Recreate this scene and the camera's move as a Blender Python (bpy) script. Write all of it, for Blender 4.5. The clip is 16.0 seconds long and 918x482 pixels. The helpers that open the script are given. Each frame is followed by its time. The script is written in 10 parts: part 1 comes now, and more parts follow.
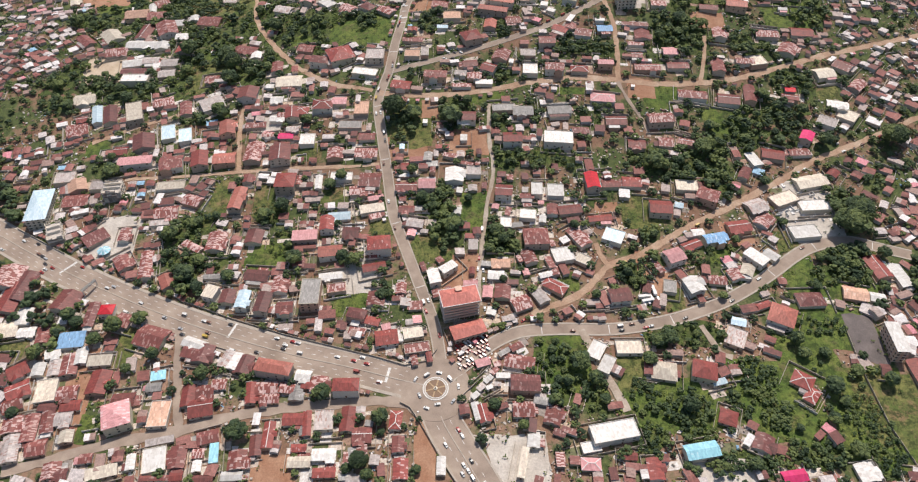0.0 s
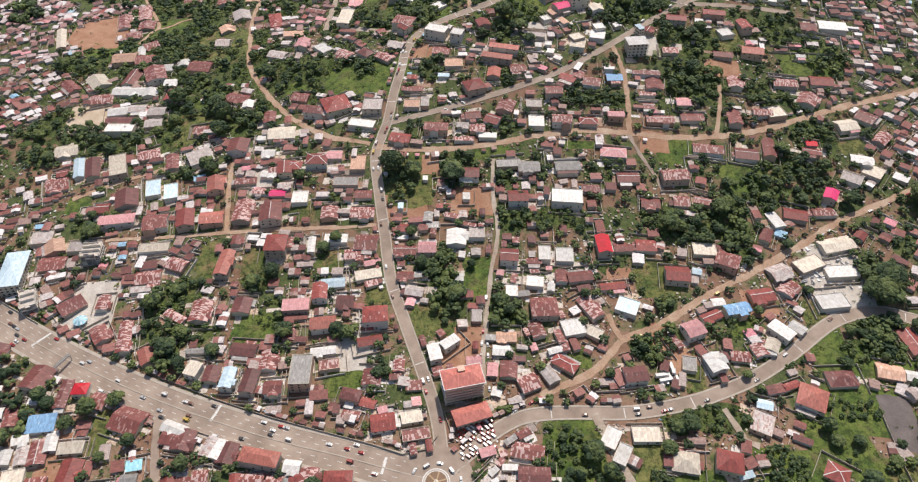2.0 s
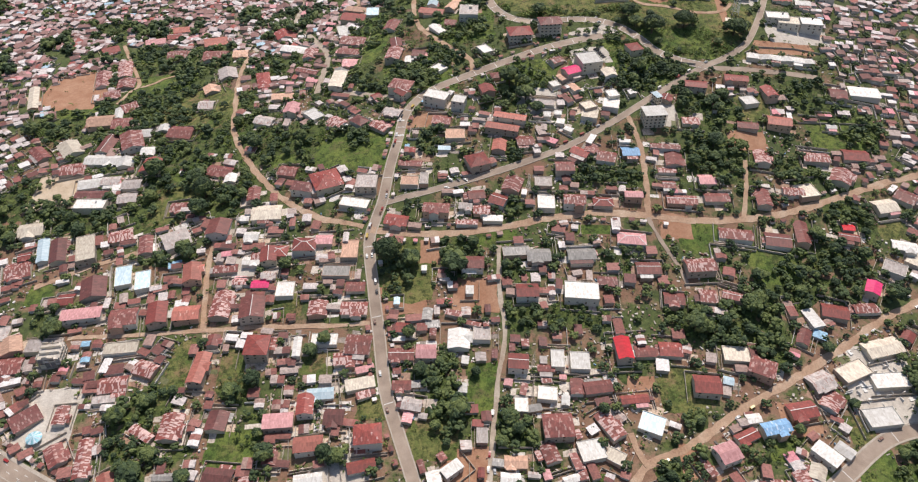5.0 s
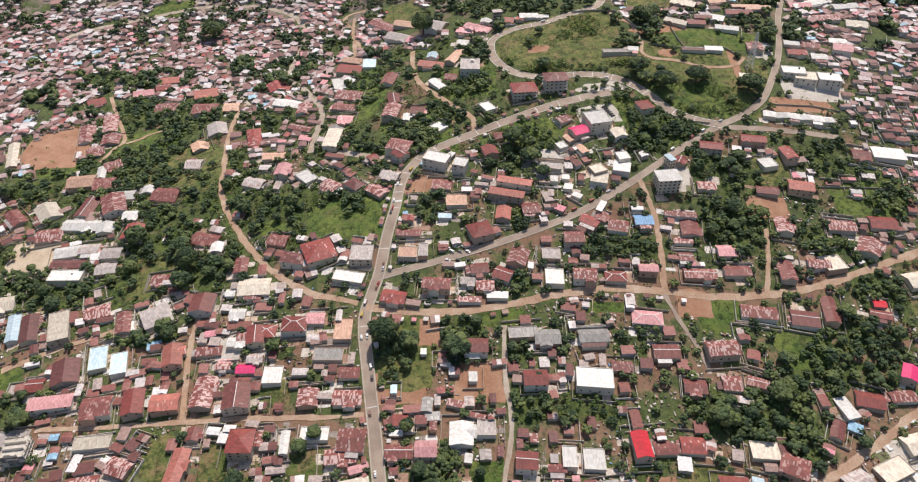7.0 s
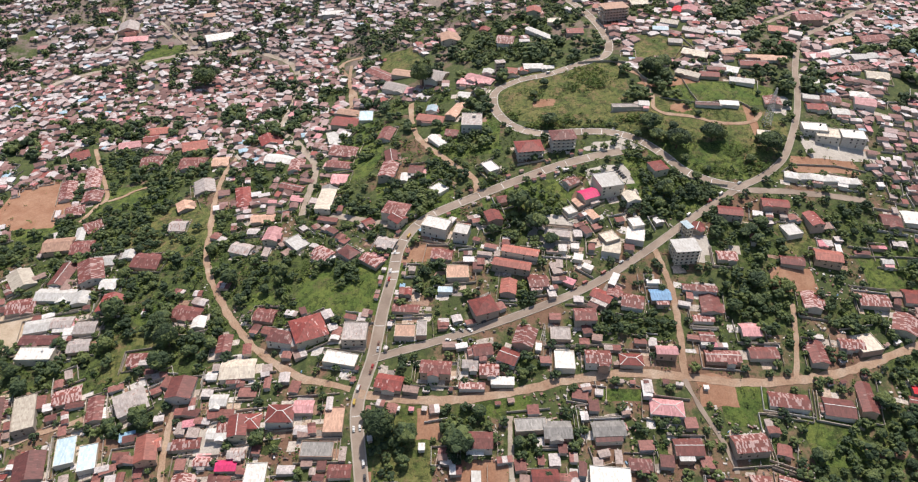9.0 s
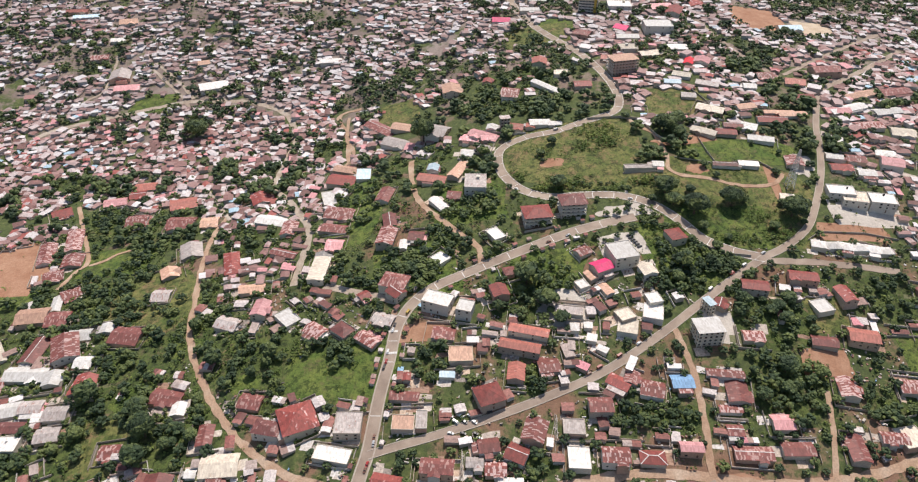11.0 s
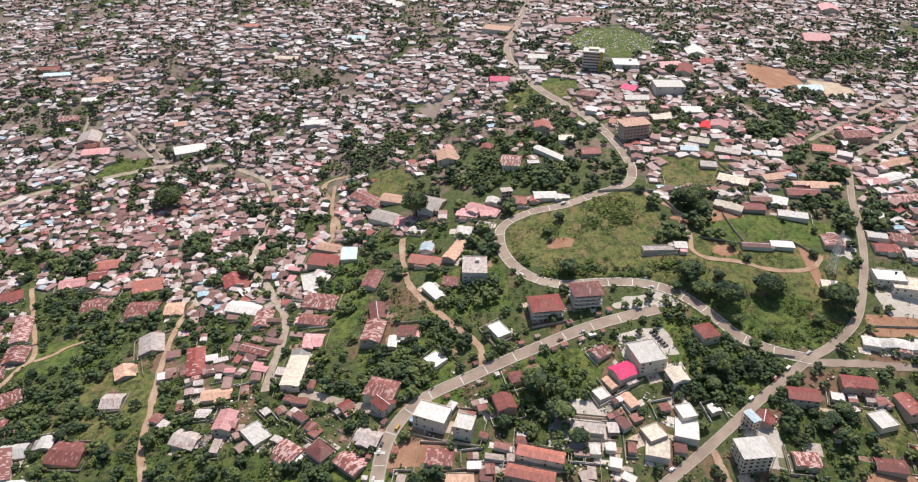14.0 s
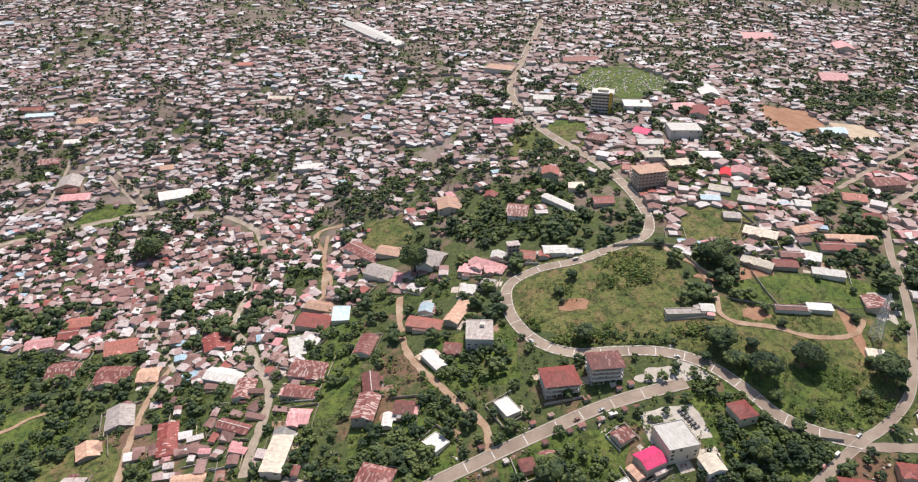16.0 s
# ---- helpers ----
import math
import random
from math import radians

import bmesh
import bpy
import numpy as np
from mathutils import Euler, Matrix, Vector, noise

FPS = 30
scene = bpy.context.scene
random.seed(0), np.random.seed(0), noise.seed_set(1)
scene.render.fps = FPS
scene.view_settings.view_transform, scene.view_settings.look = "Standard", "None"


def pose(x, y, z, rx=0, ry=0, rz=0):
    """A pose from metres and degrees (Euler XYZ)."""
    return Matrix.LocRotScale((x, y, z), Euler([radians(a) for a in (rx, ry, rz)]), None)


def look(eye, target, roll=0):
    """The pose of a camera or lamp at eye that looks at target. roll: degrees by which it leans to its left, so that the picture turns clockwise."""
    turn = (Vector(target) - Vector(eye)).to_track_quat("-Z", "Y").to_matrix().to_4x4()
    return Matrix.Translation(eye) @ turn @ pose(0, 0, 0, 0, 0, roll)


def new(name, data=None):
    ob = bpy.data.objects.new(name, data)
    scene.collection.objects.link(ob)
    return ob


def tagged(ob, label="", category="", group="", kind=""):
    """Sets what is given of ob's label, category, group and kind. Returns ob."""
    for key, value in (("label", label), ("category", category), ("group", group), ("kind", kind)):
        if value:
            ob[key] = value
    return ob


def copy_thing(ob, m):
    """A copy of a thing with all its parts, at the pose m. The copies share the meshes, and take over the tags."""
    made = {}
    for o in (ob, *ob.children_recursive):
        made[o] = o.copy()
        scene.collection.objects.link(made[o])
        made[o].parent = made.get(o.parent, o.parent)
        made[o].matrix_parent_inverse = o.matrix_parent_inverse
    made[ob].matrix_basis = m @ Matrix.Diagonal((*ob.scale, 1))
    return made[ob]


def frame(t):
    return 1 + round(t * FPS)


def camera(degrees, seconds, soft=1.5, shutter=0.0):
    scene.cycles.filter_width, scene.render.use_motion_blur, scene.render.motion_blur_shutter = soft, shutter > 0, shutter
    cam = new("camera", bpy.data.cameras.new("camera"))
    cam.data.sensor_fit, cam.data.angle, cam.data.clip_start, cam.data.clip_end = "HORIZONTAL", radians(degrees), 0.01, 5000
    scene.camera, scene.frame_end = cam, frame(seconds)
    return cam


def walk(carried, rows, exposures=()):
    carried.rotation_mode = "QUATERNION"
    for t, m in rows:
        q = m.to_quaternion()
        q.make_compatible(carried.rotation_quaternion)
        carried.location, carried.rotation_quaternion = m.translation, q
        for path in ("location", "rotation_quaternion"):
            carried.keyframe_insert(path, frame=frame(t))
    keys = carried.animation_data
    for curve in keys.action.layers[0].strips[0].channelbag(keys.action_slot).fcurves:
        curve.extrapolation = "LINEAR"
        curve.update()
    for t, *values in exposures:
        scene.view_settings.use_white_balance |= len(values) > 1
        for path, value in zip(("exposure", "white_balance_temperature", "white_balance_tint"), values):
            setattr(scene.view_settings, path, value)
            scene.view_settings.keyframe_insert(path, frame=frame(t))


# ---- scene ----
EXPOSURE = -0.06
cam = camera(65.49, 16.0, 1.2)
ROWS = [
    (0.0, 0.00, 0.00, 403.00, -0.00, -45.00, 0.00),
    (0.5, -0.10, 13.20, 403.30, 0.05, -43.68, -0.00),
    (1.0, -0.60, 26.20, 403.20, 0.05, -43.62, -0.01),
    (1.5, -1.20, 39.30, 403.40, 0.03, -43.61, 0.03),
    (2.0, -1.80, 52.20, 403.70, -0.01, -43.61, 0.05),
    (2.5, -2.30, 65.30, 404.00, -0.03, -43.52, 0.08),
    (3.0, -2.80, 78.30, 404.30, -0.09, -43.42, 0.16),
    (3.5, -3.30, 91.20, 404.70, -0.12, -43.22, 0.16),
    (4.0, -4.10, 104.30, 405.20, -0.18, -42.89, 0.22),
    (6.5, -7.70, 170.20, 408.80, -0.46, -40.63, 0.36),
    (7.0, -8.00, 183.50, 409.40, -0.46, -40.10, 0.33),
    (7.5, -8.00, 196.90, 410.20, -0.43, -39.60, 0.31),
    (8.0, -8.10, 210.50, 410.90, -0.42, -39.11, 0.30),
    (10.5, -9.40, 275.70, 413.60, -0.33, -36.56, 0.26),
    (11.0, -9.80, 288.50, 414.00, -0.29, -35.86, 0.24),
    (11.5, -10.10, 301.10, 414.10, -0.26, -35.14, 0.26),
    (12.0, -10.40, 313.60, 412.90, -0.56, -34.57, 0.31),
    (12.5, -10.80, 326.30, 410.50, -0.85, -34.08, 0.31),
    (13.0, -11.20, 339.10, 407.80, -0.85, -33.50, 0.34),
    (13.5, -11.50, 352.30, 405.10, -0.85, -32.94, 0.37),
    (14.0, -11.80, 365.50, 402.20, -0.85, -32.36, 0.34),
    (14.5, -12.00, 378.70, 399.40, -0.84, -31.74, 0.34),
    (15.0, -12.40, 391.70, 396.90, -0.85, -31.05, 0.36),
    (15.5, -12.80, 404.60, 394.50, -0.86, -30.37, 0.37),
    (16.0, -13.30, 417.50, 392.10, -0.86, -29.70, 0.35),
]
walk(cam, [(t, pose(x, y, z, 0, 0, yaw) @ pose(0, 0, 0, 90 + pitch) @ pose(0, 0, 0, 0, 0, roll)) for t, x, y, z, yaw, pitch, roll in ROWS], [(0.0, EXPOSURE - 0.03), (6.0, EXPOSURE), (11.0, EXPOSURE + 0.08), (16.0, EXPOSURE + 0.09)])
# ---- world, sun, exposure ----
SUN_EL, SUN_AZ = 62.0, 18.0
world = bpy.data.worlds.new("daylight")
scene.world = world
world.use_nodes = True
sky = world.node_tree.nodes.new("ShaderNodeTexSky")
sky.sky_type, sky.sun_disc = "NISHITA", False
sky.sun_elevation, sky.sun_rotation = radians(SUN_EL), radians(SUN_AZ)
sky.air_density, sky.dust_density = 1.0, 2.0
back = world.node_tree.nodes["Background"]
back.inputs["Strength"].default_value = 0.112
world.node_tree.links.new(sky.outputs[0], back.inputs[0])
sun = new("sun", bpy.data.lights.new("sun", "SUN"))
sun.data.energy, sun.data.angle, sun.data.color = 4.3, radians(0.6), (1.0, 0.915, 0.835)
sun.matrix_world = look((math.sin(radians(SUN_AZ)) * 500, math.cos(radians(SUN_AZ)) * 500, math.tan(radians(SUN_EL)) * 500), (0, 0, 0))

# ---- terrain: a tilted plain with broad hills ----
HILL_XS, HILL_YS, HILL_W = (-500, -250, 0, 250, 500), (236, 446, 656, 866, 1076, 1312, 1640), 197.0
PLAIN = (51.8, 13.4, 37.3)
HILLS = [2.2, -0.4, -0.4, 1.6, -7.7, -6.4, -6.7, -6.9, -10.7, -12.3, 0.8, 9.0, 28.2, 9.6, 4.0, -1.8, -23.5, 16.3, 15.2, 11.0, -7.4, -28.2, 8.4, 18.0, 0.2, 7.1, 4.0, 13.0, 14.0, -6.4, 3.1, 2.8, 0.9, -0.2, -3.2]
_HX = np.array([x for y in HILL_YS for x in HILL_XS], float)
_HY = np.array([y for y in HILL_YS for x in HILL_XS], float)
_HH = np.array(HILLS, float)


def ground_z(x, y):
    """Height of the ground; takes numbers or arrays."""
    x, y = np.asarray(x, float), np.asarray(y, float)
    cx = np.clip(x, -680, 680)
    xc, yc = cx + 0.15 * (x - cx), np.minimum(y, 1840) + 0.12 * np.maximum(y - 1840, 0)
    h = np.exp(-((x[..., None] - _HX) ** 2 + (y[..., None] - _HY) ** 2) / (2 * HILL_W**2)) @ _HH
    return PLAIN[0] + PLAIN[1] * xc / 400 + PLAIN[2] * (yc - 720) / 400 + h


def gz(x, y):
    return float(ground_z(x, y))


# ---- materials ----
def mat(name, rough=0.9, metal=0.0):
    m = bpy.data.materials.new(name)
    m.use_nodes = True
    nt = m.node_tree
    bs = nt.nodes["Principled BSDF"]
    bs.inputs["Roughness"].default_value, bs.inputs["Metallic"].default_value = rough, metal
    return m, nt, bs


def node(nt, kind, **vals):
    n = nt.nodes.new(kind)
    for k, v in vals.items():
        n.inputs[k].default_value = v
    return n


def noise_tex(nt, scale, detail=3.0, rough=0.55, coord=None):
    n = node(nt, "ShaderNodeTexNoise", Scale=scale, Detail=detail, Roughness=rough)
    if coord is not None:
        nt.links.new(coord, n.inputs["Vector"])
    return n.outputs["Fac"]


def ramp(nt, fac, stops, hard=False):
    r = nt.nodes.new("ShaderNodeValToRGB")
    e = r.color_ramp.elements
    while len(e) < len(stops):
        e.new(0.5)
    for el, (p, c) in zip(e, stops):
        el.position, el.color = p, (*c, 1)
    if hard:
        r.color_ramp.interpolation = "CONSTANT"
    nt.links.new(fac, r.inputs[0])
    return r.outputs[0]


def blend(nt, fac, a, b, mode="MIX"):
    n = nt.nodes.new("ShaderNodeMix")
    n.data_type, n.blend_type = "RGBA", mode
    for sock, v in ((n.inputs[0], fac), (n.inputs[6], a), (n.inputs[7], b)):
        if isinstance(v, (int, float)):
            sock.default_value = v
        elif isinstance(v, tuple):
            sock.default_value = (*v, 1)
        else:
            nt.links.new(v, sock)
    return n.outputs[2]


def calc(nt, op, a, b=0.0):
    n = nt.nodes.new("ShaderNodeMath")
    n.operation = op
    for sock, v in zip(n.inputs, (a, b)):
        if isinstance(v, (int, float)):
            sock.default_value = v
        else:
            nt.links.new(v, sock)
    return n.outputs[0]


def step(nt, fac, lo, hi):
    n = node(nt, "ShaderNodeMapRange")
    n.inputs[1].default_value, n.inputs[2].default_value = lo, hi
    nt.links.new(fac, n.inputs[0])
    return n.outputs[0]


def bump(nt, bs, fac, strength, dist):
    n = node(nt, "ShaderNodeBump", Strength=strength, Distance=dist)
    nt.links.new(fac, n.inputs["Height"])
    nt.links.new(n.outputs[0], bs.inputs["Normal"])


def here(nt, kind="Object"):
    return nt.nodes.new("ShaderNodeTexCoord").outputs[kind]


def place(nt):
    return nt.nodes.new("ShaderNodeNewGeometry").outputs["Position"]


def per_object(nt):
    return nt.nodes.new("ShaderNodeObjectInfo").outputs["Random"]


def per_island(nt):
    return nt.nodes.new("ShaderNodeNewGeometry").outputs["Random Per Island"]


def surface(name, stops, scale, rough=0.9, fine=3.0, grain=0.25, relief=0.3, metal=0.0):
    """A mottled surface: colours over broad patches, fine grain on top."""
    m, nt, bs = mat(name, rough, metal)
    at = place(nt)
    col = ramp(nt, noise_tex(nt, scale, 5, 0.6, at), stops)
    g = noise_tex(nt, fine, 4, 0.65, at)
    col = blend(nt, grain, col, ramp(nt, g, [(0.3, (0.25, 0.25, 0.25)), (0.7, (0.8, 0.8, 0.8))]), "OVERLAY")
    nt.links.new(col, bs.inputs["Base Color"])
    bump(nt, bs, g, relief, 0.15)
    return m


def ground_material():
    m, nt, bs = mat("earth", 0.95)
    at = place(nt)
    dirt = ramp(nt, noise_tex(nt, 0.03, 6, 0.65, at), [(0.3, (0.16, 0.085, 0.052)), (0.45, (0.235, 0.138, 0.090)), (0.58, (0.33, 0.225, 0.160)), (0.75, (0.45, 0.37, 0.30))])
    grass = ramp(nt, noise_tex(nt, 0.25, 5, 0.7, at), [(0.3, (0.035, 0.05, 0.018)), (0.55, (0.08, 0.105, 0.03)), (0.75, (0.18, 0.17, 0.07))])
    xyz = nt.nodes.new("ShaderNodeSeparateXYZ")
    nt.links.new(at, xyz.inputs[0])
    up = calc(nt, "MULTIPLY", calc(nt, "SUBTRACT", step(nt, xyz.outputs[1], 250.0, 850.0), 0.5), 0.12)
    up = calc(nt, "SUBTRACT", up, calc(nt, "MULTIPLY", step(nt, xyz.outputs[1], 900.0, 1100.0), 0.13))
    # Soil further out is greyer; part of that grey is distance haze put in.
    hazed_loam = ramp(nt, noise_tex(nt, 0.02, 6, 0.65, at), [(0.3, (0.135, 0.105, 0.09)), (0.5, (0.215, 0.17, 0.147)), (0.7, (0.32, 0.27, 0.24))])
    dirt = blend(nt, calc(nt, "MULTIPLY", step(nt, calc(nt, "ADD", xyz.outputs[1], calc(nt, "MULTIPLY", noise_tex(nt, 0.004, 3, 0.6, at), 400.0)), 960.0, 1200.0), 0.9), dirt, hazed_loam)
    cover = step(nt, calc(nt, "ADD", noise_tex(nt, 0.03, 7, 0.66, at), up), 0.43, 0.52)
    col = blend(nt, cover, dirt, grass)
    weeds = step(nt, calc(nt, "ADD", noise_tex(nt, 0.16, 6, 0.75, at), calc(nt, "MULTIPLY", up, 0.5)), 0.53, 0.60)
    col = blend(nt, calc(nt, "MULTIPLY", weeds, calc(nt, "SUBTRACT", 0.75, calc(nt, "MULTIPLY", step(nt, xyz.outputs[1], 820.0, 1020.0), 0.65))), col, (0.058, 0.072, 0.026))
    speck = noise_tex(nt, 1.1, 4, 0.7, at)
    col = blend(nt, 0.45, col, ramp(nt, speck, [(0.3, (0.2, 0.2, 0.2)), (0.7, (0.8, 0.8, 0.8))]), "OVERLAY")
    nt.links.new(col, bs.inputs["Base Color"])
    bump(nt, bs, speck, 0.5, 0.4)
    return m


def roof_material(name, base, dark, patch, amount, rough=0.6, metal=0.0, streak=0.35):
    """Sheet roof: every sheet has its own tint, rust runs down it, and stray sheets differ in colour."""
    m, nt, bs = mat(name, rough, metal)
    at = here(nt)
    rnd = per_object(nt)
    shift = nt.nodes.new("ShaderNodeVectorMath")
    shift.operation = "ADD"
    sc = calc(nt, "MULTIPLY", rnd, 917.0)
    nt.links.new(at, shift.inputs[0])
    nt.links.new(sc, shift.inputs[1])
    br = node(nt, "ShaderNodeTexBrick", Scale=1.0)
    br.inputs["Brick Width"].default_value, br.inputs["Row Height"].default_value = 0.95, 2.3
    br.inputs["Mortar Size"].default_value = 0.015
    br.inputs["Color1"].default_value, br.inputs["Color2"].default_value, br.inputs["Mortar"].default_value = (0.05, 0.05, 0.05, 1), (0.95, 0.95, 0.95, 1), (0.3, 0.3, 0.3, 1)
    nt.links.new(shift.outputs[0], br.inputs["Vector"])
    sheet = br.outputs["Color"]
    big = noise_tex(nt, 0.35, 4, 0.6, shift.outputs[0])
    col = blend(nt, calc(nt, "MULTIPLY", step(nt, big, 0.35, 0.7), 0.8), base, dark)
    tint = blend(nt, 0.22, col, sheet, "OVERLAY")
    pick = calc(nt, "ADD", calc(nt, "MULTIPLY", sheet, 0.85), calc(nt, "MULTIPLY", noise_tex(nt, 0.25, 3, 0.6, shift.outputs[0]), 0.65))
    pick = calc(nt, "ADD", pick, calc(nt, "MULTIPLY", calc(nt, "SUBTRACT", rnd, 0.5), 0.28))
    tint = blend(nt, calc(nt, "MULTIPLY", step(nt, pick, 1.22 - amount, 1.28 - amount), 0.7), tint, patch)
    st = node(nt, "ShaderNodeMapping")
    st.inputs["Scale"].default_value = (3.0, 0.35, 0.35)
    nt.links.new(shift.outputs[0], st.inputs["Vector"])
    run = noise_tex(nt, 1.0, 4, 0.7, st.outputs[0])
    tint = blend(nt, streak, tint, ramp(nt, run, [(0.32, (0.25, 0.25, 0.25)), (0.68, (0.78, 0.78, 0.78))]), "OVERLAY")
    hs = node(nt, "ShaderNodeHueSaturation")
    nt.links.new(calc(nt, "ADD", calc(nt, "MULTIPLY", rnd, 0.5), 0.75), hs.inputs["Value"])
    nt.links.new(tint, hs.inputs["Color"])
    nt.links.new(hs.outputs[0], bs.inputs["Base Color"])
    wv = node(nt, "ShaderNodeTexWave", Scale=2.2)
    nt.links.new(at, wv.inputs["Vector"])
    bump(nt, bs, wv.outputs["Fac"], 0.25, 0.05)
    return m


def wall_material(name, stops):
    m, nt, bs = mat(name, 0.9)
    at = here(nt)
    col = ramp(nt, per_object(nt), stops, hard=True)
    stain = noise_tex(nt, 0.9, 5, 0.7, at)
    col = blend(nt, 0.5, col, ramp(nt, stain, [(0.3, (0.28, 0.27, 0.26)), (0.65, (0.6, 0.6, 0.6))]), "OVERLAY")
    nt.links.new(col, bs.inputs["Base Color"])
    bump(nt, bs, stain, 0.2, 0.05)
    return m


def far_roof_material(name, stops, wear=0.65):
    m, nt, bs = mat(name, 0.7)
    col = ramp(nt, per_island(nt), stops, hard=True)
    n = noise_tex(nt, 0.6, 6, 0.75, place(nt))
    col = blend(nt, wear, col, ramp(nt, n, [(0.34, (0.2, 0.19, 0.19)), (0.64, (0.8, 0.79, 0.79))]), "OVERLAY")
    nt.links.new(col, bs.inputs["Base Color"])
    return m


def far_wall_material():
    m, nt, bs = mat("far_walls", 0.9)
    col = ramp(nt, per_island(nt), [(0.0, (0.46, 0.40, 0.35)), (0.3, (0.36, 0.29, 0.24)), (0.5, (0.56, 0.52, 0.48)), (0.8, (0.58, 0.46, 0.37))], hard=True)
    nt.links.new(blend(nt, 0.4, col, ramp(nt, noise_tex(nt, 0.8, 4, 0.6, place(nt)), [(0.3, (0.3, 0.3, 0.3)), (0.7, (0.7, 0.7, 0.7))]), "OVERLAY"), bs.inputs["Base Color"])
    return m


def leaf_material(name, c0, c1, c2):
    """Foliage: every tree has its own green, every clump varies a little, leaves mottle it finely."""
    m, nt, bs = mat(name, 0.65)
    at = place(nt)
    cell = node(nt, "ShaderNodeTexVoronoi", Scale=0.11)
    nt.links.new(at, cell.inputs["Vector"])
    tone = nt.nodes.new("ShaderNodeSeparateColor")
    nt.links.new(cell.outputs["Color"], tone.inputs[0])
    r = calc(nt, "ADD", calc(nt, "MULTIPLY", tone.outputs[0], 0.62), calc(nt, "MULTIPLY", per_island(nt), 0.26))
    r = calc(nt, "ADD", r, calc(nt, "MULTIPLY", noise_tex(nt, 0.02, 3, 0.6, at), 0.25))
    leaves = noise_tex(nt, 1.5, 3, 0.75, at)
    r = calc(nt, "ADD", r, calc(nt, "MULTIPLY", calc(nt, "SUBTRACT", leaves, 0.5), 1.3))
    col = ramp(nt, r, [(0.1, c0), (0.5, c1), (0.95, c2)])
    nt.links.new(col, bs.inputs["Base Color"])
    bump(nt, bs, leaves, 0.7, 0.8)
    bs.inputs["Specular IOR Level"].default_value = 0.25
    return m


def plain(name, c, rough=0.6, metal=0.0):
    m, nt, bs = mat(name, rough, metal)
    n = noise_tex(nt, 1.3, 4, 0.6, place(nt))
    k = tuple(max(v * 0.72, 0) for v in c)
    nt.links.new(ramp(nt, n, [(0.3, k), (0.6, c)]), bs.inputs["Base Color"])
    return m


EARTH = ground_material()
ASPHALT = surface("worn_asphalt", [(0.25, (0.22, 0.166, 0.128)), (0.5, (0.325, 0.253, 0.20)), (0.75, (0.435, 0.35, 0.278))], 0.06, 0.9, 2.0, 0.2)
DIRT = surface("laterite_track", [(0.3, (0.32, 0.195, 0.125)), (0.5, (0.40, 0.27, 0.185)), (0.7, (0.47, 0.36, 0.27))], 0.07, 0.95, 0.9, 0.45)
LANE = surface("dusty_lane", [(0.3, (0.30, 0.23, 0.175)), (0.5, (0.39, 0.32, 0.255)), (0.7, (0.49, 0.43, 0.36))], 0.07, 0.95, 0.9, 0.4)
TARMAC = surface("dark_tarmac", [(0.3, (0.10, 0.085, 0.08)), (0.7, (0.18, 0.15, 0.14))], 0.1, 0.9, 1.2, 0.35)
CONCRETE = surface("concrete", [(0.3, (0.36, 0.33, 0.30)), (0.7, (0.50, 0.47, 0.43))], 0.15, 0.9, 1.5, 0.3)
PAVING = surface("kerb_pavement", [(0.3, (0.36, 0.305, 0.25)), (0.7, (0.47, 0.41, 0.345))], 0.2, 0.9, 2.0, 0.3)


def turf(name, green, dry, soil, bare=0.0):
    """Rough grass: green and dry patches, bare soil showing through, dark tussocks and weeds."""
    m, nt, bs = mat(name, 0.95)
    at = place(nt)
    col = blend(nt, step(nt, noise_tex(nt, 0.06, 7, 0.72, at), 0.40, 0.60), green, dry)
    col = blend(nt, calc(nt, "MULTIPLY", step(nt, noise_tex(nt, 0.09, 8, 0.75, at), 0.53 - bare, 0.62 - bare), 0.8), col, soil)
    weed = tuple(c * 0.42 for c in green)
    col = blend(nt, calc(nt, "MULTIPLY", step(nt, noise_tex(nt, 0.2, 6, 0.78, at), 0.49, 0.57), 0.85), col, weed)
    tuft = noise_tex(nt, 0.55, 5, 0.75, at)
    col = blend(nt, 0.6, col, ramp(nt, tuft, [(0.32, (0.12, 0.13, 0.1)), (0.55, (0.5, 0.5, 0.5)), (0.75, (0.75, 0.75, 0.72))]), "OVERLAY")
    nt.links.new(col, bs.inputs["Base Color"])
    bump(nt, bs, tuft, 0.8, 0.8)
    return m


LAWN = turf("grass", (0.09, 0.128, 0.028), (0.205, 0.195, 0.064), (0.26, 0.165, 0.09), 0.015)
LAWN_LUSH = turf("lush_grass", (0.082, 0.137, 0.023), (0.158, 0.192, 0.041), (0.14, 0.115, 0.055))
SCRUB = turf("scrub_ground", (0.062, 0.095, 0.022), (0.115, 0.145, 0.036), (0.14, 0.115, 0.06))
YARD = surface("bare_earth", [(0.3, (0.28, 0.135, 0.078)), (0.7, (0.40, 0.235, 0.15))], 0.09, 0.95, 0.8, 0.35)
SAND = surface("pale_earth", [(0.3, (0.42, 0.32, 0.22)), (0.7, (0.56, 0.46, 0.35))], 0.09, 0.95, 0.8, 0.3)
APRON = surface("yard_concrete", [(0.3, (0.41, 0.36, 0.31)), (0.7, (0.59, 0.54, 0.475))], 0.09, 0.9, 0.8, 0.35)
PAINT = plain("road_paint", (0.72, 0.70, 0.66))
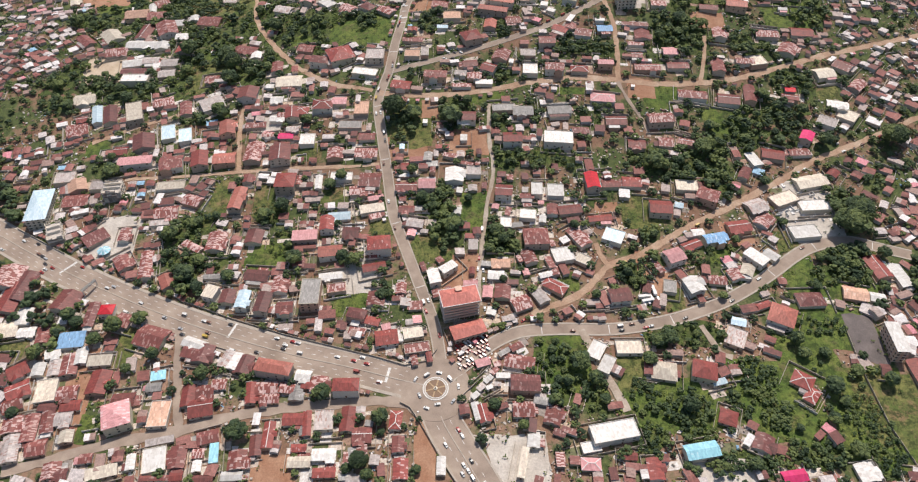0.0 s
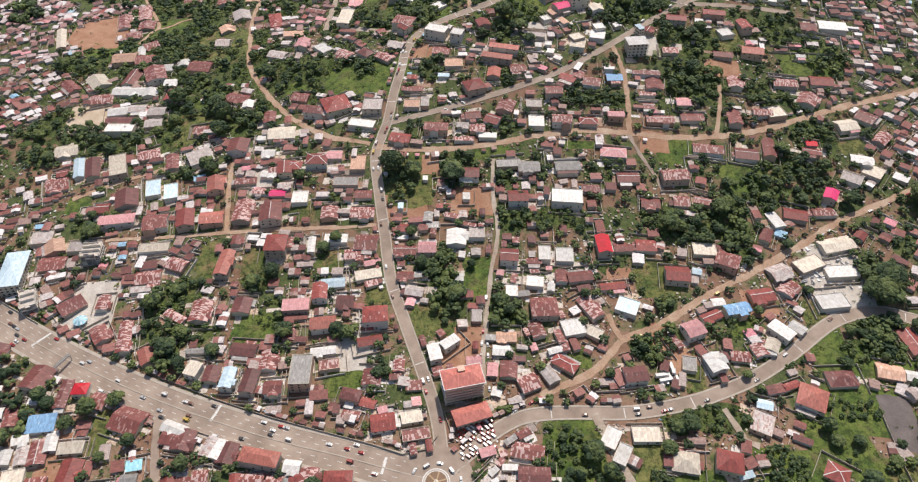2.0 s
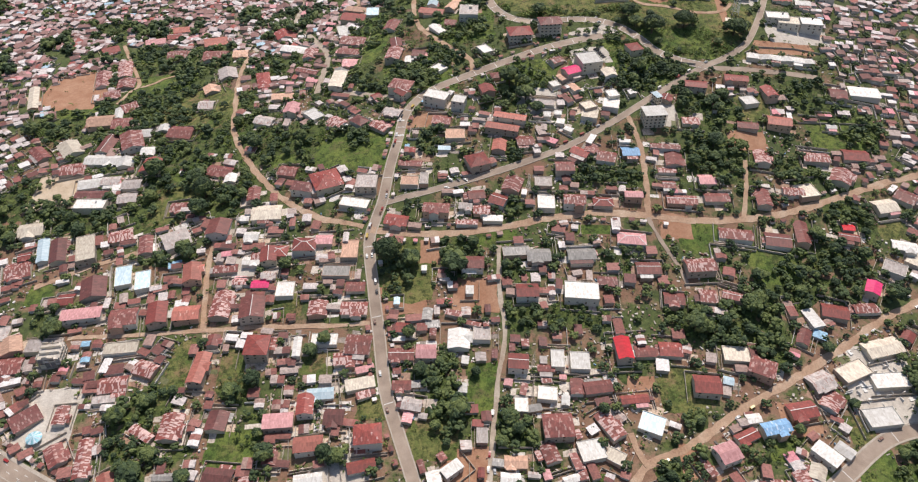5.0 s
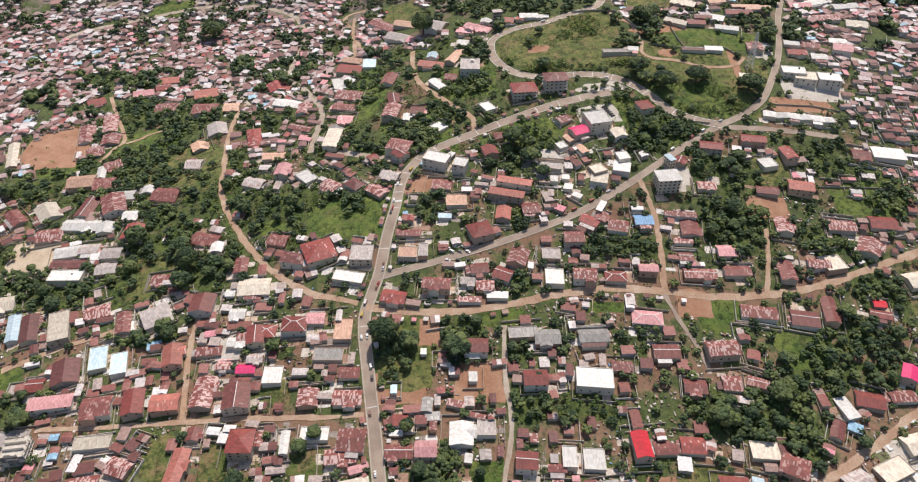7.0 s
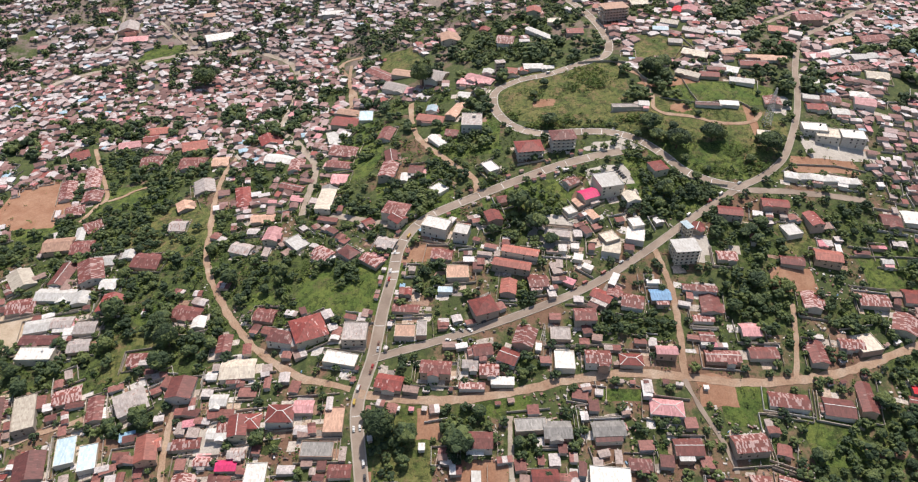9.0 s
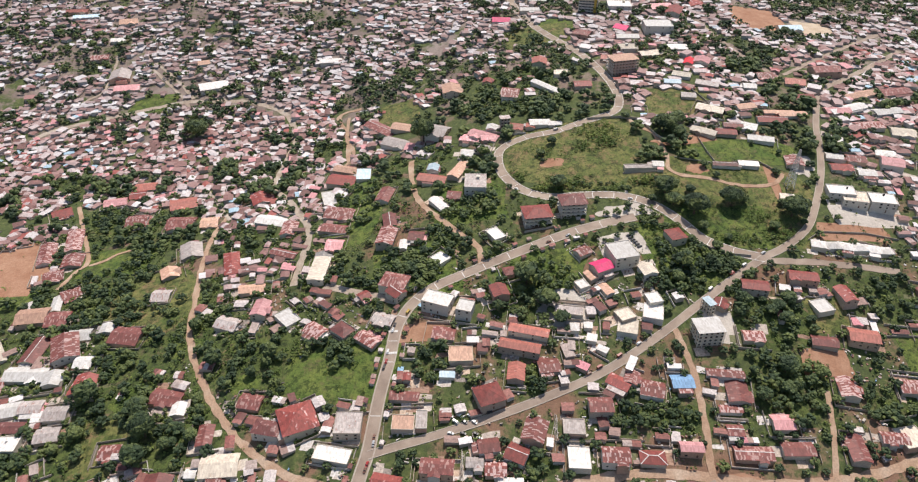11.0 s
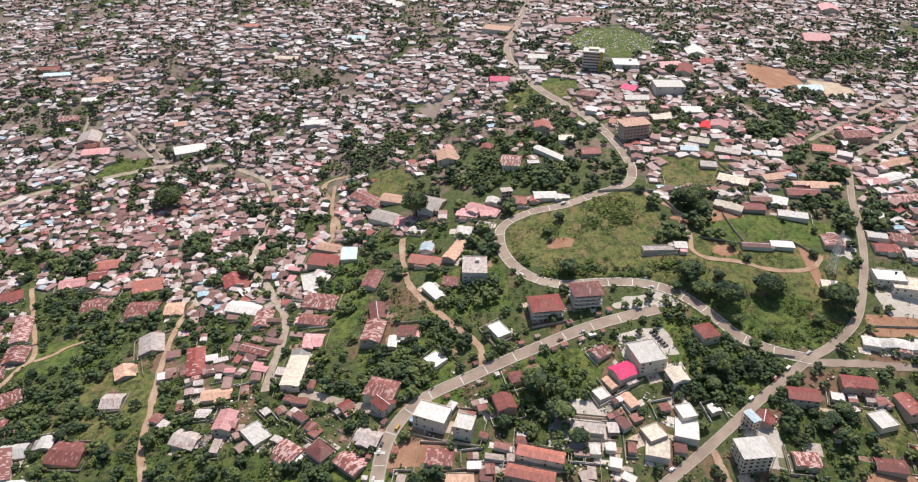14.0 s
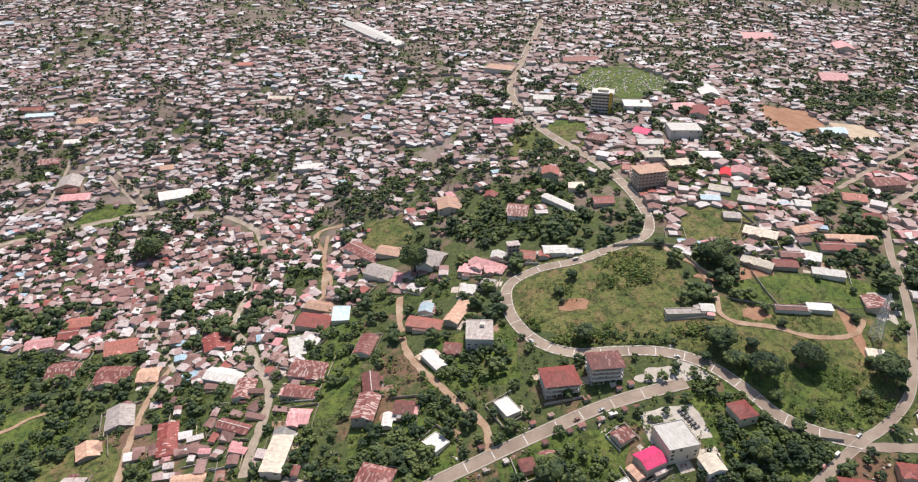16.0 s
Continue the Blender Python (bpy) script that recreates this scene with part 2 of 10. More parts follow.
WALLS = wall_material("rendered_wall", [(0.0, (0.54, 0.46, 0.385)), (0.18, (0.62, 0.55, 0.46)), (0.36, (0.44, 0.36, 0.295)), (0.5, (0.63, 0.44, 0.32)), (0.62, (0.68, 0.64, 0.575)), (0.78, (0.50, 0.33, 0.25)), (0.9, (0.57, 0.52, 0.40))])
PALE_WALL = wall_material("pale_wall", [(0.0, (0.68, 0.63, 0.555)), (0.4, (0.62, 0.585, 0.53)), (0.7, (0.71, 0.64, 0.53))])
TAN_WALL = wall_material("tan_wall", [(0.0, (0.66, 0.48, 0.37)), (0.5, (0.70, 0.53, 0.42))])
GREY_WALL = wall_material("block_wall", [(0.0, (0.38, 0.33, 0.275)), (0.5, (0.45, 0.395, 0.33))])
DARK = plain("window_glass", (0.055, 0.055, 0.055), 0.2)
WHITE_TRIM = plain("white_trim", (0.72, 0.70, 0.67))
BARK = plain("bark", (0.13, 0.09, 0.06), 0.95)
LEAF = leaf_material("leaves", (0.020, 0.036, 0.020), (0.054, 0.084, 0.038), (0.155, 0.188, 0.062))
BUSH = leaf_material("bush_leaves", (0.036, 0.064, 0.018), (0.092, 0.142, 0.032), (0.20, 0.235, 0.06))
PALM_LEAF = leaf_material("palm_leaves", (0.03, 0.05, 0.015), (0.05, 0.08, 0.025), (0.09, 0.11, 0.04))
TYRE = plain("tyre", (0.02, 0.02, 0.02), 0.9)
STEEL = plain("steel", (0.62, 0.62, 0.60), 0.5, 0.3)
ROOFS = {
    "b": roof_material("brown_roof", (0.232, 0.070, 0.058), (0.14, 0.047, 0.040), (0.40, 0.27, 0.24), 0.20),
    "d": roof_material("dark_roof", (0.165, 0.054, 0.047), (0.10, 0.038, 0.034), (0.30, 0.20, 0.18), 0.10),
    "r": roof_material("red_roof", (0.27, 0.058, 0.046), (0.17, 0.043, 0.036), (0.55, 0.42, 0.4), 0.02),
    "o": roof_material("orange_roof", (0.40, 0.135, 0.10), (0.31, 0.105, 0.08), (0.55, 0.4, 0.34), 0.02, streak=0.2),
    "p": roof_material("pink_roof", (0.62, 0.31, 0.31), (0.50, 0.23, 0.23), (0.65, 0.5, 0.5), 0.06),
    "m": roof_material("magenta_roof", (0.68, 0.03, 0.16), (0.56, 0.022, 0.11), (0.7, 0.3, 0.35), 0.0, streak=0.15),
    "s": roof_material("scarlet_roof", (0.62, 0.015, 0.03), (0.5, 0.012, 0.025), (0.6, 0.2, 0.2), 0.0, streak=0.15),
    "w": roof_material("white_roof", (0.67, 0.65, 0.615), (0.53, 0.49, 0.45), (0.45, 0.36, 0.31), 0.09, streak=0.22),
    "z": roof_material("zinc_roof", (0.46, 0.41, 0.385), (0.30, 0.24, 0.215), (0.23, 0.10, 0.075), 0.12),
    "c": roof_material("cyan_roof", (0.30, 0.58, 0.66), (0.24, 0.5, 0.58), (0.6, 0.66, 0.68), 0.03, streak=0.12),
    "l": roof_material("pale_blue_roof", (0.52, 0.64, 0.70), (0.45, 0.57, 0.64), (0.7, 0.72, 0.72), 0.04, streak=0.12),
    "u": roof_material("blue_roof", (0.20, 0.36, 0.55), (0.15, 0.28, 0.45), (0.5, 0.55, 0.6), 0.06),
    "x": roof_material("patched_roof", (0.25, 0.070, 0.055), (0.15, 0.048, 0.040), (0.56, 0.43, 0.40), 0.36),
    "y": roof_material("cream_roof", (0.60, 0.53, 0.43), (0.47, 0.40, 0.32), (0.4, 0.3, 0.22), 0.06, streak=0.25),
    "t": roof_material("salmon_roof", (0.57, 0.19, 0.15), (0.50, 0.16, 0.125), (0.6, 0.4, 0.34), 0.0, streak=0.08),
    "k": roof_material("peach_roof", (0.56, 0.34, 0.24), (0.46, 0.27, 0.19), (0.6, 0.5, 0.42), 0.04, streak=0.2),
    "g": roof_material("grey_roof", (0.33, 0.31, 0.29), (0.22, 0.205, 0.19), (0.5, 0.47, 0.44), 0.12),
}
ROOF_WORDS = {"b": "rusty brown", "d": "dark maroon", "r": "dark red", "o": "orange-red", "p": "faded pink", "m": "bright magenta", "s": "bright scarlet", "w": "white", "z": "weathered zinc", "c": "pale cyan", "l": "pale blue", "u": "blue", "x": "patched rust-and-white", "y": "cream", "t": "salmon-red", "k": "peach-coloured", "g": "weathered grey"}
FAR_ROOF = far_roof_material("small_roofs", [(0.0, (0.135, 0.048, 0.041)), (0.17, (0.20, 0.072, 0.058)), (0.32, (0.27, 0.115, 0.095)), (0.5, (0.29, 0.19, 0.16)), (0.6, (0.36, 0.29, 0.26)), (0.72, (0.50, 0.45, 0.43)), (0.84, (0.66, 0.63, 0.61)), (0.93, (0.24, 0.085, 0.07)), (0.97, (0.55, 0.22, 0.25)), (0.99, (0.25, 0.42, 0.55))])
# Far quarter: a paler roof mix, with distance haze greyed into the colours.
HAZED_ROOF = far_roof_material("hazed_distant_roofs", [(0.0, (0.215, 0.132, 0.122)), (0.2, (0.27, 0.18, 0.168)), (0.38, (0.335, 0.25, 0.24)), (0.52, (0.385, 0.325, 0.32)), (0.65, (0.445, 0.41, 0.41)), (0.78, (0.52, 0.495, 0.50)), (0.88, (0.62, 0.60, 0.60)), (0.94, (0.33, 0.17, 0.158)), (0.97, (0.44, 0.31, 0.31)), (0.99, (0.36, 0.44, 0.50))], 0.25)
CLUTTER = far_roof_material("yard_clutter", [(0.0, (0.40, 0.355, 0.31)), (0.22, (0.30, 0.25, 0.21)), (0.42, (0.22, 0.11, 0.088)), (0.58, (0.09, 0.08, 0.07)), (0.72, (0.50, 0.46, 0.42)), (0.82, (0.32, 0.20, 0.15)), (0.95, (0.64, 0.61, 0.58)), (0.985, (0.18, 0.32, 0.46))], 0.5)
PATCHES = far_roof_material("yard_floors", [(0.0, (0.45, 0.385, 0.325)), (0.2, (0.55, 0.485, 0.415)), (0.42, (0.31, 0.19, 0.13)), (0.54, (0.26, 0.22, 0.19)), (0.64, (0.52, 0.40, 0.30)), (0.76, (0.12, 0.125, 0.05)), (0.86, (0.60, 0.56, 0.52))], 0.7)
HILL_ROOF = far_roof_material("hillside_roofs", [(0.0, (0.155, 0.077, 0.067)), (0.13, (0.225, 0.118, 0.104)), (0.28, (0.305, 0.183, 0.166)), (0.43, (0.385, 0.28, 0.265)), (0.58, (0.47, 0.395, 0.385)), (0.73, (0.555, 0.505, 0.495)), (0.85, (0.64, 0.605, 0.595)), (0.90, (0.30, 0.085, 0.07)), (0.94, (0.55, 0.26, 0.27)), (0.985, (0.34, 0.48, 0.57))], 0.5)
TOWER_GLASS = plain("tower_glass", (0.10, 0.115, 0.125), 0.25)
YELLOW = plain("yellow_panel", (0.62, 0.40, 0.06), 0.5)
FAR_WALL = far_wall_material()


# ---- mesh helpers ----
def mesh(name, verts, faces, mats, which=None):
    me = bpy.data.meshes.new(name)
    me.from_pydata([tuple(v) for v in verts], [], faces)
    for m in mats if isinstance(mats, (list, tuple)) else [mats]:
        me.materials.append(m)
    if which is not None:
        me.polygons.foreach_set("material_index", which)
    me.update()
    return me


def part(name, me, parent, label="", at=None):
    ob = new(name, me)
    ob.parent = parent
    if at is not None:
        ob.matrix_basis = at
    return tagged(ob, label) if label else ob


def box(x0, y0, z0, x1, y1, z1, base=0):
    v = [(x0, y0, z0), (x1, y0, z0), (x1, y1, z0), (x0, y1, z0), (x0, y0, z1), (x1, y0, z1), (x1, y1, z1), (x0, y1, z1)]
    f = [(3, 2, 1, 0), (4, 5, 6, 7), (0, 1, 5, 4), (1, 2, 6, 5), (2, 3, 7, 6), (3, 0, 4, 7)]
    return v, [tuple(i + base for i in q) for q in f]


def boxes(rows):
    v, f = [], []
    for r in rows:
        a, b = box(*r, base=len(v))
        v += a
        f += b
    return v, f


def spline(points, gap=4.0):
    """A smooth line through the points, in steps of about gap metres."""
    p = [np.array(q, float) for q in points]
    p = [2 * p[0] - p[1]] + p + [2 * p[-1] - p[-2]]
    out = []
    for a, b, c, d in zip(p, p[1:], p[2:], p[3:]):
        n = max(2, int(np.linalg.norm(c - b) / gap))
        for k in range(n):
            t = k / n
            out.append(0.5 * (2 * b + (c - a) * t + (2 * a - 5 * b + 4 * c - d) * t * t + (3 * b - a - 3 * c + d) * t**3))
    return np.array(out + [p[-2]])


def normals(line):
    d = np.gradient(line, axis=0)
    d /= np.linalg.norm(d, axis=1, keepdims=True) + 1e-9
    return np.stack([-d[:, 1], d[:, 0]], 1)


def ribbon(line, left, right, lift, drop=0.6, cols=4, wear=0.0):
    """A strip draped over the ground between two offsets from a line, with skirts at its edges; wear makes the edges wander."""
    n = normals(line)
    offs = [left + (right - left) * k / cols for k in range(cols + 1)]
    v = []
    for o in offs:
        q = line + n * o
        if wear and o in (left, right):
            q = q + n * np.array([wear * noise.noise(Vector((a * 0.16, b * 0.16, o))) for a, b in q])[:, None]
        z = ground_z(q[:, 0], q[:, 1]) + lift
        v.append(np.column_stack([q, z]))
    v = [v[0] - (0, 0, drop)] + v + [v[-1] - (0, 0, drop)]
    m, w = len(line), len(v)
    verts = np.stack(v, 1).reshape(-1, 3)
    faces = [(i * w + k, i * w + k + 1, (i + 1) * w + k + 1, (i + 1) * w + k) for i in range(m - 1) for k in range(w - 1)]
    return verts, faces


def joined(rows):
    v, f = [], []
    for a, b in rows:
        k = len(v)
        v += [tuple(q) for q in a]
        f += [tuple(i + k for i in q) for q in b]
    return v, f


# ---- ground ----
gx = np.concatenate([np.linspace(-4000, -960, 12), np.arange(-900, 901, 12.0), np.linspace(960, 4000, 12)])
gy = np.concatenate([np.linspace(-1500, -60, 8), np.arange(0, 1900, 12.0), np.linspace(1950, 5200, 24)])
GX, GY = np.meshgrid(gx, gy)
gv = np.column_stack([GX.ravel(), GY.ravel(), ground_z(GX.ravel(), GY.ravel())])
nx = len(gx)
gf = [(j * nx + i, j * nx + i + 1, (j + 1) * nx + i + 1, (j + 1) * nx + i) for j in range(len(gy) - 1) for i in range(nx - 1)]
tagged(new("ground", mesh("ground", gv, gf, EARTH)), "reddish earth ground with patches of grass and scrub", "ground", kind="structure")

# ---- roads ----
ROAD_LINES = []


LINES = {}


def road(key, name, width, material, label, points, lift, kerb=0.0):
    line = spline(points)
    LINES[key] = line
    ROAD_LINES.append((line, width / 2 + kerb))
    v, f = ribbon(line, -width / 2, width / 2, lift, wear=0.0 if kerb else 0.3 * min(width, 5.0))
    ob = tagged(new(name, mesh(name, v, f, material)), label, "road", kind="structure")
    if kerb:
        for a, b in ((-width / 2 - kerb, -width / 2), (width / 2, width / 2 + kerb)):
            v, f = ribbon(line, a, b, lift + 0.16, 1.0, 1)
            part("pavement", mesh("pavement", v, f, PAVING), ob, "raised concrete pavement with kerb")
    return ob


def dashes(name, parent, line, offset, length, gap, width, lift, skip=0, label="white painted lane marking"):
    """Painted strokes along a line."""
    n = normals(line)
    d = np.gradient(line, axis=0)
    d /= np.linalg.norm(d, axis=1, keepdims=True)
    s = np.r_[0, np.cumsum(np.linalg.norm(np.diff(line, axis=0), axis=1))]
    rows = []
    for c in np.arange(skip, s[-1] - length, length + gap):
        q = []
        for a in (c, c + length):
            p = np.array([np.interp(a, s, line[:, 0]), np.interp(a, s, line[:, 1])])
            m = np.array([np.interp(a, s, n[:, 0]), np.interp(a, s, n[:, 1])])
            for o in (offset - width / 2, offset + width / 2):
                w = p + m * o
                q.append((w[0], w[1], gz(*w) + lift))
        rows.append((q, [(0, 1, 3, 2)]))
    part(name, mesh(name, *joined(rows), PAINT), parent, label)


def sheet(name, x, y, rx, ry, rot, material, label, cat, lift=0.05, ragged=0.18, seed=1, square=False):
    """A patch of ground cover with an uneven edge, draped on the ground."""
    rnd = random.Random(seed)
    c, s, rings, spokes = math.cos(radians(rot)), math.sin(radians(rot)), max(3, int(max(rx, ry) / 4)), 40
    edge = [1 + ragged * (rnd.random() - 0.5) for _ in range(spokes)]
    edge = [(edge[i - 2] + 2 * edge[i - 1] + 3 * edge[i] + 2 * edge[(i + 1) % spokes] + edge[(i + 2) % spokes]) / 9 for i in range(spokes)]
    v, f = [], []
    for k in range(rings + 1):
        for i in range(spokes):
            a = 2 * math.pi * i / spokes
            u, w = math.cos(a), math.sin(a)
            if square:
                m = max(abs(u), abs(w))
                u, w = u / m, w / m
            r = k / rings * edge[i]
            px, py = x + c * u * rx * r - s * w * ry * r, y + s * u * rx * r + c * w * ry * r
            v.append((px, py, gz(px, py) + lift))
    for k in range(rings):
        for i in range(spokes):
            j = (i + 1) % spokes
            f.append((k * spokes + i, k * spokes + j, (k + 1) * spokes + j, (k + 1) * spokes + i))
    v += [(a, b, z - 0.5) for a, b, z in v[-spokes:]]
    k = rings
    f += [(k * spokes + i, k * spokes + (i + 1) % spokes, (k + 1) * spokes + (i + 1) % spokes, (k + 1) * spokes + i) for i in range(spokes)]
    f = [q for q in f if len({v[i] for i in q}) > 2]
    return tagged(new(name, mesh(name, v, f, material)), label, cat, kind="structure")

# roads
highway = road('highway', 'road', 20.4, ASPHALT, 'wide grey asphalt dual carriageway with lane markings', [(-405.1, 429.2), (-365.7, 405.2), (-305.5, 370.3), (-251.7, 343.0), (-202.5, 321.1), (-156.8, 303.8), (-113.6, 289.7), (-72.4, 278.9), (-40.3, 269.5), (-18.8, 264.0)], 0.170, 2.2)
highway_south = road('highway_south', 'road', 22, ASPHALT, 'worn grey asphalt road', [(-15.5, 261.5), (-14.0, 251.0), (-9.6, 238.0), (-0.7, 222.0), (10.2, 203.3), (27.0, 174.0), (56.0, 124.0)], 0.180, 1.2)
north_road = road('north_road', 'road', 7.0, ASPHALT, 'worn grey asphalt road', [(-11.3, 272.4), (-14.5, 297.0), (-18.9, 315.7), (-28.1, 342.8), (-40.2, 376.6), (-51.3, 409.7), (-58.6, 451.9), (-64.9, 487.8), (-70.7, 526.6), (-66.7, 549.6), (-62.9, 566.3), (-58.9, 601.4), (-54.5, 627.1), (-49.1, 660.3), (-30.7, 685.0), (3.5, 701.0), (41.0, 716.8), (82.0, 733.0), (128.5, 745.6)], 0.190, 0.9)
east_road = road('east_road', 'road', 7.6, ASPHALT, 'worn grey asphalt road', [(-9.3, 268.9), (6.3, 281.8), (22.4, 295.0), (40.9, 303.9), (67.3, 306.4), (107.8, 306.1), (143.6, 312.2), (166.0, 319.3), (189.5, 329.1), (212.7, 342.4), (232.7, 356.1), (248.5, 367.8), (263.9, 377.1), (282.6, 383.1), (299.6, 383.9), (318.3, 378.3), (340.2, 371.4)], 0.200, 1.2)
road('diagonal_track', 'dirt_track', 5.2, DIRT, 'reddish dirt track with worn edges', [(51.4, 317.7), (67.9, 325.8), (88.8, 336.7), (110.2, 358.7), (138.6, 371.5), (178.6, 396.7), (220.3, 419.3), (260.4, 443.2), (292.4, 463.2), (338.4, 484.4), (360.7, 495.4), (408.3, 518.2)], 0.210, 0)
road('narrow_lane', 'dirt_track', 3.4, LANE, 'dusty grey-brown unpaved lane with worn edges', [(15.1, 326.2), (14.6, 348.4), (17.7, 379.8), (20.3, 404.9), (23.8, 426.7), (27.8, 449.5), (25.4, 478.3), (25.4, 508.6), (25.7, 519.1)], 0.220, 0)
road('cross_track', 'dirt_track', 5.6, DIRT, 'reddish dirt track with worn edges', [(-70.4, 538.1), (-39.2, 532.2), (-6.6, 530.9), (30.1, 535.0), (67.4, 542.5), (105.0, 546.6), (140.0, 544.7), (174.7, 541.4), (217.3, 544.7), (253.7, 553.1), (303.1, 571.1), (338.2, 584.1), (371.7, 594.0), (400.6, 602.6), (441.9, 615.0)], 0.230, 0)
road('ridge_road', 'road', 4.8, ASPHALT, 'worn grey asphalt road', [(-63.1, 562.6), (-44.9, 567.2), (-23.6, 572.2), (16.1, 583.5), (53.5, 597.0), (89.0, 613.3), (127.9, 639.0), (171.4, 672.5), (213.2, 703.0), (232.4, 714.1), (249.8, 727.2), (262.8, 741.3), (276.0, 764.7), (291.9, 798.6), (305.0, 836.7), (315.4, 873.1), (341.9, 931.2), (375.1, 958.7), (420.4, 997.0), (480.3, 1050.9)], 0.240, 0.5)
road('east_branch', 'road', 5.6, ASPHALT, 'worn grey asphalt road', [(212.9, 702.0), (247.3, 702.4), (280.2, 700.5), (314.9, 696.8)], 0.250, 0)
hill_road = road('hill_road', 'road', 6.9, ASPHALT, 'worn grey asphalt road', [(217.2, 704.3), (194.8, 710.4), (175.5, 721.6), (163.8, 737.7), (151.0, 753.1), (136.2, 764.2), (116.0, 771.1), (90.8, 773.1), (65.3, 774.4), (44.4, 787.1), (31.0, 809.9), (26.7, 833.4), (31.0, 853.3), (52.6, 866.0), (81.1, 869.8), (106.6, 880.1), (126.6, 887.8), (136.9, 894.3), (142.9, 906.8), (144.4, 931.4), (136.9, 975.4), (119.3, 1028.9), (94.9, 1077.9), (76.5, 1122.7), (63.4, 1170.7), (57.9, 1218.2), (65.4, 1273.1), (83.2, 1336.6), (106.2, 1436.5), (123.6, 1511.5), (123.6, 1579.0)], 0.260, 0.8)
road('west_track', 'dirt_track', 4.9, DIRT, 'reddish dirt track with worn edges', [(-76.2, 541.9), (-98.7, 548.8), (-116.8, 556.1), (-152.4, 585.6), (-185.0, 630.6), (-206.4, 674.6), (-213.0, 710.8), (-222.2, 760.5), (-225.4, 807.0), (-221.7, 836.0)], 0.270, 0)
road('west_street', 'dirt_track', 6, LANE, 'dusty grey-brown unpaved lane with worn edges', [(-134.5, 712.1), (-134.1, 731.3), (-134.0, 782.1), (-159.8, 836.8), (-185.5, 880.4), (-184.7, 921.5), (-182.9, 975.7), (-199.3, 1027.4), (-224.8, 1056.1), (-263.4, 1078.8), (-326.4, 1086.7), (-369.6, 1074.6), (-414.1, 1053.2), (-460.4, 1027.8), (-483.2, 1004.1)], 0.280, 0)
road('spur_track', 'dirt_track', 4.5, DIRT, 'reddish dirt track with worn edges', [(8.4, 706.5), (7.4, 723.7), (-10.8, 747.4), (-37.8, 787.8), (-47.7, 822.6), (-50.9, 864.3)], 0.290, 0)
road('junction_lane', 'dirt_track', 6, LANE, 'dusty grey-brown unpaved lane with worn edges', [(-53.0, 679.5), (-77.4, 691.0), (-109.5, 705.3)], 0.300, 0)
road('far_lane', 'dirt_track', 5, DIRT, 'reddish dirt track with worn edges', [(-113.5, 888.8), (-121.3, 946.7), (-137.7, 1001.2), (-113.6, 1006.7)], 0.310, 0)
road('old_street', 'road', 7, ASPHALT, 'worn grey asphalt road', [(-282.3, 209.9), (-249.9, 219.2), (-216.1, 229.1), (-180.3, 235.2), (-152.2, 243.8), (-119.0, 249.3), (-85.0, 251.9), (-54.7, 254.2), (-31.8, 251.7)], 0.320, 0)
road('cross_street', 'road', 5, ASPHALT, 'worn grey asphalt road', [(-178.8, 236.3), (-184.3, 254.8), (-189.8, 276.4), (-198.7, 316.1)], 0.330, 0)
road('level_lane', 'dirt_track', 3.4, DIRT, 'reddish dirt track with worn edges', [(-280.4, 460.1), (-233.6, 459.6), (-183.6, 460.1), (-137.8, 460.3), (-88.5, 458.6), (-65.4, 459.6)], 0.340, 0)
road('mid_lane', 'dirt_track', 4.5, DIRT, 'reddish dirt track with worn edges', [(140.1, 545.2), (142.6, 577.3), (143.0, 613.6), (137.2, 642.8)], 0.350, 0)
road('steps_lane', 'road', 3, ASPHALT, 'worn grey asphalt road', [(139.6, 542.9), (147.6, 519.3), (157.4, 498.1), (159.0, 483.8)], 0.360, 0)
road('side_lane', 'dirt_track', 3.5, DIRT, 'reddish dirt track with worn edges', [(213.2, 545.0), (221.9, 575.0), (226.8, 600.6)], 0.370, 0)
road('brick_lane', 'dirt_track', 4, DIRT, 'reddish dirt track with worn edges', [(-182.7, 459.4), (-188.3, 491.1), (-192.1, 519.4), (-191.8, 540.1)], 0.380, 0)
road('far_street', 'road', 5, ASPHALT, 'worn grey asphalt road', [(263.7, 1099.7), (279.2, 1037.3), (293.1, 990.7), (312.3, 950.7)], 0.390, 0)
road('far_avenue', 'road', 5, ASPHALT, 'worn grey asphalt road', [(317.0, 962.6), (391.4, 1025.5), (479.8, 1099.0)], 0.400, 0)
road('settlement_lane', 'dirt_track', 4, LANE, 'dusty grey-brown unpaved lane with worn edges', [(-328.0, 1092.4), (-360.3, 1133.0), (-395.5, 1168.0)], 0.410, 0)
road('lower_lane', 'dirt_track', 4, DIRT, 'reddish dirt track with worn edges', [(-324.0, 506.6), (-303.7, 516.3), (-281.7, 525.5), (-250.6, 535.4)], 0.420, 0)
road('compound_drive', 'dirt_track', 4, DIRT, 'reddish dirt track with worn edges', [(110.2, 358.7), (105.9, 367.3), (102.8, 379.4)], 0.430, 0)
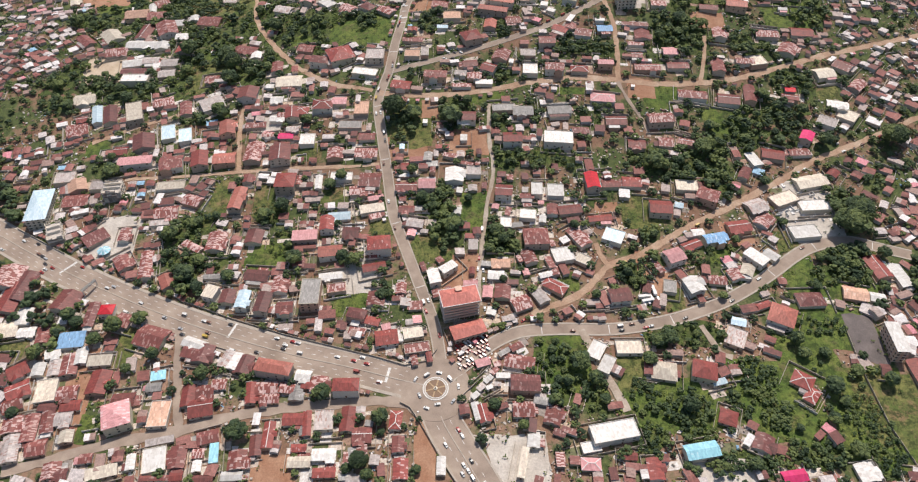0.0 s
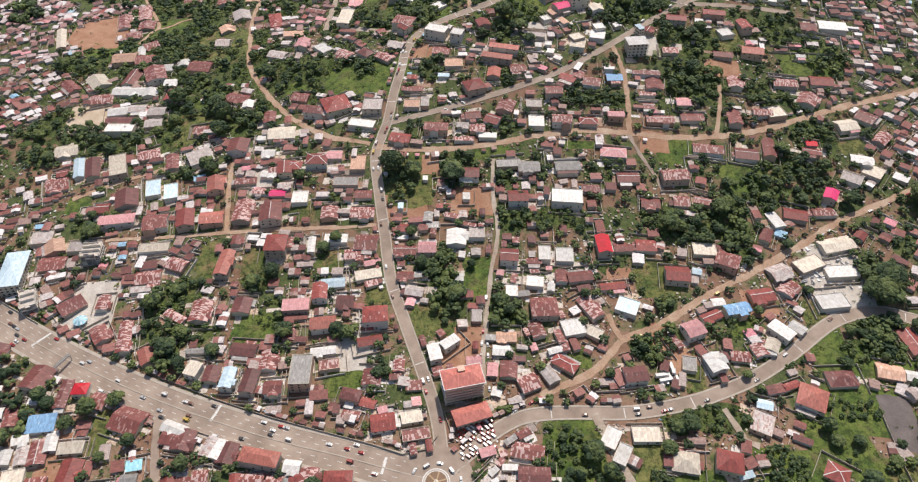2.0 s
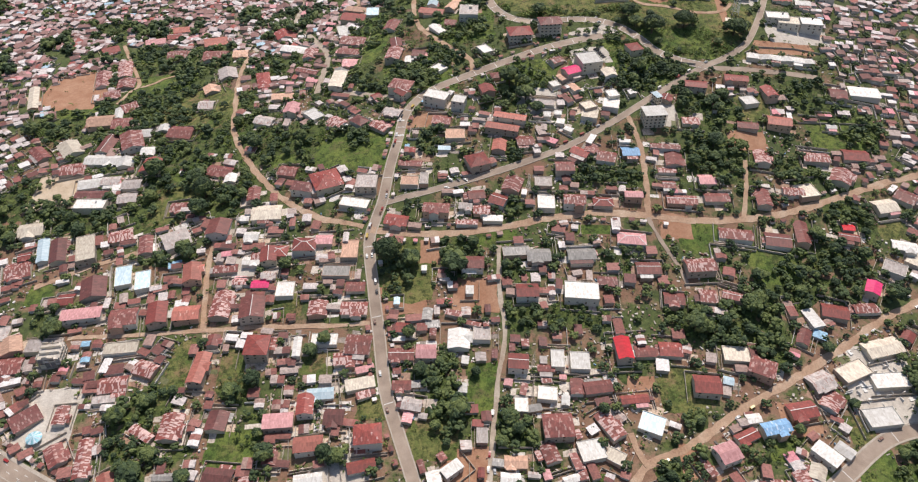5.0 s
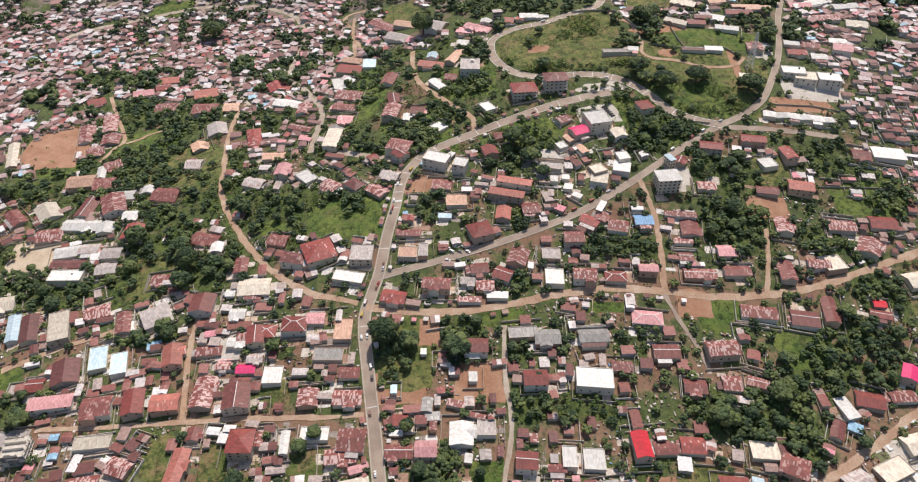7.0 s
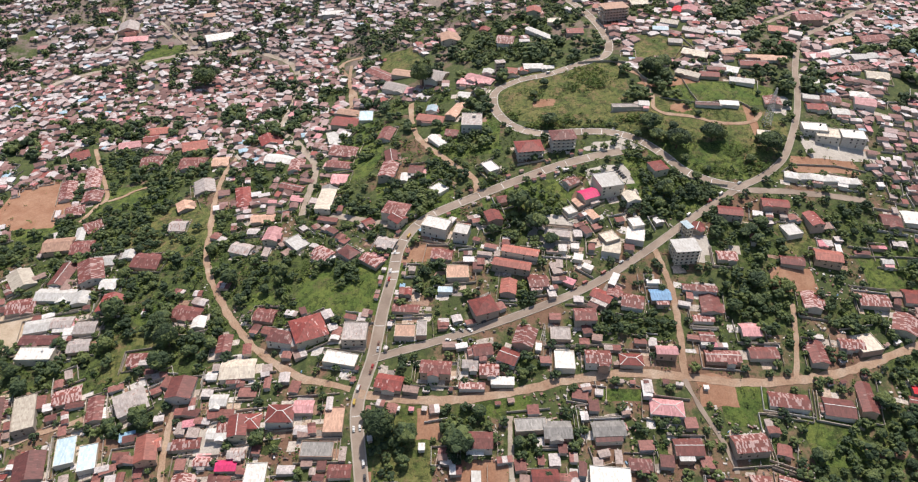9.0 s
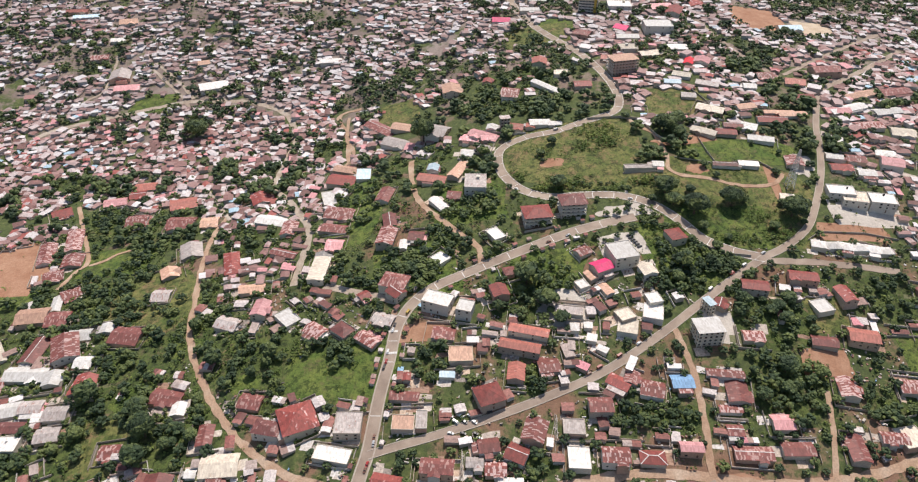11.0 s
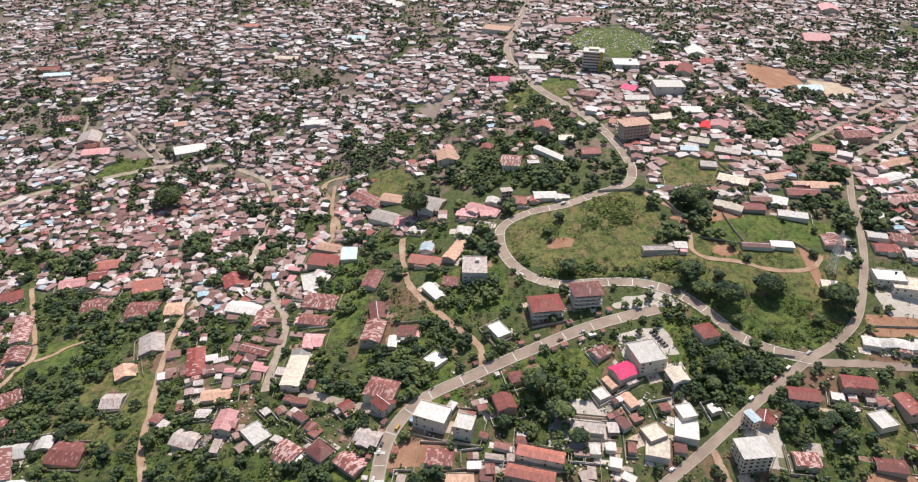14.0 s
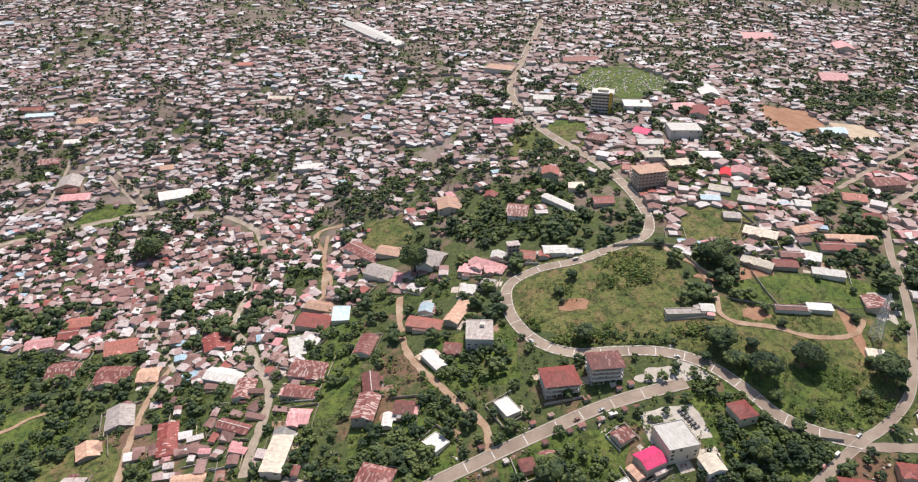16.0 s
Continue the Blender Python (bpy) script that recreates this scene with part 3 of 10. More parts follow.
road('hill_path', 'dirt_track', 3.6, DIRT, 'reddish dirt track with worn edges', [(143.9, 884.4), (152.7, 865.8), (163.2, 854.3), (167.3, 835.6), (168.3, 817.6), (165.9, 803.4), (174.5, 793.7), (196.6, 789.6), (214.1, 782.0), (235.7, 780.9), (251.6, 786.9), (259.3, 797.3)], 0.440, 0)
road('west_alley', 'dirt_track', 4, DIRT, 'reddish dirt track with worn edges', [(-382.7, 881.5), (-359.2, 837.3), (-333.7, 788.4), (-337.7, 773.2), (-343.0, 748.6)], 0.450, 0)
road('west_path', 'dirt_track', 3, DIRT, 'reddish dirt track with worn edges', [(-329.9, 780.8), (-318.7, 786.7), (-310.1, 795.9), (-296.7, 801.5)], 0.460, 0)
road('market_alley', 'dirt_track', 3.5, LANE, 'dusty grey-brown unpaved lane with worn edges', [(-258.0, 897.1), (-235.5, 860.7), (-216.9, 829.6)], 0.470, 0)
road('upper_alley', 'dirt_track', 3.5, LANE, 'dusty grey-brown unpaved lane with worn edges', [(-448.5, 1185.2), (-443.1, 1147.0), (-441.3, 1105.8), (-457.2, 1079.9)], 0.480, 0)
road('hill_alley', 'dirt_track', 3.5, LANE, 'dusty grey-brown unpaved lane with worn edges', [(-395.6, 1153.7), (-361.7, 1117.6), (-344.1, 1097.3), (-328.8, 1074.8)], 0.490, 0)
road('shop_alley', 'dirt_track', 3.5, DIRT, 'reddish dirt track with worn edges', [(-125.7, 993.1), (-122.4, 946.4), (-110.6, 908.5), (-118.7, 882.1)], 0.500, 0)
road('gate_drive', 'dirt_track', 5, LANE, 'dusty grey-brown unpaved lane with worn edges', [(84.1, 305.4), (89.8, 291.8), (98.7, 267.0), (107.1, 244.5)], 0.510, 0)
road('villa_drive', 'dirt_track', 4, LANE, 'dusty grey-brown unpaved lane with worn edges', [(167.9, 308.8), (172.3, 298.0), (176.2, 287.5), (183.8, 283.4)], 0.520, 0)

# ---- houses ----
TAKEN = []  # ground that is built on: x, y, half length, half depth, turn


def box_of(name, r, material):
    return mesh(name, *box(*r), material)


WINDOW = mesh("window", *boxes([(-0.6, -0.10, -0.6, 0.6, 0.06, 0.6)]), DARK)
DOOR = mesh("door", *boxes([(-0.5, -0.09, 0.0, 0.5, 0.06, 2.05)]), plain("door_wood", (0.16, 0.08, 0.05)))


def gable(w, d, z, rise, over, thick=0.14):
    a, b = w / 2 + over, d / 2 + over
    drop = rise * over / (d / 2)
    prof = [(-b, z - drop), (0, z + rise), (b, z - drop)]
    v = []
    for x in (-a, a):
        v += [(x, y, q + 0.02) for y, q in prof] + [(x, y, q - thick) for y, q in prof]
    f = [(0, 1, 7, 6)[::-1], (1, 2, 8, 7)[::-1], (3, 4, 10, 9), (4, 5, 11, 10), (0, 3, 9, 6), (2, 8, 11, 5), (0, 1, 4, 3), (1, 2, 5, 4), (6, 9, 10, 7), (7, 10, 11, 8)]
    return v, f


def hip(w, d, z, rise, over, thick=0.14):
    a, b = w / 2 + over, d / 2 + over
    r = max(a - b, 0.05)
    v = [(-a, -b, z), (a, -b, z), (a, b, z), (-a, b, z), (-r, 0, z + rise), (r, 0, z + rise)]
    v += [(-a, -b, z - thick), (a, -b, z - thick), (a, b, z - thick), (-a, b, z - thick)]
    f = [(0, 1, 5, 4), (1, 2, 5), (2, 3, 4, 5), (3, 0, 4), (6, 7, 1, 0), (7, 8, 2, 1), (8, 9, 3, 2), (9, 6, 0, 3), (9, 8, 7, 6)]
    return v, f


def shed(w, d, z, rise, over, thick=0.12):
    a, b = w / 2 + over, d / 2 + over
    v = [(-a, -b, z), (a, -b, z), (a, b, z + rise), (-a, b, z + rise)]
    v += [(x, y, q - thick) for x, y, q in v]
    return v, [(0, 1, 2, 3), (7, 6, 5, 4), (4, 5, 1, 0), (5, 6, 2, 1), (6, 7, 3, 2), (7, 4, 0, 3)]


def walls_under(w, d, z, low, kind, rise):
    a, b = w / 2, d / 2
    v = [(-a, -b, low), (a, -b, low), (a, b, low), (-a, b, low), (-a, -b, z), (a, -b, z), (a, b, z), (-a, b, z)]
    f = [(0, 1, 5, 4), (1, 2, 6, 5), (2, 3, 7, 6), (3, 0, 4, 7), (3, 2, 1, 0)]
    if kind == "g":
        v += [(-a, 0, z + rise - 0.15), (a, 0, z + rise - 0.15)]
        f += [(5, 6, 9), (7, 4, 8)]
    elif kind == "s":
        v += [(a, b, z + rise - 0.13), (-a, b, z + rise - 0.13)]
        f += [(6, 8, 5), (7, 4, 9), (7, 9, 8, 6)]
    return v, f


def cap(p, q, t=0.22):
    """A ridge capping between two points."""
    p, q = Vector(p), Vector(q)
    m = (q - p).to_track_quat("X", "Z").to_matrix()
    n = (q - p).length
    v, f = box(0, -t, -0.02, n, t, 0.10)
    return [tuple(p + m @ Vector(c)) for c in v], f


HOUSES = 0


def house(x, y, w, d, rot, roof="b", storeys=1, kind="g", wall=None, windows=None, caps=False, floor=None, pitch=None):
    """A house: length w along its own x, depth d, rot degrees. Kinds: g gable, h hip, s single slope, f flat with parapet, v vaulted sheet."""
    global HOUSES
    HOUSES += 1
    rnd = random.Random(HOUSES * 7 + 3)
    c, s = math.cos(radians(rot)), math.sin(radians(rot))
    corners = [gz(x + c * u * w / 2 - s * k * d / 2, y + s * u * w / 2 + c * k * d / 2) for u in (-1, 1) for k in (-1, 1)]
    z0 = gz(x, y)
    low = min(corners) - z0 - 0.4
    top = 2.75 * storeys + 0.1 + (rnd.random() - 0.5) * 0.4
    span = min(w, d)
    tall = "two-storey" if storeys == 2 else "%d-storey" % storeys if storeys > 2 else "single-storey"
    form = {"g": "gabled", "h": "hipped", "s": "sloping", "f": "flat", "v": "low-pitched"}[kind]
    ob = new({"f": "flat_roofed_house", "h": "hipped_house", "s": "shed", "v": "hall"}.get(kind, "house" if storeys == 1 else "two_storey_house"))
    ob.matrix_basis = pose(x, y, z0, 0, 0, rot)
    tagged(ob, "%s %s with %s %s roof" % (tall, {"s": "shed", "v": "hall"}.get(kind, "house"), ROOF_WORDS[roof], form), {"f": "flat-roofed house", "h": "villa", "s": "shed", "v": "hall"}.get(kind, "house"), {"f": "flat-roofed houses", "h": "hipped houses", "s": "sheds", "v": "halls"}.get(kind, "gabled houses"))
    TAKEN.append((x, y, w / 2, d / 2, radians(rot)))
    if wall is None and roof in "wlc":
        wall = PALE_WALL
    if wall is None:
        wall = WALLS if rnd.random() < 0.75 else (PALE_WALL if rnd.random() < 0.6 else GREY_WALL)
    over = 0.35 + 0.25 * rnd.random()
    if kind in "gv":
        if d > w:
            w, d = d, w
            ob.matrix_basis = pose(x, y, z0, 0, 0, rot + 90)
        rise = (pitch or (0.26 + 0.1 * rnd.random())) * d / 2 if kind == "g" else 0.10 * d / 2
        v, f = gable(w, d, top, rise, over)
        vw, fw = walls_under(w, d, top - 0.1, low, "g", rise)
        caps = caps or (roof in "brd" and rnd.random() < 0.2)
    elif kind == "h":
        if d > w:
            w, d = d, w
            ob.matrix_basis = pose(x, y, z0, 0, 0, rot + 90)
        rise = (pitch or 0.42) * d / 2
        v, f = hip(w, d, top, rise, over)
        vw, fw = walls_under(w, d, top - 0.1, low, "h", rise)
    elif kind == "s":
        rise = 0.10 * d
        v, f = shed(w, d, top, rise, 0.3)
        vw, fw = walls_under(w, d, top - 0.13, low, "s", rise)
    else:
        t = 0.25
        v, f = boxes([(-w / 2 - 0.1, -d / 2 - 0.1, top - 0.15, w / 2 + 0.1, d / 2 + 0.1, top)])
        vw, fw = walls_under(w, d, top - 0.15, low, "f", 0)
    part("wall", mesh("wall", vw, fw, wall), ob)
    lid = part("roof", mesh("roof", v, f, ROOFS[roof]), ob)
    if kind == "f":
        a, b = w / 2 + 0.1, d / 2 + 0.1
        rows = ((-a, -b, a, -b + t), (-a, b - t, a, b), (-a, -b + t, -a + t, b - t), (a - t, -b + t, a, b - t))
        part("parapet", mesh("parapet", *boxes([(r[0], r[1], top, r[2], r[3], top + 0.5) for r in rows]), wall), ob)
        if storeys > 1 and rnd.random() < 0.5:
            u, q = rnd.uniform(-0.25, 0.25) * w, rnd.uniform(0.1, 0.3) * d
            if rnd.random() < 0.5:
                part("stair_house", mesh("stair_house", *boxes([(u - 1.4, q - 1.2, top - 0.1, u + 1.4, q + 1.2, top + 2.1), (u - 1.6, q - 1.4, top + 2.1, u + 1.6, q + 1.4, top + 2.25)]), wall), lid)
            else:
                part("water_tank", mesh("water_tank", *tube((u, q, top - 0.05), (u, q, top + 1.5), 0.75, 0.7, 10), TYRE if rnd.random() < 0.5 else WHITE_TRIM), lid)
    if caps:
        if kind == "h":
            a, b, r = w / 2 + over, d / 2 + over, max(w / 2 - d / 2, 0.05)
            lines = [((-r, 0, top + rise), (r, 0, top + rise))] + [((sx * r, 0, top + rise), (sx * a, sy * b, top)) for sx in (-1, 1) for sy in (-1, 1)]
        else:
            lines = [((-w / 2 - over, 0, top + rise), (w / 2 + over, 0, top + rise))]
        for p, q in lines:
            part("ridge_cap", mesh("ridge_cap", *cap(p, q), WHITE_TRIM), lid, "white ridge capping")
    if kind == "g" and w > 9 and d > 5.5 and rnd.random() < 0.4:
        # a cross wing with its own lower ridge
        ww, reach = d * rnd.uniform(0.5, 0.72), rnd.uniform(1.2, 2.8)
        length, u = d / 2 + reach, rnd.choice((-1, 1)) * rnd.uniform(0.1, 0.9) * (w - ww) / 2
        m = pose(u, -length / 2, 0, 0, 0, 90)
        part("wing_wall", mesh("wing_wall", *walls_under(length - 0.1, ww, top - 0.16, low - 0.4, "g", rise * ww / d), wall), ob, at=m)
        part("wing_roof", mesh("wing_roof", *gable(length, ww, top - 0.06, rise * ww / d, over * 0.9), ROOFS[roof]), ob, at=m)
    elif kind in "gh" and rnd.random() < (0.75 if storeys == 1 else 0.4) and w > 6:
        # a lower lean-to against one side, roofed in whatever sheets were at hand
        for side in rnd.sample((0, 1, 2, 3), rnd.choice((1, 1, 1, 2))):
            reach, face = ((w, d / 2), (d, w / 2))[side % 2]
            lw, ld, hi = reach * rnd.uniform(0.35, 0.85), rnd.uniform(2.0, 4.0), min(top, 2.9) - 0.35
            shift_ = (reach - lw) * rnd.uniform(-0.5, 0.5)
            m = pose(0, 0, 0, 0, 0, side * 90) @ pose(shift_, -face - ld / 2 - 0.02, 0)
            spot = ob.matrix_basis @ m.translation
            if all(((line[:, 0] - spot.x) ** 2 + (line[:, 1] - spot.y) ** 2).min() > (half + ld * 0.6) ** 2 for line, half in ROAD_LINES):
                part("lean_to_wall", mesh("lean_to_wall", *walls_under(lw, ld, hi - 0.75, low - 0.5, "s", 0.7), wall), ob, at=m)
                part("lean_to_roof", mesh("lean_to_roof", *shed(lw, ld, hi - 0.62, 0.62, 0.25), ROOFS[rnd.choice("xxbzzwdgp")]), ob, at=m)
    if windows is None:
        windows = y < 320 or storeys > 1
    if windows:
        # openings on the walls that face the valley
        turn = rot + (90 if (kind in "ghv" and abs(ob.matrix_basis.to_euler().z - radians(rot)) > 0.1) else 0)
        for side in range(4):
            ang = radians(turn) + side * math.pi / 2 - math.pi / 2
            if math.sin(ang) > -0.35:
                continue
            length, off = (w, d / 2) if side % 2 == 0 else (d, w / 2)
            n = max(1, min(4, int(length / 4.4)))
            for st in range(storeys):
                for k in range(n):
                    u = (k + 0.5) / n * length - length / 2
                    m = pose(0, 0, 0, 0, 0, side * 90) @ pose(u, -off - 0.01, 2.75 * st + 1.5)
                    if st == 0 and k == n // 2 and side % 2 == 0:
                        part("door", DOOR, ob, at=pose(0, 0, 0, 0, 0, side * 90) @ pose(u, -off - 0.01, 0.0))
                    elif rnd.random() < 0.5:
                        part("window", WINDOW, ob, at=m @ Matrix.Diagonal((rnd.uniform(0.75, 1.5), 1, rnd.uniform(0.7, 1.15), 1)))
    if floor:
        # verandas or balcony slabs along the front
        for st in range(1, storeys + 1):
            part("balcony", box_of("balcony", (-w / 2 - 0.2, -d / 2 - 1.2, 2.75 * st - 0.1, w / 2 + 0.2, -d / 2, 2.75 * st + 0.1), PALE_WALL), ob, "pale concrete balcony slab")
    return ob


def shack(x, y, w, d, rot, top, seed):
    """A small hut: block walls and a sheet roof, sloping one way or ridged."""
    rnd = random.Random(seed)
    roof = rnd.choice("bbxxxdzzgwpr")
    ob = new("shack")
    ob.matrix_basis = pose(x, y, gz(x, y), 0, 0, math.degrees(rot))
    tagged(ob, "small hut with %s sheet roof" % ROOF_WORDS[roof], "hut", "huts among the houses")
    wall = rnd.choice((WALLS, GREY_WALL, GREY_WALL))
    if rnd.random() < 0.4:
        v, f = shed(w, d, top, 0.12 * d, 0.3)
        vw, fw = walls_under(w, d, top - 0.13, -1.5, "s", 0.12 * d)
    else:
        if d > w:
            w, d = d, w
            ob.matrix_basis = ob.matrix_basis @ pose(0, 0, 0, 0, 0, 90)
        v, f = gable(w, d, top, 0.22 * d / 2, 0.35, 0.1)
        vw, fw = walls_under(w, d, top - 0.08, -1.5, "g", 0.22 * d / 2)
    part("wall", mesh("wall", vw, fw, wall), ob)
    part("roof", mesh("roof", v, f, ROOFS[roof]), ob)
    return ob


# ---- boundary walls ----
def fence_run(points, height=1.8, thick=0.25):
    """A block wall that follows straight runs between the given corners."""
    v, f = [], []
    for p, q in zip(points, points[1:]):
        p, q = np.array(p, float), np.array(q, float)
        n = max(2, int(np.linalg.norm(q - p) / 4) + 1)
        line = np.array([p + (q - p) * k / n for k in range(n + 1)])
        m = normals(line) * thick / 2
        k = len(v)
        for (ax, ay), (bx, by) in zip(line + m, line - m):
            za, zb = gz(ax, ay), gz(bx, by)
            v += [(ax, ay, za - 0.6), (ax, ay, za + height), (bx, by, zb + height), (bx, by, zb - 0.6)]
        f += [(k + 4 * i + j, k + 4 * i + j + 1, k + 4 * i + j + 5, k + 4 * i + j + 4) for i in range(n) for j in range(3)]
        f += [(k, k + 3, k + 2, k + 1), (k + 4 * n, k + 4 * n + 1, k + 4 * n + 2, k + 4 * n + 3)]
    return tagged(new("boundary_wall", mesh("boundary_wall", v, f, GREY_WALL)), "weathered concrete-block wall round a house plot", "wall", "boundary walls")


# ---- trees ----
GOLD = (1 + 5**0.5) / 2
BALL_V = np.array([(-1, GOLD, 0), (1, GOLD, 0), (-1, -GOLD, 0), (1, -GOLD, 0), (0, -1, GOLD), (0, 1, GOLD), (0, -1, -GOLD), (0, 1, -GOLD), (GOLD, 0, -1), (GOLD, 0, 1), (-GOLD, 0, -1), (-GOLD, 0, 1)]) / math.hypot(1, GOLD)
BALL_F = [(0, 11, 5), (0, 5, 1), (0, 1, 7), (0, 7, 10), (0, 10, 11), (1, 5, 9), (5, 11, 4), (11, 10, 2), (10, 7, 6), (7, 1, 8), (3, 9, 4), (3, 4, 2), (3, 2, 6), (3, 6, 8), (3, 8, 9), (4, 9, 5), (2, 4, 11), (6, 2, 10), (8, 6, 7), (9, 8, 1)]


KNOB_V = np.array([(1, 0, 0), (-1, 0, 0), (0, 1, 0), (0, -1, 0), (0, 0, 1), (0, 0, -1)], float)
KNOB_F = [(0, 2, 4), (2, 1, 4), (1, 3, 4), (3, 0, 4), (2, 0, 5), (1, 2, 5), (3, 1, 5), (0, 3, 5)]


def leafy(rnd, radius, height, clumps, sprays=0, size=0.4, coarse=False):
    """Vertices and faces of a crown: ragged leaf clumps set over an uneven dome, loose sprays at the rim."""
    v, f = [], []
    wide, skew = [rnd.uniform(0.78, 1.16) for _ in range(7)], rnd.uniform(0, 6.28)
    for n in range(clumps):
        up = 1.0 - 1.18 * (n + 0.5) / clumps
        a = n * 2.39996 + rnd.uniform(-0.5, 0.5)
        flat = math.sqrt(max(0.0, 1 - up * up))
        reach = radius * wide[int((a + skew) / 0.9) % 7] * rnd.uniform(0.58, 0.8)
        c = np.array((math.cos(a) * flat * reach, math.sin(a) * flat * reach, height * (0.56 + 0.30 * up * rnd.uniform(0.75, 1.1))))
        q = radius * rnd.uniform(0.26, 0.44) * (1.25 if clumps < 9 else 0.62 if clumps > 150 else 1.0)
        turn = Matrix.Rotation(rnd.uniform(0, 6.28), 3, Vector((rnd.gauss(0, 1), rnd.gauss(0, 1), rnd.gauss(0, 1))).normalized())
        ball = (KNOB_V if coarse else BALL_V) @ np.array(turn)
        ball = ball * np.array([rnd.uniform(0.68, 1.28) for _ in range(len(ball))])[:, None] * (q, q, q * 0.82)
        k = len(v)
        v += [tuple(c + p) for p in ball]
        f += [tuple(k + i for i in t) for t in (KNOB_F if coarse else BALL_F) if coarse or min(ball[i][2] for i in t) > -0.75 * q or up > 0.4]
    for _ in range(sprays):
        a, up = rnd.uniform(0, 6.2832), rnd.uniform(-0.25, 1.0)
        n = Vector((math.cos(a) * math.sqrt(1 - up * up), math.sin(a) * math.sqrt(1 - up * up), up))
        p = Vector((n.x * radius, n.y * radius, 0)) * rnd.uniform(0.85, 1.1) * wide[int((a + skew) / 0.9) % 7] + Vector((0, 0, height * (0.56 + 0.42 * up)))
        t = n.orthogonal().normalized()
        t.rotate(Matrix.Rotation(rnd.uniform(0, 6.28), 3, n))
        b, e = n.cross(t), size * rnd.uniform(0.6, 1.3)
        k = len(v)
        v += [tuple(p - t * e - n * e * 0.3), tuple(p - b * e * 0.5), tuple(p + t * e - n * e * 0.3), tuple(p + b * e * 0.5)]
        f += [(k, k + 1, k + 2), (k, k + 2, k + 3)]
    return v, f


def tube(p, q, r0, r1, n=6):
    p, q = Vector(p), Vector(q)
    m = (q - p).to_track_quat("Z", "Y").to_matrix()
    v = [tuple(e + m @ Vector((math.cos(6.2832 * i / n) * r, math.sin(6.2832 * i / n) * r, 0))) for e, r in ((p, r0), (q, r1)) for i in range(n)]
    return v, [(i, (i + 1) % n, n + (i + 1) % n, n + i) for i in range(n)] + [tuple(range(n, 2 * n))]


def make_tree(seed, clumps, sprays):
    rnd = random.Random(seed)
    ob = tagged(new("tree"), "broad leafy green tree with a dense uneven crown", "tree", "trees of the town")
    limbs = [tube((0, 0, -1), (0, 0, 3.2), 0.34, 0.22)]
    for k in range(4):
        a = k * 1.57 + rnd.random()
        limbs.append(tube((0, 0, 2.6), (math.cos(a) * 2.1, math.sin(a) * 2.1, 5.4), 0.17, 0.06, 5))
    part("trunk", mesh("trunk", *joined(limbs), BARK), ob)
    part("crown", mesh("crown", *leafy(rnd, 4.0, 8.0, clumps, sprays), LEAF), ob)
    return ob


def make_palm(seed):
    rnd = random.Random(seed)
    ob = tagged(new("palm_tree"), "palm tree with a crown of long drooping fronds", "tree", "palms of the town")
    part("trunk", mesh("trunk", *joined([tube((0, 0, -1), (0.2, 0.1, 4), 0.24, 0.19), tube((0.2, 0.1, 4), (0.3, 0.3, 8), 0.19, 0.15)]), BARK), ob)
    v, f = [], []
    for k in range(22):
        a, e = k * 2.4 + rnd.random() * 0.4, rnd.uniform(-0.2, 1.1)
        d, side = Vector((math.cos(a), math.sin(a), 0)), Vector((-math.sin(a), math.cos(a), 0))
        last = None
        for j in range(5):
            u = j / 4
            p = Vector((0.3, 0.3, 8)) + d * 3.4 * u * math.cos(e * 0.7) + Vector((0, 0, 3.2 * u * math.sin(e) - 2.6 * u * u))
            wd = 0.55 * (1 - u) ** 0.5 + 0.03
            row = [tuple(p - side * wd - Vector((0, 0, 0.25 * wd))), tuple(p), tuple(p + side * wd - Vector((0, 0, 0.25 * wd)))]
            i = len(v)
            v += row
            if last is not None:
                f += [(last, last + 1, i + 1, i), (last + 1, last + 2, i + 2, i + 1)]
            last = i
    part("frond_crown", mesh("frond_crown", v, f, PALM_LEAF), ob)
    return ob


TREES = [make_tree(11, 46, 130), make_tree(23, 52, 120), make_tree(37, 40, 150), make_tree(41, 48, 130), make_tree(59, 38, 140)]
BROAD = [make_tree(71, 210, 320), make_tree(83, 230, 300)]
PALMS = [make_palm(5), make_palm(8)]
TREE_COUNT = 0
TREE_SPOTS, GROVE_SPOTS, FOREST = [], [], []


def tree(x, y, r, h=None, palm=False):
    """A tree with crown radius r at x, y. The first ones of each build stand in the plan as they are, the rest are copies."""
    global TREE_COUNT
    rnd = random.Random(TREE_COUNT * 13 + 5)
    TREE_COUNT += 1
    stock = PALMS if palm else BROAD if r > 6.2 else TREES
    base = stock[rnd.randrange(len(stock))]
    k = r / 4.0
    m = pose(x, y, gz(x, y), 0, 0, rnd.uniform(0, 360)) @ Matrix.Diagonal((k, k, k * (h or rnd.uniform(0.85, 1.15) * min(1.0, 6.0 / r + 0.2)), 1))
    TREE_SPOTS.append((x, y, r))
    if "placed" not in base:
        base["placed"] = 1
        base.matrix_basis = m
        return base
    return copy_thing(base, m)


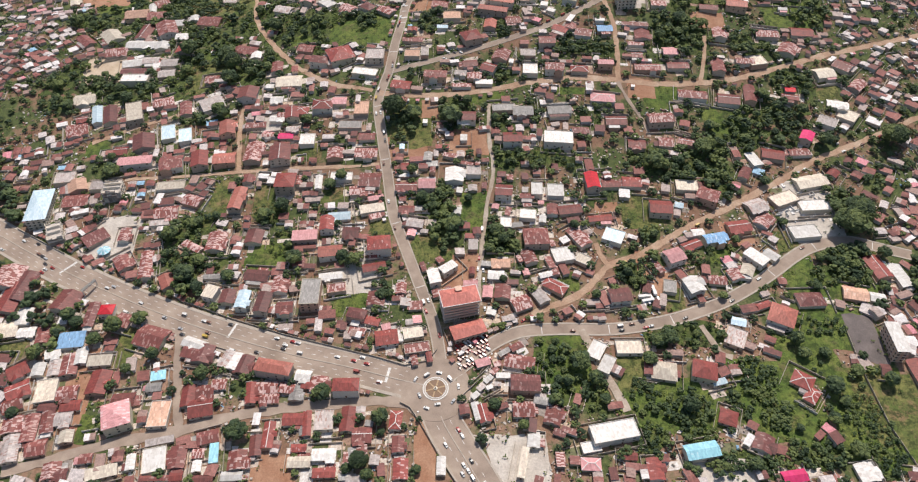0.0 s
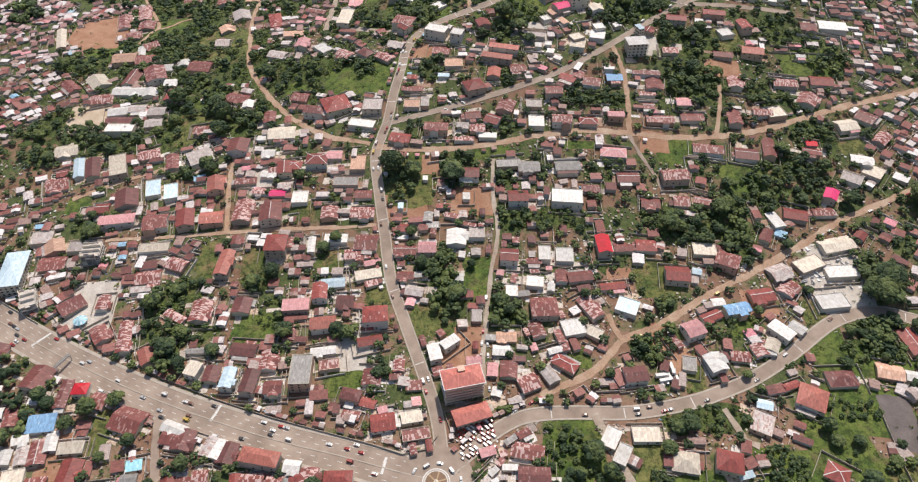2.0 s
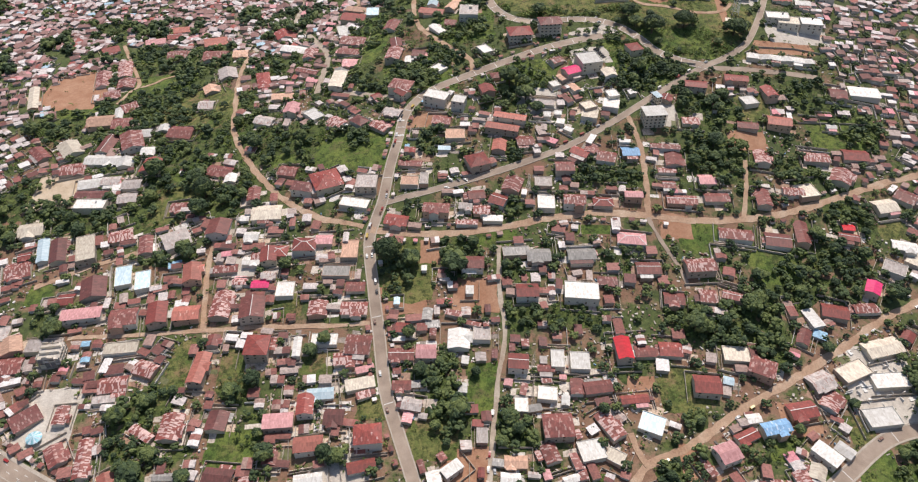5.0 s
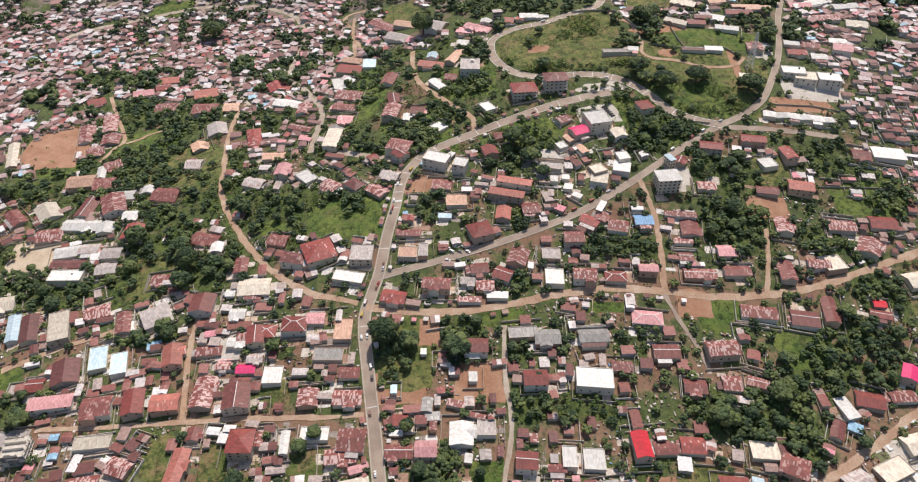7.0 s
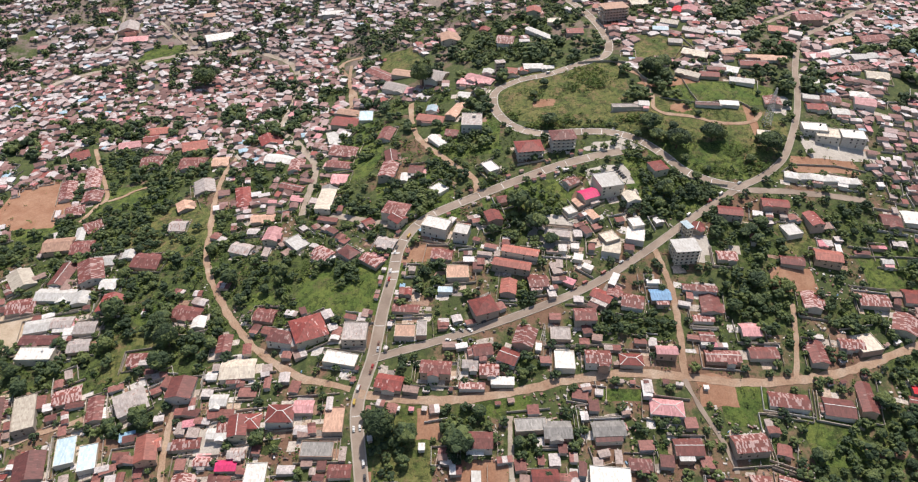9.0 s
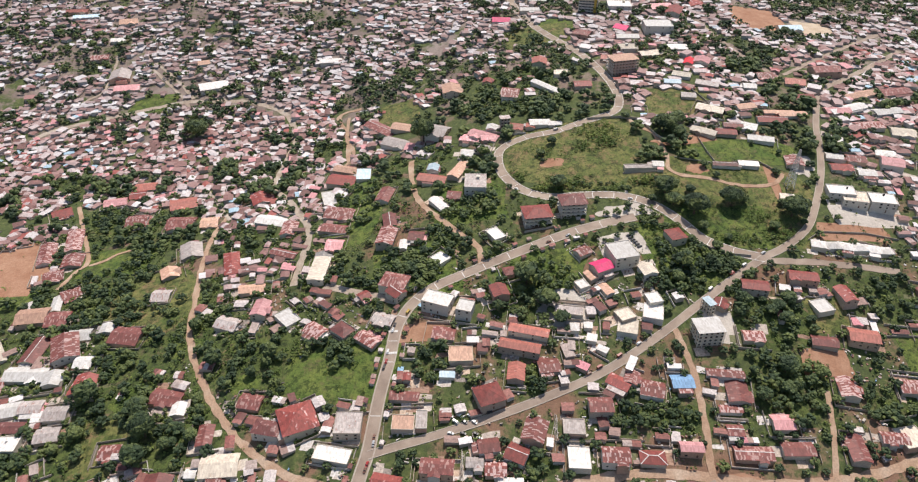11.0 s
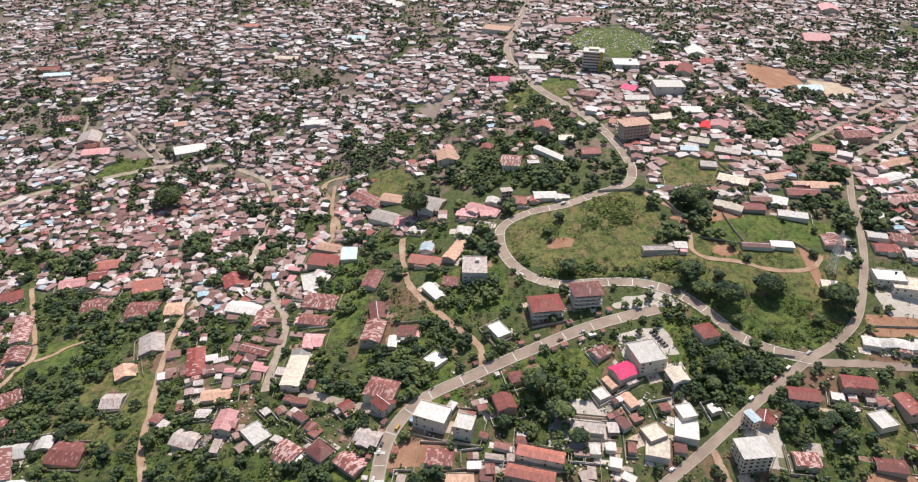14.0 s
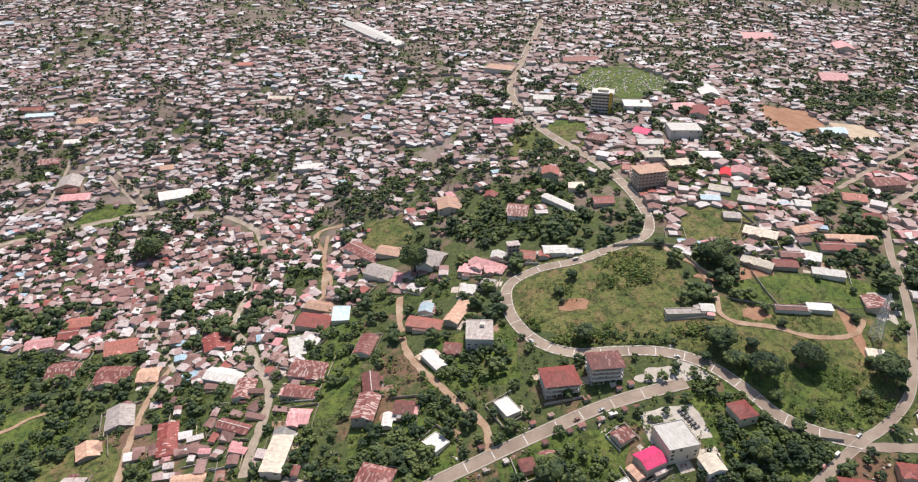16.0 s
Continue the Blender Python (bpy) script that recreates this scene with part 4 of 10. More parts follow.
def grove(x, y, rx, ry, count, r0=2.5, r1=4.5, rot=0.0, palms=0.0, seed=0):
    """Trees scattered over an oval stretch of ground, off the roads and houses."""
    rnd = random.Random(int(x * 3 + y * 7) + seed)
    FOREST.append((x, y, rx, ry))
    if y < 1000:
        sheet("scrub", x, y, rx * 1.05, ry * 1.05, rot, SCRUB, "rough green undergrowth beneath the trees", "scrub", 0.004 * (len(FOREST) % 8) + 0.003, 0.5, len(FOREST))
    c, s = math.cos(radians(rot)), math.sin(radians(rot))
    done = 0
    for _ in range(count * 6):
        if done >= count:
            break
        a, q = rnd.uniform(0, 6.2832), math.sqrt(rnd.random())
        u, w = math.cos(a) * q * rx, math.sin(a) * q * ry
        px, py, r = x + c * u - s * w, y + s * u + c * w, rnd.triangular(0.55 * r0, 1.05 * r1, r0)
        if clear(px, py, r * 0.55) and all((px - a) ** 2 + (py - b) ** 2 > (0.74 * (r + q)) ** 2 for a, b, q in TREE_SPOTS[-160:]):
            if rnd.random() < palms:
                tree(px, py, r, palm=True)
            elif done % 5 == 0 and py < 700 and TREE_COUNT < 240:
                tree(px, py, r)
            else:
                TREE_SPOTS.append((px, py, r))
                GROVE_SPOTS.append((px, py, r))
            done += 1


def clear(x, y, r):
    """Whether a spot is off the houses and the roads."""
    for hx, hy, a, b, t in TAKEN:
        if abs(x - hx) < a + b + r and abs(y - hy) < a + b + r:
            u, w = (x - hx) * math.cos(t) + (y - hy) * math.sin(t), -(x - hx) * math.sin(t) + (y - hy) * math.cos(t)
            if abs(u) < a + r and abs(w) < b + r:
                return False
    for line, half in ROAD_LINES:
        if ((line[:, 0] - x) ** 2 + (line[:, 1] - y) ** 2).min() < (half + r) ** 2:
            return False
    return True


# ---- vehicles ----
def extrude(profile, half):
    n = len(profile)
    v = [(x, -half, z) for x, z in profile] + [(x, half, z) for x, z in profile]
    return v, [tuple(range(n)), tuple(range(2 * n - 1, n - 1, -1))] + [(i, n + i, n + (i + 1) % n, (i + 1) % n) for i in range(n)]


def wheel_mesh():
    """One axle with its two tyres."""
    rows = []
    for y in (-0.78, 0.78):
        v, f = tube((0, y - 0.1, 0), (0, y + 0.1, 0), 0.32, 0.32, 8)
        rows.append((v, f + [tuple(range(7, -1, -1))]))
    return mesh("axle", *joined(rows + [tube((0, -0.7, 0), (0, 0.7, 0), 0.06, 0.06, 4)]), TYRE)


WHEEL = wheel_mesh()


def make_vehicle(name, label, colour, van):
    ob = tagged(new(name), label, "car" if not van else "minibus", "vehicles on the streets")
    body = plain(name + "_paint", colour, 0.3)
    if van:
        prof, cab, half = [(-2.3, 0.35), (2.3, 0.35), (2.35, 1.0), (2.1, 1.15), (1.7, 2.0), (-2.2, 2.0), (-2.35, 1.0)], [(-2.1, 1.25), (2.0, 1.25), (1.68, 1.8), (-2.1, 1.8)], 0.86
    else:
        prof, cab, half = [(-2.1, 0.35), (2.1, 0.35), (2.15, 0.75), (1.1, 0.92), (0.5, 1.42), (-1.1, 1.45), (-1.65, 1.0), (-2.15, 0.9)], [(-1.5, 1.0), (0.98, 0.98), (0.48, 1.36), (-1.05, 1.38)], 0.84
    shell = part("body", mesh("body", *extrude(prof, half), body), ob)
    part("side_glass", mesh("side_glass", *extrude(cab, half + 0.015), DARK), shell)
    a, b = (1.02, 0.96) if not van else (2.1, 1.2)
    x0, z0, x1, z1 = (1.08, 0.95, 0.54, 1.40) if not van else (2.09, 1.2, 1.76, 1.9)
    part("windscreen", mesh("windscreen", [(x0 + 0.02, -0.7, z0 + 0.02), (x0 + 0.02, 0.7, z0 + 0.02), (x1 + 0.02, 0.66, z1 + 0.02), (x1 + 0.02, -0.66, z1 + 0.02)], [(0, 1, 2, 3)], DARK), shell)
    for x in (-1.35, 1.35):
        part("axle", WHEEL, ob, at=pose(x, 0, 0.32))
    return ob


VEHICLES = [make_vehicle("car", "white saloon car on the street", (0.72, 0.72, 0.70), False), make_vehicle("minibus", "white minibus with dark windows", (0.74, 0.73, 0.70), True), make_vehicle("car", "dark grey saloon car on the street", (0.05, 0.05, 0.055), False), make_vehicle("car", "silver saloon car on the street", (0.45, 0.46, 0.47), False), make_vehicle("car", "red saloon car on the street", (0.35, 0.03, 0.03), False), make_vehicle("minibus", "yellow minibus with dark windows", (0.55, 0.38, 0.08), True), make_vehicle("minibus", "red minibus with dark windows", (0.30, 0.045, 0.035), True), make_vehicle("car", "brown saloon car on the street", (0.20, 0.10, 0.07), False)]


def vehicle(x, y, rot, kind=0, lift=0.36, size=0.95):
    base = VEHICLES[kind]
    e = 1.5
    c, s = math.cos(radians(rot)), math.sin(radians(rot))
    slope = math.degrees(math.atan2(gz(x + c * e, y + s * e) - gz(x - c * e, y - s * e), 2 * e))
    m = pose(x, y, gz(x, y) + lift, 0, 0, rot) @ pose(0, 0, 0, 0, -slope, 0) @ Matrix.Diagonal((size, size, size, 1))
    if "placed" not in base:
        base["placed"] = 1
        base.matrix_basis = m
        return base
    return copy_thing(base, m)


def traffic(line, offset, start, end, count, seed, lift, back=False):
    """Vehicles in a lane, at uneven gaps."""
    rnd = random.Random(seed)
    n, d = normals(line), np.gradient(line, axis=0)
    for _ in range(count):
        i = int(rnd.uniform(start, end) * (len(line) - 1))
        p = line[i] + n[i] * (offset + rnd.uniform(-0.3, 0.3))
        vehicle(p[0], p[1], math.degrees(math.atan2(d[i, 1], d[i, 0])) + (180 if back else 0), rnd.choice((0, 0, 0, 1, 2, 2, 3, 4, 5, 6, 7)), lift)

# ---- grass plots and yards ----
sheet('lawn', 264, 239, 28, 37, 0, LAWN_LUSH, 'lush green grass plot', 'lawn', 0.044, 0.3, 1, square=True)
sheet('lawn', 205, 251, 26, 30, 0, LAWN_LUSH, 'lush green grass plot', 'lawn', 0.048, 0.3, 2, square=True)
sheet('lawn', 137, 250, 32, 19, 0, LAWN_LUSH, 'lush green grass plot', 'lawn', 0.052, 0.3, 3, square=True)
sheet('lawn', 254, 308, 37, 18, 0, LAWN_LUSH, 'lush green grass plot', 'lawn', 0.056, 0.3, 4, square=True)
sheet('lawn', 279, 343, 26, 14, 0, LAWN_LUSH, 'lush green grass plot', 'lawn', 0.060, 0.3, 5, square=True)
sheet('lawn', 234, 282, 20, 19, 0, LAWN_LUSH, 'lush green grass plot', 'lawn', 0.064, 0.3, 6, square=True)
sheet('lawn', 278, 246, 21, 27, 0, LAWN, 'dry yellow-green grass plot', 'lawn', 0.068, 0.3, 7, square=True)
sheet('lawn', 69, 281, 19, 22, 0, LAWN_LUSH, 'lush green grass plot', 'lawn', 0.072, 0.3, 8, square=True)
sheet('lawn', 115, 273, 10, 15, 0, LAWN, 'dry yellow-green grass plot', 'lawn', 0.076, 0.3, 9, square=True)
sheet('yard', 279, 299, 10, 20, 0, TARMAC, 'dark paved yard', 'yard', 0.080, 0.3, 10, square=True)
sheet('yard', 36, 214, 18, 16, 0, APRON, 'pale concrete yard', 'yard', 0.084, 0.3, 11, square=True)
sheet('yard', 159, 205, 21, 8, 0, APRON, 'pale concrete yard', 'yard', 0.088, 0.3, 12, square=True)
sheet('lawn', -232, 301, 8, 20, 0, LAWN, 'dry yellow-green grass plot', 'lawn', 0.092, 0.3, 13, square=True)
sheet('lawn', -314, 302, 11, 9, 0, LAWN, 'dry yellow-green grass plot', 'lawn', 0.096, 0.3, 14, square=True)
sheet('lawn', -229, 620, 16, 10, 0, LAWN_LUSH, 'lush green grass plot', 'lawn', 0.050, 0.5, 110)
sheet('lawn', -200, 661, 13, 10, 0, LAWN_LUSH, 'lush green grass plot', 'lawn', 0.054, 0.5, 111)
sheet('lawn', -152, 622, 11, 8, 0, LAWN_LUSH, 'lush green grass plot', 'lawn', 0.058, 0.5, 112)
sheet('lawn', -238, 590, 14, 7, 0, LAWN_LUSH, 'lush green grass plot', 'lawn', 0.062, 0.5, 113)
sheet('lawn', -284, 706, 15, 11, 0, LAWN_LUSH, 'lush green grass plot', 'lawn', 0.066, 0.5, 114)
sheet('yard', 146, 347, 8, 13, 0, YARD, 'bare reddish earth yard', 'yard', 0.094, 0.3, 101, square=True)
sheet('yard', 115, 409, 9, 9, 0, YARD, 'bare reddish earth yard', 'yard', 0.097, 0.3, 102, square=True)
sheet('yard', -21, 221, 7, 25, 0, YARD, 'bare reddish earth yard', 'yard', 0.100, 0.3, 15, square=True)
sheet('yard', -114, 210, 14, 9, 0, YARD, 'bare reddish earth yard', 'yard', 0.104, 0.3, 16, square=True)
sheet('yard', -254, 268, 10, 33, 0, YARD, 'bare reddish earth yard', 'yard', 0.108, 0.3, 17, square=True)
sheet('lawn', -240, 238, 5, 10, 0, LAWN_LUSH, 'lush green grass plot', 'lawn', 0.112, 0.3, 18, square=True)
sheet('lawn', 11, 410, 11, 19, 0, LAWN_LUSH, 'lush green grass plot', 'lawn', 0.116, 0.3, 19, square=True)
sheet('lawn', -78, 328, 12, 10, 0, LAWN_LUSH, 'lush green grass plot', 'lawn', 0.120, 0.3, 20, square=True)
sheet('lawn', -20, 377, 16, 14, 0, LAWN, 'dry yellow-green grass plot', 'lawn', 0.124, 0.3, 21, square=True)
sheet('lawn', -59, 397, 10, 7, 0, LAWN, 'dry yellow-green grass plot', 'lawn', 0.128, 0.3, 22, square=True)
sheet('lawn', -100, 428, 10, 10, 0, LAWN, 'dry yellow-green grass plot', 'lawn', 0.040, 0.3, 23, square=True)
sheet('lawn', -40, 502, 18, 27, 0, LAWN, 'dry yellow-green grass plot', 'lawn', 0.044, 0.3, 24, square=True)
sheet('lawn', 20, 525, 19, 7, 0, LAWN_LUSH, 'lush green grass plot', 'lawn', 0.048, 0.3, 25, square=True)
sheet('lawn', 99, 532, 15, 4, 0, LAWN_LUSH, 'lush green grass plot', 'lawn', 0.052, 0.3, 26, square=True)
sheet('lawn', 176, 528, 16, 15, 0, LAWN_LUSH, 'lush green grass plot', 'lawn', 0.056, 0.3, 27, square=True)
sheet('lawn', -126, 477, 12, 10, 0, LAWN, 'dry yellow-green grass plot', 'lawn', 0.060, 0.3, 28, square=True)
sheet('lawn', -145, 372, 17, 13, 0, LAWN_LUSH, 'lush green grass plot', 'lawn', 0.064, 0.3, 29, square=True)
sheet('lawn', -193, 429, 9, 23, 0, LAWN, 'dry yellow-green grass plot', 'lawn', 0.068, 0.3, 30, square=True)
sheet('lawn', -156, 429, 9, 16, 0, LAWN, 'dry yellow-green grass plot', 'lawn', 0.072, 0.3, 31, square=True)
sheet('lawn', -316, 499, 11, 11, 0, LAWN_LUSH, 'lush green grass plot', 'lawn', 0.076, 0.3, 32, square=True)
sheet('lawn', -240, 583, 16, 21, 0, LAWN, 'dry yellow-green grass plot', 'lawn', 0.080, 0.3, 33, square=True)
sheet('lawn', 326, 540, 10, 10, 0, LAWN, 'dry yellow-green grass plot', 'lawn', 0.084, 0.3, 34, square=True)
sheet('lawn', 225, 504, 18, 16, 0, LAWN_LUSH, 'lush green grass plot', 'lawn', 0.088, 0.3, 35, square=True)
sheet('lawn', 142, 409, 16, 16, 0, LAWN, 'dry yellow-green grass plot', 'lawn', 0.092, 0.3, 36, square=True)
sheet('lawn', 154, 330, 7, 10, 0, LAWN, 'dry yellow-green grass plot', 'lawn', 0.096, 0.3, 37, square=True)
sheet('lawn', 195, 368, 8, 6, 0, LAWN_LUSH, 'lush green grass plot', 'lawn', 0.100, 0.3, 38, square=True)
sheet('lawn', 249, 383, 9, 10, 0, LAWN, 'dry yellow-green grass plot', 'lawn', 0.104, 0.3, 39, square=True)
sheet('lawn', 250, 351, 13, 19, 0, LAWN_LUSH, 'lush green grass plot', 'lawn', 0.108, 0.3, 40, square=True)
sheet('lawn', 79, 346, 8, 8, 0, LAWN_LUSH, 'lush green grass plot', 'lawn', 0.112, 0.3, 41, square=True)
sheet('yard', 139, 356, 8, 18, 0, YARD, 'bare reddish earth yard', 'yard', 0.116, 0.3, 42, square=True)
sheet('yard', 8, 479, 16, 14, 0, YARD, 'bare reddish earth yard', 'yard', 0.120, 0.3, 43, square=True)
sheet('yard', 159, 536, 12, 11, 0, YARD, 'bare reddish earth yard', 'yard', 0.124, 0.3, 44, square=True)
sheet('yard', -25, 516, 7, 10, 0, YARD, 'bare reddish earth yard', 'yard', 0.128, 0.3, 45, square=True)
sheet('yard', -43, 476, 17, 11, 0, YARD, 'bare reddish earth yard', 'yard', 0.040, 0.3, 46, square=True)
sheet('yard', 212, 389, 12, 11, 0, YARD, 'bare reddish earth yard', 'yard', 0.044, 0.3, 47, square=True)
sheet('yard', -271, 398, 19, 22, 0, APRON, 'pale concrete yard', 'yard', 0.048, 0.3, 48, square=True)
sheet('yard', 274, 412, 24, 29, 0, APRON, 'pale concrete yard', 'yard', 0.052, 0.3, 49, square=True)
sheet('yard', -74, 352, 17, 18, 0, APRON, 'pale concrete yard', 'yard', 0.056, 0.3, 50, square=True)
sheet('yard', -164, 508, 10, 13, 0, APRON, 'pale concrete yard', 'yard', 0.060, 0.3, 51, square=True)
sheet('yard', -1, 355, 15, 16, 0, YARD, 'bare reddish earth yard', 'yard', 0.064, 0.3, 52, square=True)
sheet('lawn', -81, 616, 27, 18, 0, LAWN_LUSH, 'lush green grass plot', 'lawn', 0.068, 0.3, 53, square=True)
sheet('lawn', 310, 632, 22, 17, 0, LAWN_LUSH, 'lush green grass plot', 'lawn', 0.072, 0.3, 54, square=True)
sheet('lawn', 247, 657, 14, 15, 0, LAWN, 'dry yellow-green grass plot', 'lawn', 0.076, 0.3, 55, square=True)
sheet('lawn', -21, 690, 17, 9, 0, LAWN_LUSH, 'lush green grass plot', 'lawn', 0.080, 0.3, 56, square=True)
sheet('lawn', -375, 741, 21, 15, 0, LAWN_LUSH, 'lush green grass plot', 'lawn', 0.084, 0.3, 57, square=True)
sheet('yard', -397, 780, 33, 39, 0, YARD, 'bare reddish earth yard', 'yard', 0.088, 0.3, 58, square=True)
sheet('yard', -347, 615, 21, 25, 0, SAND, 'pale sandy earth clearing', 'yard', 0.092, 0.3, 59, square=True)
sheet('yard', -34, 649, 16, 8, 0, YARD, 'bare reddish earth yard', 'yard', 0.096, 0.3, 60, square=True)
sheet('yard', 233, 620, 16, 10, 0, YARD, 'bare reddish earth yard', 'yard', 0.100, 0.3, 61, square=True)
sheet('yard', 63, 661, 18, 16, 0, APRON, 'pale concrete yard', 'yard', 0.104, 0.3, 62, square=True)
sheet('yard', 168, 645, 11, 13, 0, APRON, 'pale concrete yard', 'yard', 0.108, 0.3, 63, square=True)
sheet('lawn', 78, 837, 54, 45, 0, LAWN, 'dry yellow-green grass plot', 'lawn', 0.112, 0.3, 64)
sheet('lawn', 213, 774, 64, 41, 0, LAWN, 'dry yellow-green grass plot', 'lawn', 0.116, 0.3, 65)
sheet('lawn', 234, 825, 54, 18, 0, LAWN_LUSH, 'lush green grass plot', 'lawn', 0.120, 0.3, 66)
sheet('lawn', 189, 735, 39, 22, 0, LAWN_LUSH, 'lush green grass plot', 'lawn', 0.124, 0.3, 67, square=True)
sheet('lawn', 129, 859, 20, 24, 0, LAWN, 'dry yellow-green grass plot', 'lawn', 0.128, 0.3, 68, square=True)
sheet('lawn', -105, 623, 20, 18, 0, LAWN_LUSH, 'lush green grass plot', 'lawn', 0.040, 0.3, 69, square=True)
sheet('lawn', -308, 785, 33, 21, 0, LAWN_LUSH, 'lush green grass plot', 'lawn', 0.044, 0.3, 70, square=True)
sheet('lawn', -68, 627, 23, 17, 0, LAWN_LUSH, 'lush green grass plot', 'lawn', 0.048, 0.3, 71, square=True)
sheet('lawn', 24, 690, 11, 10, 0, LAWN_LUSH, 'lush green grass plot', 'lawn', 0.052, 0.3, 72, square=True)
sheet('lawn', 246, 723, 18, 9, 0, LAWN, 'dry yellow-green grass plot', 'lawn', 0.056, 0.3, 73, square=True)
sheet('yard', 294, 734, 27, 9, 0, YARD, 'bare reddish earth yard', 'yard', 0.060, 0.3, 74, square=True)
sheet('yard', 202, 841, 15, 9, 0, YARD, 'bare reddish earth yard', 'yard', 0.064, 0.3, 75, square=True)
sheet('yard', 250, 780, 7, 21, 0, YARD, 'bare reddish earth yard', 'yard', 0.068, 0.3, 76, square=True)
sheet('yard', 139, 762, 13, 14, 0, APRON, 'pale concrete yard', 'yard', 0.072, 0.3, 77, square=True)
sheet('yard', 312, 755, 28, 15, 0, APRON, 'pale concrete yard', 'yard', 0.076, 0.3, 78, square=True)
sheet('lawn', 173, 777, 45, 42, 0, LAWN, 'dry yellow-green grass plot', 'lawn', 0.080, 0.3, 79)
sheet('lawn', 89, 827, 58, 50, 0, LAWN, 'dry yellow-green grass plot', 'lawn', 0.084, 0.3, 80)
sheet('lawn', 2, 782, 29, 27, 0, LAWN_LUSH, 'lush green grass plot', 'lawn', 0.088, 0.3, 81, square=True)
sheet('lawn', 57, 696, 28, 19, 0, LAWN_LUSH, 'lush green grass plot', 'lawn', 0.092, 0.3, 82, square=True)
sheet('lawn', 151, 711, 25, 28, 0, LAWN_LUSH, 'lush green grass plot', 'lawn', 0.096, 0.3, 83, square=True)
sheet('lawn', -42, 712, 31, 26, 0, LAWN_LUSH, 'lush green grass plot', 'lawn', 0.100, 0.3, 84, square=True)
sheet('lawn', -94, 800, 22, 53, 0, LAWN_LUSH, 'lush green grass plot', 'lawn', 0.104, 0.3, 85)
sheet('lawn', -250, 717, 40, 44, 0, LAWN, 'dry yellow-green grass plot', 'lawn', 0.108, 0.3, 86)
sheet('lawn', 185, 1228, 57, 55, 0, LAWN_LUSH, 'lush green grass plot', 'lawn', 0.112, 0.3, 87)
sheet('lawn', 197, 904, 34, 29, 0, LAWN, 'dry yellow-green grass plot', 'lawn', 0.116, 0.3, 88, square=True)
sheet('lawn', 101, 1104, 24, 22, 0, LAWN_LUSH, 'lush green grass plot', 'lawn', 0.120, 0.3, 89, square=True)
sheet('lawn', 81, 1084, 36, 26, 0, LAWN, 'dry yellow-green grass plot', 'lawn', 0.124, 0.3, 90, square=True)
sheet('lawn', -69, 970, 23, 27, 0, LAWN, 'dry yellow-green grass plot', 'lawn', 0.128, 0.3, 91, square=True)
sheet('lawn', -373, 1083, 25, 19, 0, LAWN_LUSH, 'lush green grass plot', 'lawn', 0.040, 0.3, 92, square=True)
sheet('yard', 339, 1119, 32, 39, 0, YARD, 'bare reddish earth yard', 'yard', 0.044, 0.3, 93, square=True)
sheet('yard', 402, 1099, 22, 20, 0, SAND, 'pale sandy earth clearing', 'yard', 0.048, 0.3, 94, square=True)
sheet('yard', 175, 841, 16, 7, 0, YARD, 'bare reddish earth yard', 'yard', 0.132, 0.9, 200)
sheet('yard', 189, 802, 10, 6, 0, YARD, 'bare reddish earth yard', 'yard', 0.136, 0.9, 201)
sheet('yard', 248, 783, 4, 24, 0, YARD, 'bare reddish earth yard', 'yard', 0.140, 0.9, 202)
sheet('yard', 71, 821, 11, 6, 0, YARD, 'bare reddish earth yard', 'yard', 0.152, 0.9, 205)
sheet('yard', 279, 810, 10, 15, 0, APRON, 'pale concrete yard', 'yard', 0.156, 0.9, 206)
sheet('yard', 116, 752, 17, 7, 0, APRON, 'pale concrete yard', 'yard', 0.160, 0.9, 207)
sheet('yard', 114, 717, 17, 12, 10, APRON, 'pale concrete yard', 'yard', 0.150, 0.3, 210, square=True)

# ---- the houses that stand out, from the roundabout up the hill ----
house(-339.3, 361.5, 20.3, 21.1, -3, 'x', 1, 'g')
house(-329.5, 341.6, 14.4, 27.7, 1, 'r', 1, 'g')
house(-325.2, 352.4, 13.2, 27.4, -4, 'd', 1, 'g')
house(-313.1, 324.6, 10.1, 15.2, 8, 'w', 1, 'g')
house(-320.6, 313.8, 14.6, 13.2, 10, 'y', 1, 'g')
house(-305.8, 311.5, 11.9, 7.7, 8, 'w', 1, 'g')
house(-286.1, 337.2, 17.9, 18.0, -14, 'b', 1, 'g')
house(-264.1, 325.1, 7.6, 22.0, 4, 'd', 1, 'g')
house(-252.5, 327.0, 9.8, 8.4, 2, 's', 2, 'h')
house(-238.5, 319.4, 11.3, 10.9, -16, 'b', 1, 'g')
house(-214.4, 304.8, 20.5, 17.4, -18, 'b', 1, 'g')
house(-293.6, 309.2, 7.7, 14.9, 13, 'b', 1, 'g')
house(-270.7, 303.8, 17.6, 12.5, 7, 'u', 1, 's')
house(-259.4, 290.4, 7.4, 12.0, 11, 'w', 1, 'g')
house(-265.4, 284.2, 10.6, 16.7, 11, 'b', 1, 'g')
house(-280.2, 293.7, 9.9, 7.6, 18, 'w', 1, 'g')
house(-275.1, 282.1, 7.3, 12.8, 12, 'z', 1, 'g')
house(-285.6, 281.0, 7.7, 9.6, 7, 'w', 1, 'g')
house(-299.4, 280.4, 12.9, 11.0, 36, 'r', 1, 'g')
